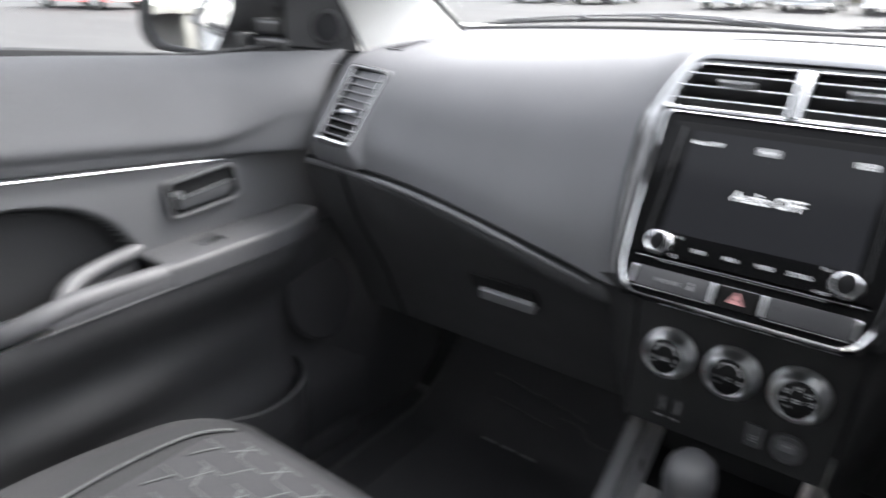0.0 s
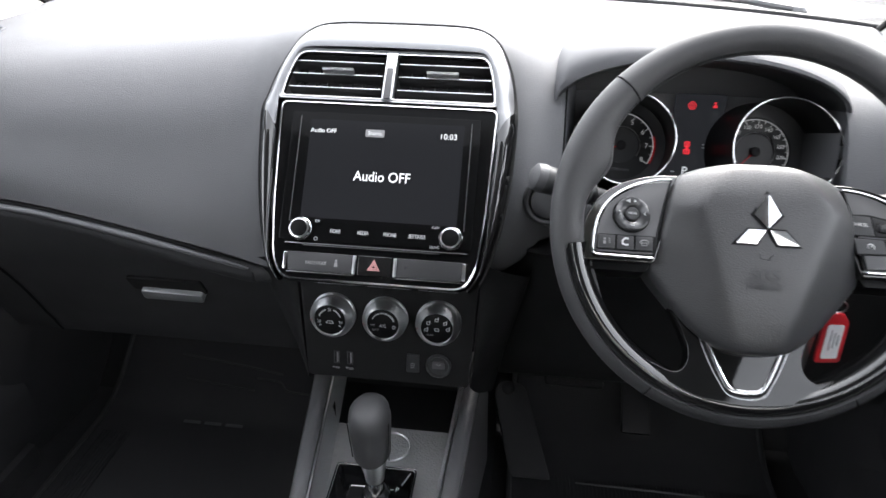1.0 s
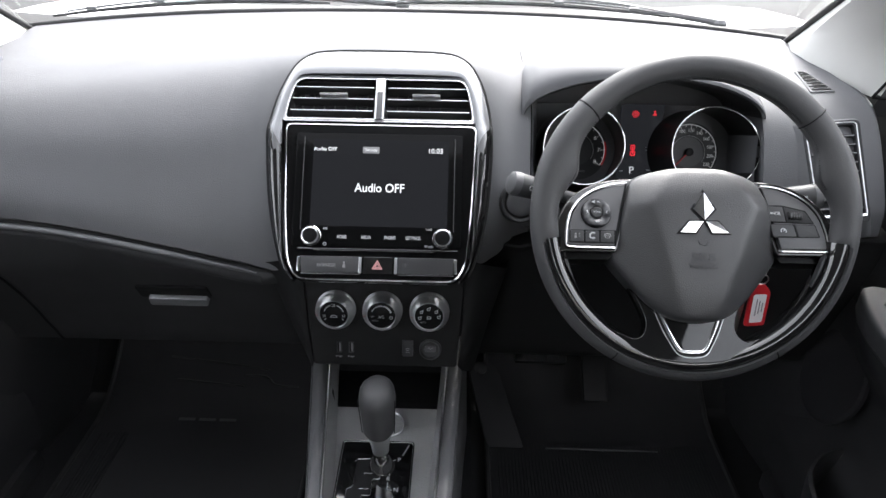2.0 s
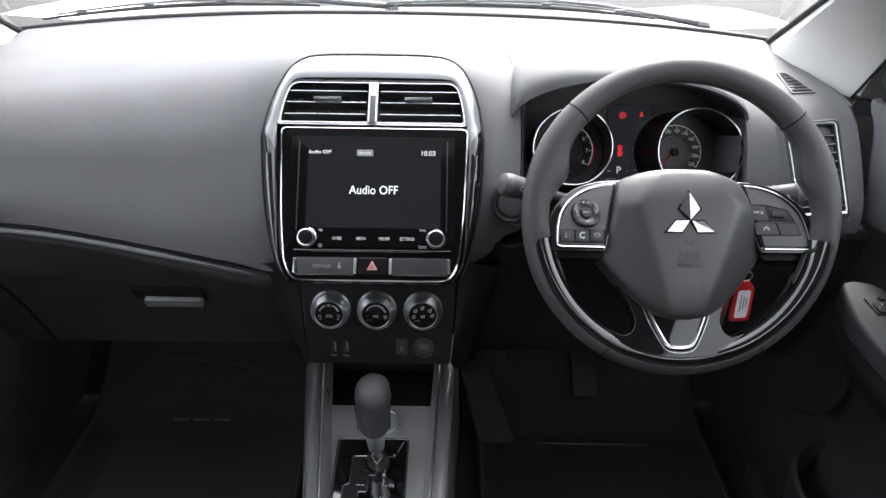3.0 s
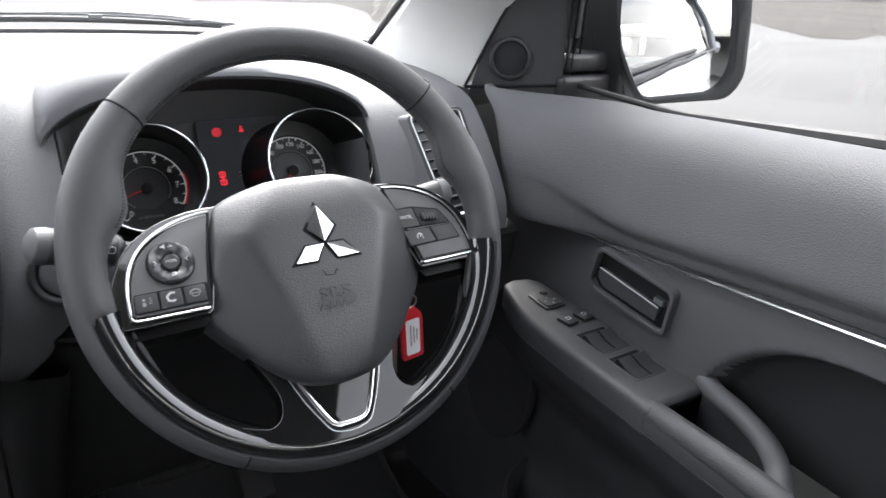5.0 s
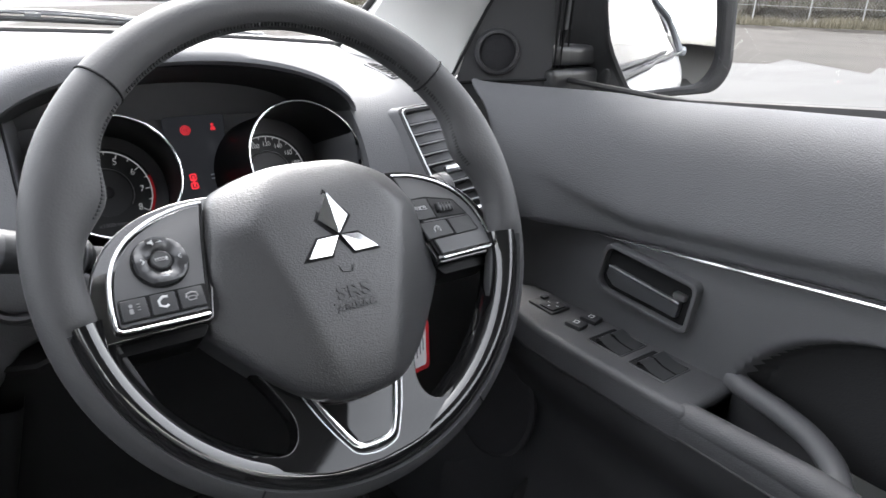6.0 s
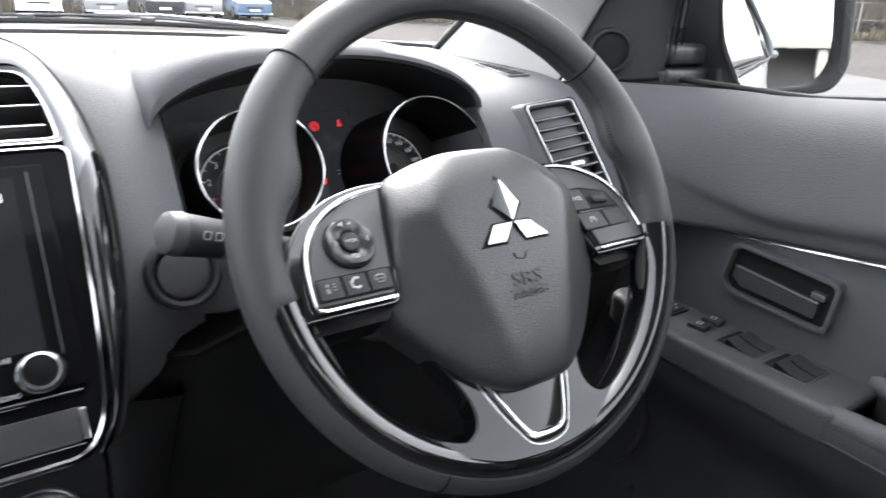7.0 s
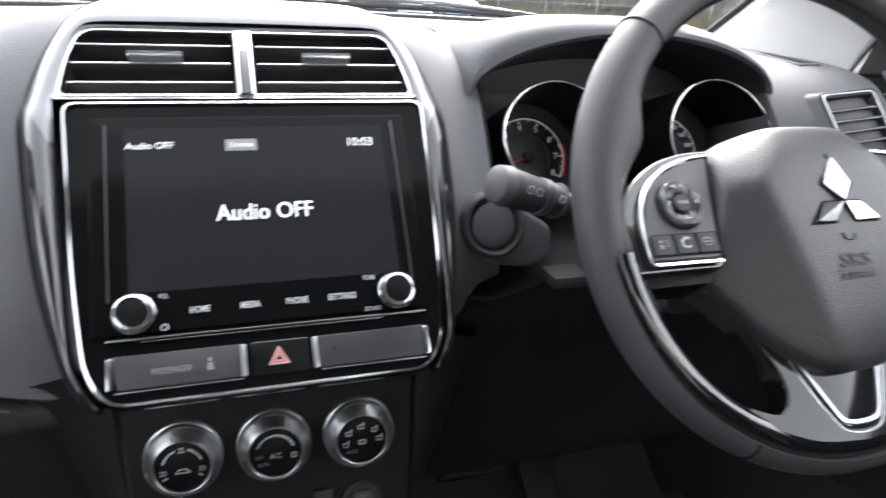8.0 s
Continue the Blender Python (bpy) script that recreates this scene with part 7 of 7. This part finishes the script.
def ground_mat():
    m = bpy.data.materials.new("worn_asphalt")
    m.use_nodes = True
    n, l = m.node_tree.nodes, m.node_tree.links
    b = n["Principled BSDF"]
    b.inputs["Roughness"].default_value = 0.9
    g = n.new("ShaderNodeNewGeometry")
    t1, t2, cr, mx = n.new("ShaderNodeTexNoise"), n.new("ShaderNodeTexNoise"), n.new("ShaderNodeValToRGB"), n.new("ShaderNodeMix")
    t1.inputs["Scale"].default_value, t1.inputs["Detail"].default_value = 0.35, 8
    t2.inputs["Scale"].default_value, t2.inputs["Detail"].default_value = 60, 3
    l.new(g.outputs["Position"], t1.inputs["Vector"])
    l.new(g.outputs["Position"], t2.inputs["Vector"])
    cr.color_ramp.elements[0].position, cr.color_ramp.elements[1].position = 0.35, 0.7
    cr.color_ramp.elements[0].color, cr.color_ramp.elements[1].color = (0.0195, 0.0195, 0.019, 1), (0.031, 0.0305, 0.0295, 1)
    l.new(t1.outputs["Fac"], cr.inputs[0])
    mx.data_type, mx.blend_type = "RGBA", "MULTIPLY"
    mx.inputs["Factor"].default_value = 0.35
    l.new(cr.outputs[0], mx.inputs["A"])
    l.new(t2.outputs["Color"], mx.inputs["B"])
    # faint tracks worn into the surface
    mp, t3, r3, m3 = n.new("ShaderNodeMapping"), n.new("ShaderNodeTexNoise"), n.new("ShaderNodeMapRange"), n.new("ShaderNodeMix")
    mp.inputs["Rotation"].default_value, mp.inputs["Scale"].default_value = (0, 0, 0.5), (0.05, 1.1, 1)
    t3.inputs["Scale"].default_value, t3.inputs["Detail"].default_value = 1.0, 5
    r3.inputs["From Min"].default_value, r3.inputs["From Max"].default_value, r3.inputs["To Min"].default_value = 0.40, 0.56, 0.80
    l.new(g.outputs["Position"], mp.inputs["Vector"])
    l.new(mp.outputs[0], t3.inputs["Vector"])
    l.new(t3.outputs["Fac"], r3.inputs["Value"])
    m3.data_type, m3.blend_type = "RGBA", "MULTIPLY"
    m3.inputs["Factor"].default_value = 1.0
    l.new(mx.outputs["Result"], m3.inputs["A"])
    l.new(r3.outputs[0], m3.inputs["B"])
    l.new(m3.outputs["Result"], b.inputs["Base Color"])
    return m


M_ASPHALT = ground_mat()
M_GRASS = mat("dry_grass", (0.13, 0.118, 0.088), 0.95, spec=0.1, blotch=0.45, blotch_size=0.8)
M_DIRT = mat("bare_earth", (0.031, 0.0285, 0.0255), 0.95, spec=0.1, blotch=0.45, blotch_size=2.5)
M_HEDGE = mat("bare_hedge", (0.125, 0.112, 0.090), 0.95, spec=0.1, blotch=0.4, blotch_size=0.5)
M_POST = mat("fence_metal", (0.30, 0.30, 0.29), 0.6, metal=0.4)
M_CARGLASS = mat("dark_car_glass", (0.02, 0.022, 0.025), 0.08, spec=0.6)
M_TYRE = mat("tyre_rubber", (0.02, 0.02, 0.02), 0.8)
M_RIM = mat("alloy_rim", (0.45, 0.45, 0.46), 0.35, metal=0.9)
M_CONCRETE = mat("pale_concrete", (0.12, 0.115, 0.10), 0.85, blotch=0.2, blotch_size=1.0)
M_BEAM = mat("weathered_beam_paint", (0.12, 0.118, 0.106), 0.7, blotch=0.15, blotch_size=0.6)
M_CLADDING = mat("white_cladding", (0.72, 0.72, 0.70), 0.5, blotch=0.08, blotch_size=1.5)
M_HALL = mat("grey_cladding", (0.13, 0.13, 0.128), 0.6, blotch=0.1, blotch_size=1.5)
M_LAMPGLASS = mat("headlamp_glass", (0.75, 0.76, 0.78), 0.15, spec=0.6)
PAINT = {"white": M_WHITE, "silver": mat("silver_car_paint", (0.45, 0.46, 0.47), 0.25, metal=0.5, coat=0.6), "blue": mat("blue_grey_car_paint", (0.12, 0.18, 0.26), 0.25, coat=0.6),
         "dark": mat("dark_car_paint", (0.03, 0.032, 0.036), 0.25, coat=0.6), "red": mat("red_car_paint", (0.45, 0.05, 0.045), 0.25, coat=0.6)}

g = bmesh.new()
for x, y in ((-900, -900), (900, -900), (900, 900), (-900, 900)):
    g.verts.new((x, y, 0))
g.faces.new(g.verts)
tagged(link("ground", g, M_ASPHALT, False), "worn pale grey asphalt of a parking lot", "ground", kind="structure")


def bank(name, pts, depth, height, material, label, seed, tuft=False):
    """A rough strip of growth along a line, of many small blades or twigs."""
    rnd = random.Random(seed)
    verts, faces = [], []
    for (x0, y0), (x1, y1) in zip(pts, pts[1:]):
        length = math.hypot(x1 - x0, y1 - y0)
        nx, ny = -(y1 - y0) / length, (x1 - x0) / length
        for _ in range(int(length * 420)):
            t, d = rnd.random(), rnd.random() ** 0.8 * depth
            x, y = x0 + (x1 - x0) * t + nx * d, y0 + (y1 - y0) * t + ny * d
            h = height * (0.25 + 0.75 * rnd.random() ** 1.6) * (0.5 + 0.5 * d / depth) * (0.7 + 0.5 * noise.noise((x * 0.3, y * 0.3, seed)))
            a, w = rnd.random() * 6.28, 0.010 + 0.028 * rnd.random()
            lx, ly = (rnd.random() - 0.5) * 0.5 * h, (rnd.random() - 0.5) * 0.5 * h
            i = len(verts)
            z = 0.35 * height * d / depth
            verts += [(x - w * math.cos(a), y - w * math.sin(a), z * 0.5), (x + w * math.cos(a), y + w * math.sin(a), z * 0.5), (x + lx, y + ly, z + abs(h))]
            faces.append((i, i + 1, i + 2))
    me = bpy.data.meshes.new(name)
    me.from_pydata(verts, [], faces)
    me.materials.append(material)
    return tagged(new(name, me), label, name.replace("_", " "), kind="stuff")


bank("grass_verge", [(110, 8), (54, 11), (36, 20), (17, 41), (-50, 41)], 5.0, 0.9, M_GRASS, "dry straw-coloured grass along the edge of the lot", 3)
def dirt_strip(pts, width):
    """Bare earth with an uneven edge and wheel ruts in front of the verge."""
    lines = []
    for (x0, y0), (x1, y1) in zip(pts, pts[1:]):
        length = math.hypot(x1 - x0, y1 - y0)
        nx, ny = (y1 - y0) / length, -(x1 - x0) / length
        for k in range(int(length / 0.8)):
            t = k * 0.8 / length
            x, y = x0 + (x1 - x0) * t, y0 + (y1 - y0) * t
            w = width * (0.75 + 0.35 * noise.noise((x * 0.12, y * 0.12, 5.0)) + 0.12 * noise.noise((x * 0.9, y * 0.9, 2.0)))
            lines.append([(x - nx * w * a + nx * 3 * (a == 0), y - ny * w * a + ny * 3 * (a == 0), 0.004 + 0.02 * math.sin(a * 9.0) ** 2 * (0.0 < a < 1.0)) for a in (0.0, 0.1, 0.2, 0.3, 0.4, 0.5, 0.6, 0.7, 0.8, 0.9, 1.0)])
    return tagged(link("dirt_strip", grid(lines), M_DIRT), "brown bare earth with ruts beside the asphalt", "ground", kind="structure")


dirt_strip([(110, 8), (54, 11), (36, 20), (17, 41)], 34.0)
bank("hedge", [(115, 13), (58, 16), (40, 25), (19, 46), (-55, 46)], 4.0, 5.2, M_HEDGE, "bare brown hedge behind the fence", 7)


def build_fence(pts):
    f = thing("chain_fence", None, "grey wire fence on steel posts along the lot", "fence")
    for (x0, y0), (x1, y1) in zip(pts, pts[1:]):
        n = int(math.hypot(x1 - x0, y1 - y0) / 3)
        for k in range(n):
            x, y = x0 + (x1 - x0) * k / n, y0 + (y1 - y0) * k / n
            part("post", tube([(x, y, 0), (x, y, 1.9)], 0.04, 6), M_POST, f)
        for z in (0.1, 1.0, 1.85):
            part("rail", tube([(x0, y0, z), (x1, y1, z)], 0.012, 5), M_POST, f)
        length = math.hypot(x1 - x0, y1 - y0)
        bm = bmesh.new()
        m = int(length / 0.22)
        for k in range(m):
            for sgn in (1, -1):
                a, b = k / m, min(1, max(0, (k + sgn * 8) / m))
                p, q = Vector((x0 + (x1 - x0) * a, y0 + (y1 - y0) * a, 0.1)), Vector((x0 + (x1 - x0) * b, y0 + (y1 - y0) * b, 1.85))
                e = (q - p).normalized().cross(Vector((-(y1 - y0), x1 - x0, 0)).normalized()) * 0.005
                bm.faces.new([bm.verts.new(v) for v in (p - e, p + e, q + e, q - e)])
        part("wire_mesh", bm, M_POST, f, smooth=False)
    return f


build_fence([(53.0, 11.5), (35.5, 20.5), (16.5, 41.5), (-15, 41.5)])


def build_parked_car(x, y, turn, paint, van=False):
    c = thing("parked_car", pose(x, y, 0, 0, 0, turn), paint + (" van" if van else " hatchback") + " parked at the far side of the lot", "car", "parked cars")
    tall = 1.9 if van else 1.47
    side = [(-2.05, 0.35), (-2.10, 0.62), (-2.02, 0.86), (-1.25, 0.98), (-0.55, tall - 0.06), (0.0, tall), (1.2, tall - 0.03), (1.85, 1.02), (2.02, 0.85), (2.05, 0.40), (1.9, 0.25), (-1.9, 0.25)]
    side = [tuple(p)[:2] for p in smooth_line([(a, b, 0) for a, b in side], 3, closed=True)]
    rows = []
    for w, k in ((-0.86, 0.93), (-0.83, 1.0), (-0.5, 1.01), (0, 1.02), (0.5, 1.01), (0.83, 1.0), (0.86, 0.93)):
        rows.append([((1.0 if abs(w) < 0.84 else 0.985) * a, (w * (1 - 0.22 * max(0, (b - 0.95) / 0.5))), 0.25 + (b - 0.25) * (1 if b < 0.95 else k)) for a, b in side])
    part("body", grid(rows, True, cap=True), PAINT[paint], c)
    zt = tall - 0.12
    part("front_window", moved(grid([[(-1.20, -0.66, 1.00), (-1.20, 0.66, 1.00)], [(-0.66, -0.58, zt), (-0.66, 0.58, zt)]]), pose(-0.06, 0, 0.03)), M_CARGLASS, c)
    for s in (-1, 1):
        part("side_window", grid([[(-0.85, s * 0.845, 1.0), (1.4, s * 0.845, 1.02)], [(-0.35, s * 0.735, zt), (1.05, s * 0.735, zt)]]), M_CARGLASS, c)
        part("headlamp", box(0.10, 0.30, 0.13, (-2.02, s * 0.58, 0.74), 0.03), M_LAMPGLASS, c)
        for a in (-1.30, 1.28):
            wh = part("wheel", moved(lathe([(0.20, -0.10), (0.31, -0.09), (0.32, 0.0), (0.31, 0.09), (0.20, 0.10)], 24), pose(a, s * 0.78, 0.32, 90, 0, 0)), M_TYRE, c)
            part("rim", moved(lathe([(0.20, -0.102), (0.05, -0.105), (0.05, 0.105), (0.20, 0.102)], 20), pose(a, s * 0.78, 0.32, 90, 0, 0)), M_RIM, wh)
    part("grille", box(0.04, 0.9, 0.16, (-2.08, 0, 0.62), 0.02), M_TYRE, c)
    part("number_plate", box(0.02, 0.52, 0.11, (-2.11, 0, 0.46), 0.005), M_PAPER, c)
    return c


for x, y, turn, paint, van in ((-7.6, 30.0, 85, "silver", False), (-4.9, 30.0, 90, "silver", False), (-2.2, 29.6, 92, "white", False), (-13.5, 30.5, 90, "dark", False), (-16.2, 30, 88, "white", False), (-22, 29.5, 90, "silver", False),
                            (2.6, 37.2, 90, "white", False), (5.2, 37.0, 90, "silver", False), (7.6, 37.0, 92, "dark", False), (9.6, 37.4, 88, "silver", False), (11.9, 37.0, 90, "blue", False),
                            (-24.5, 12.6, 10, "red", False), (-22.5, 16.0, 0, "dark", False), (-23.0, 19.4, 0, "white", True)):
    build_parked_car(x, y, turn, paint, van)


def build_canopy():
    """The white building with a raised deck behind the car, which the mirrors show."""
    b = thing("canopy_building", pose(6.0, -16, 0), "white clad building with a canopy on pale posts", "building")
    part("fascia", box(22, 8, 3.4, (0, 0, 4.0), 0.05), M_CLADDING, b)
    part("beam", box(22.2, 0.4, 0.35, (0, 4.1, 2.13), 0.03), M_BEAM, b)
    for k in range(7):
        part("post", box(0.42, 0.35, 1.95, (-9.8 + 3.2 * k, 4.0, 0.975), 0.03), M_BEAM, b)
    part("rear_wall", box(22, 0.3, 2.3, (0, -1.5, 1.15), 0.02), M_HALL, b)
    b = thing("low_building", pose(-16, -14, 0), "pale clad hall with dark windows", "building")
    part("wall", box(12, 8, 5.0, (0, 0, 2.5), 0.05), M_HALL, b)
    for k in range(4):
        part("window", box(1.6, 0.1, 1.4, (-4.2 + 2.8 * k, 4.03, 1.8), 0.02), M_CARGLASS, b)
    part("roof_edge", box(12.4, 8.4, 0.3, (0, 0, 5.1), 0.03), M_CONCRETE, b)


build_canopy()
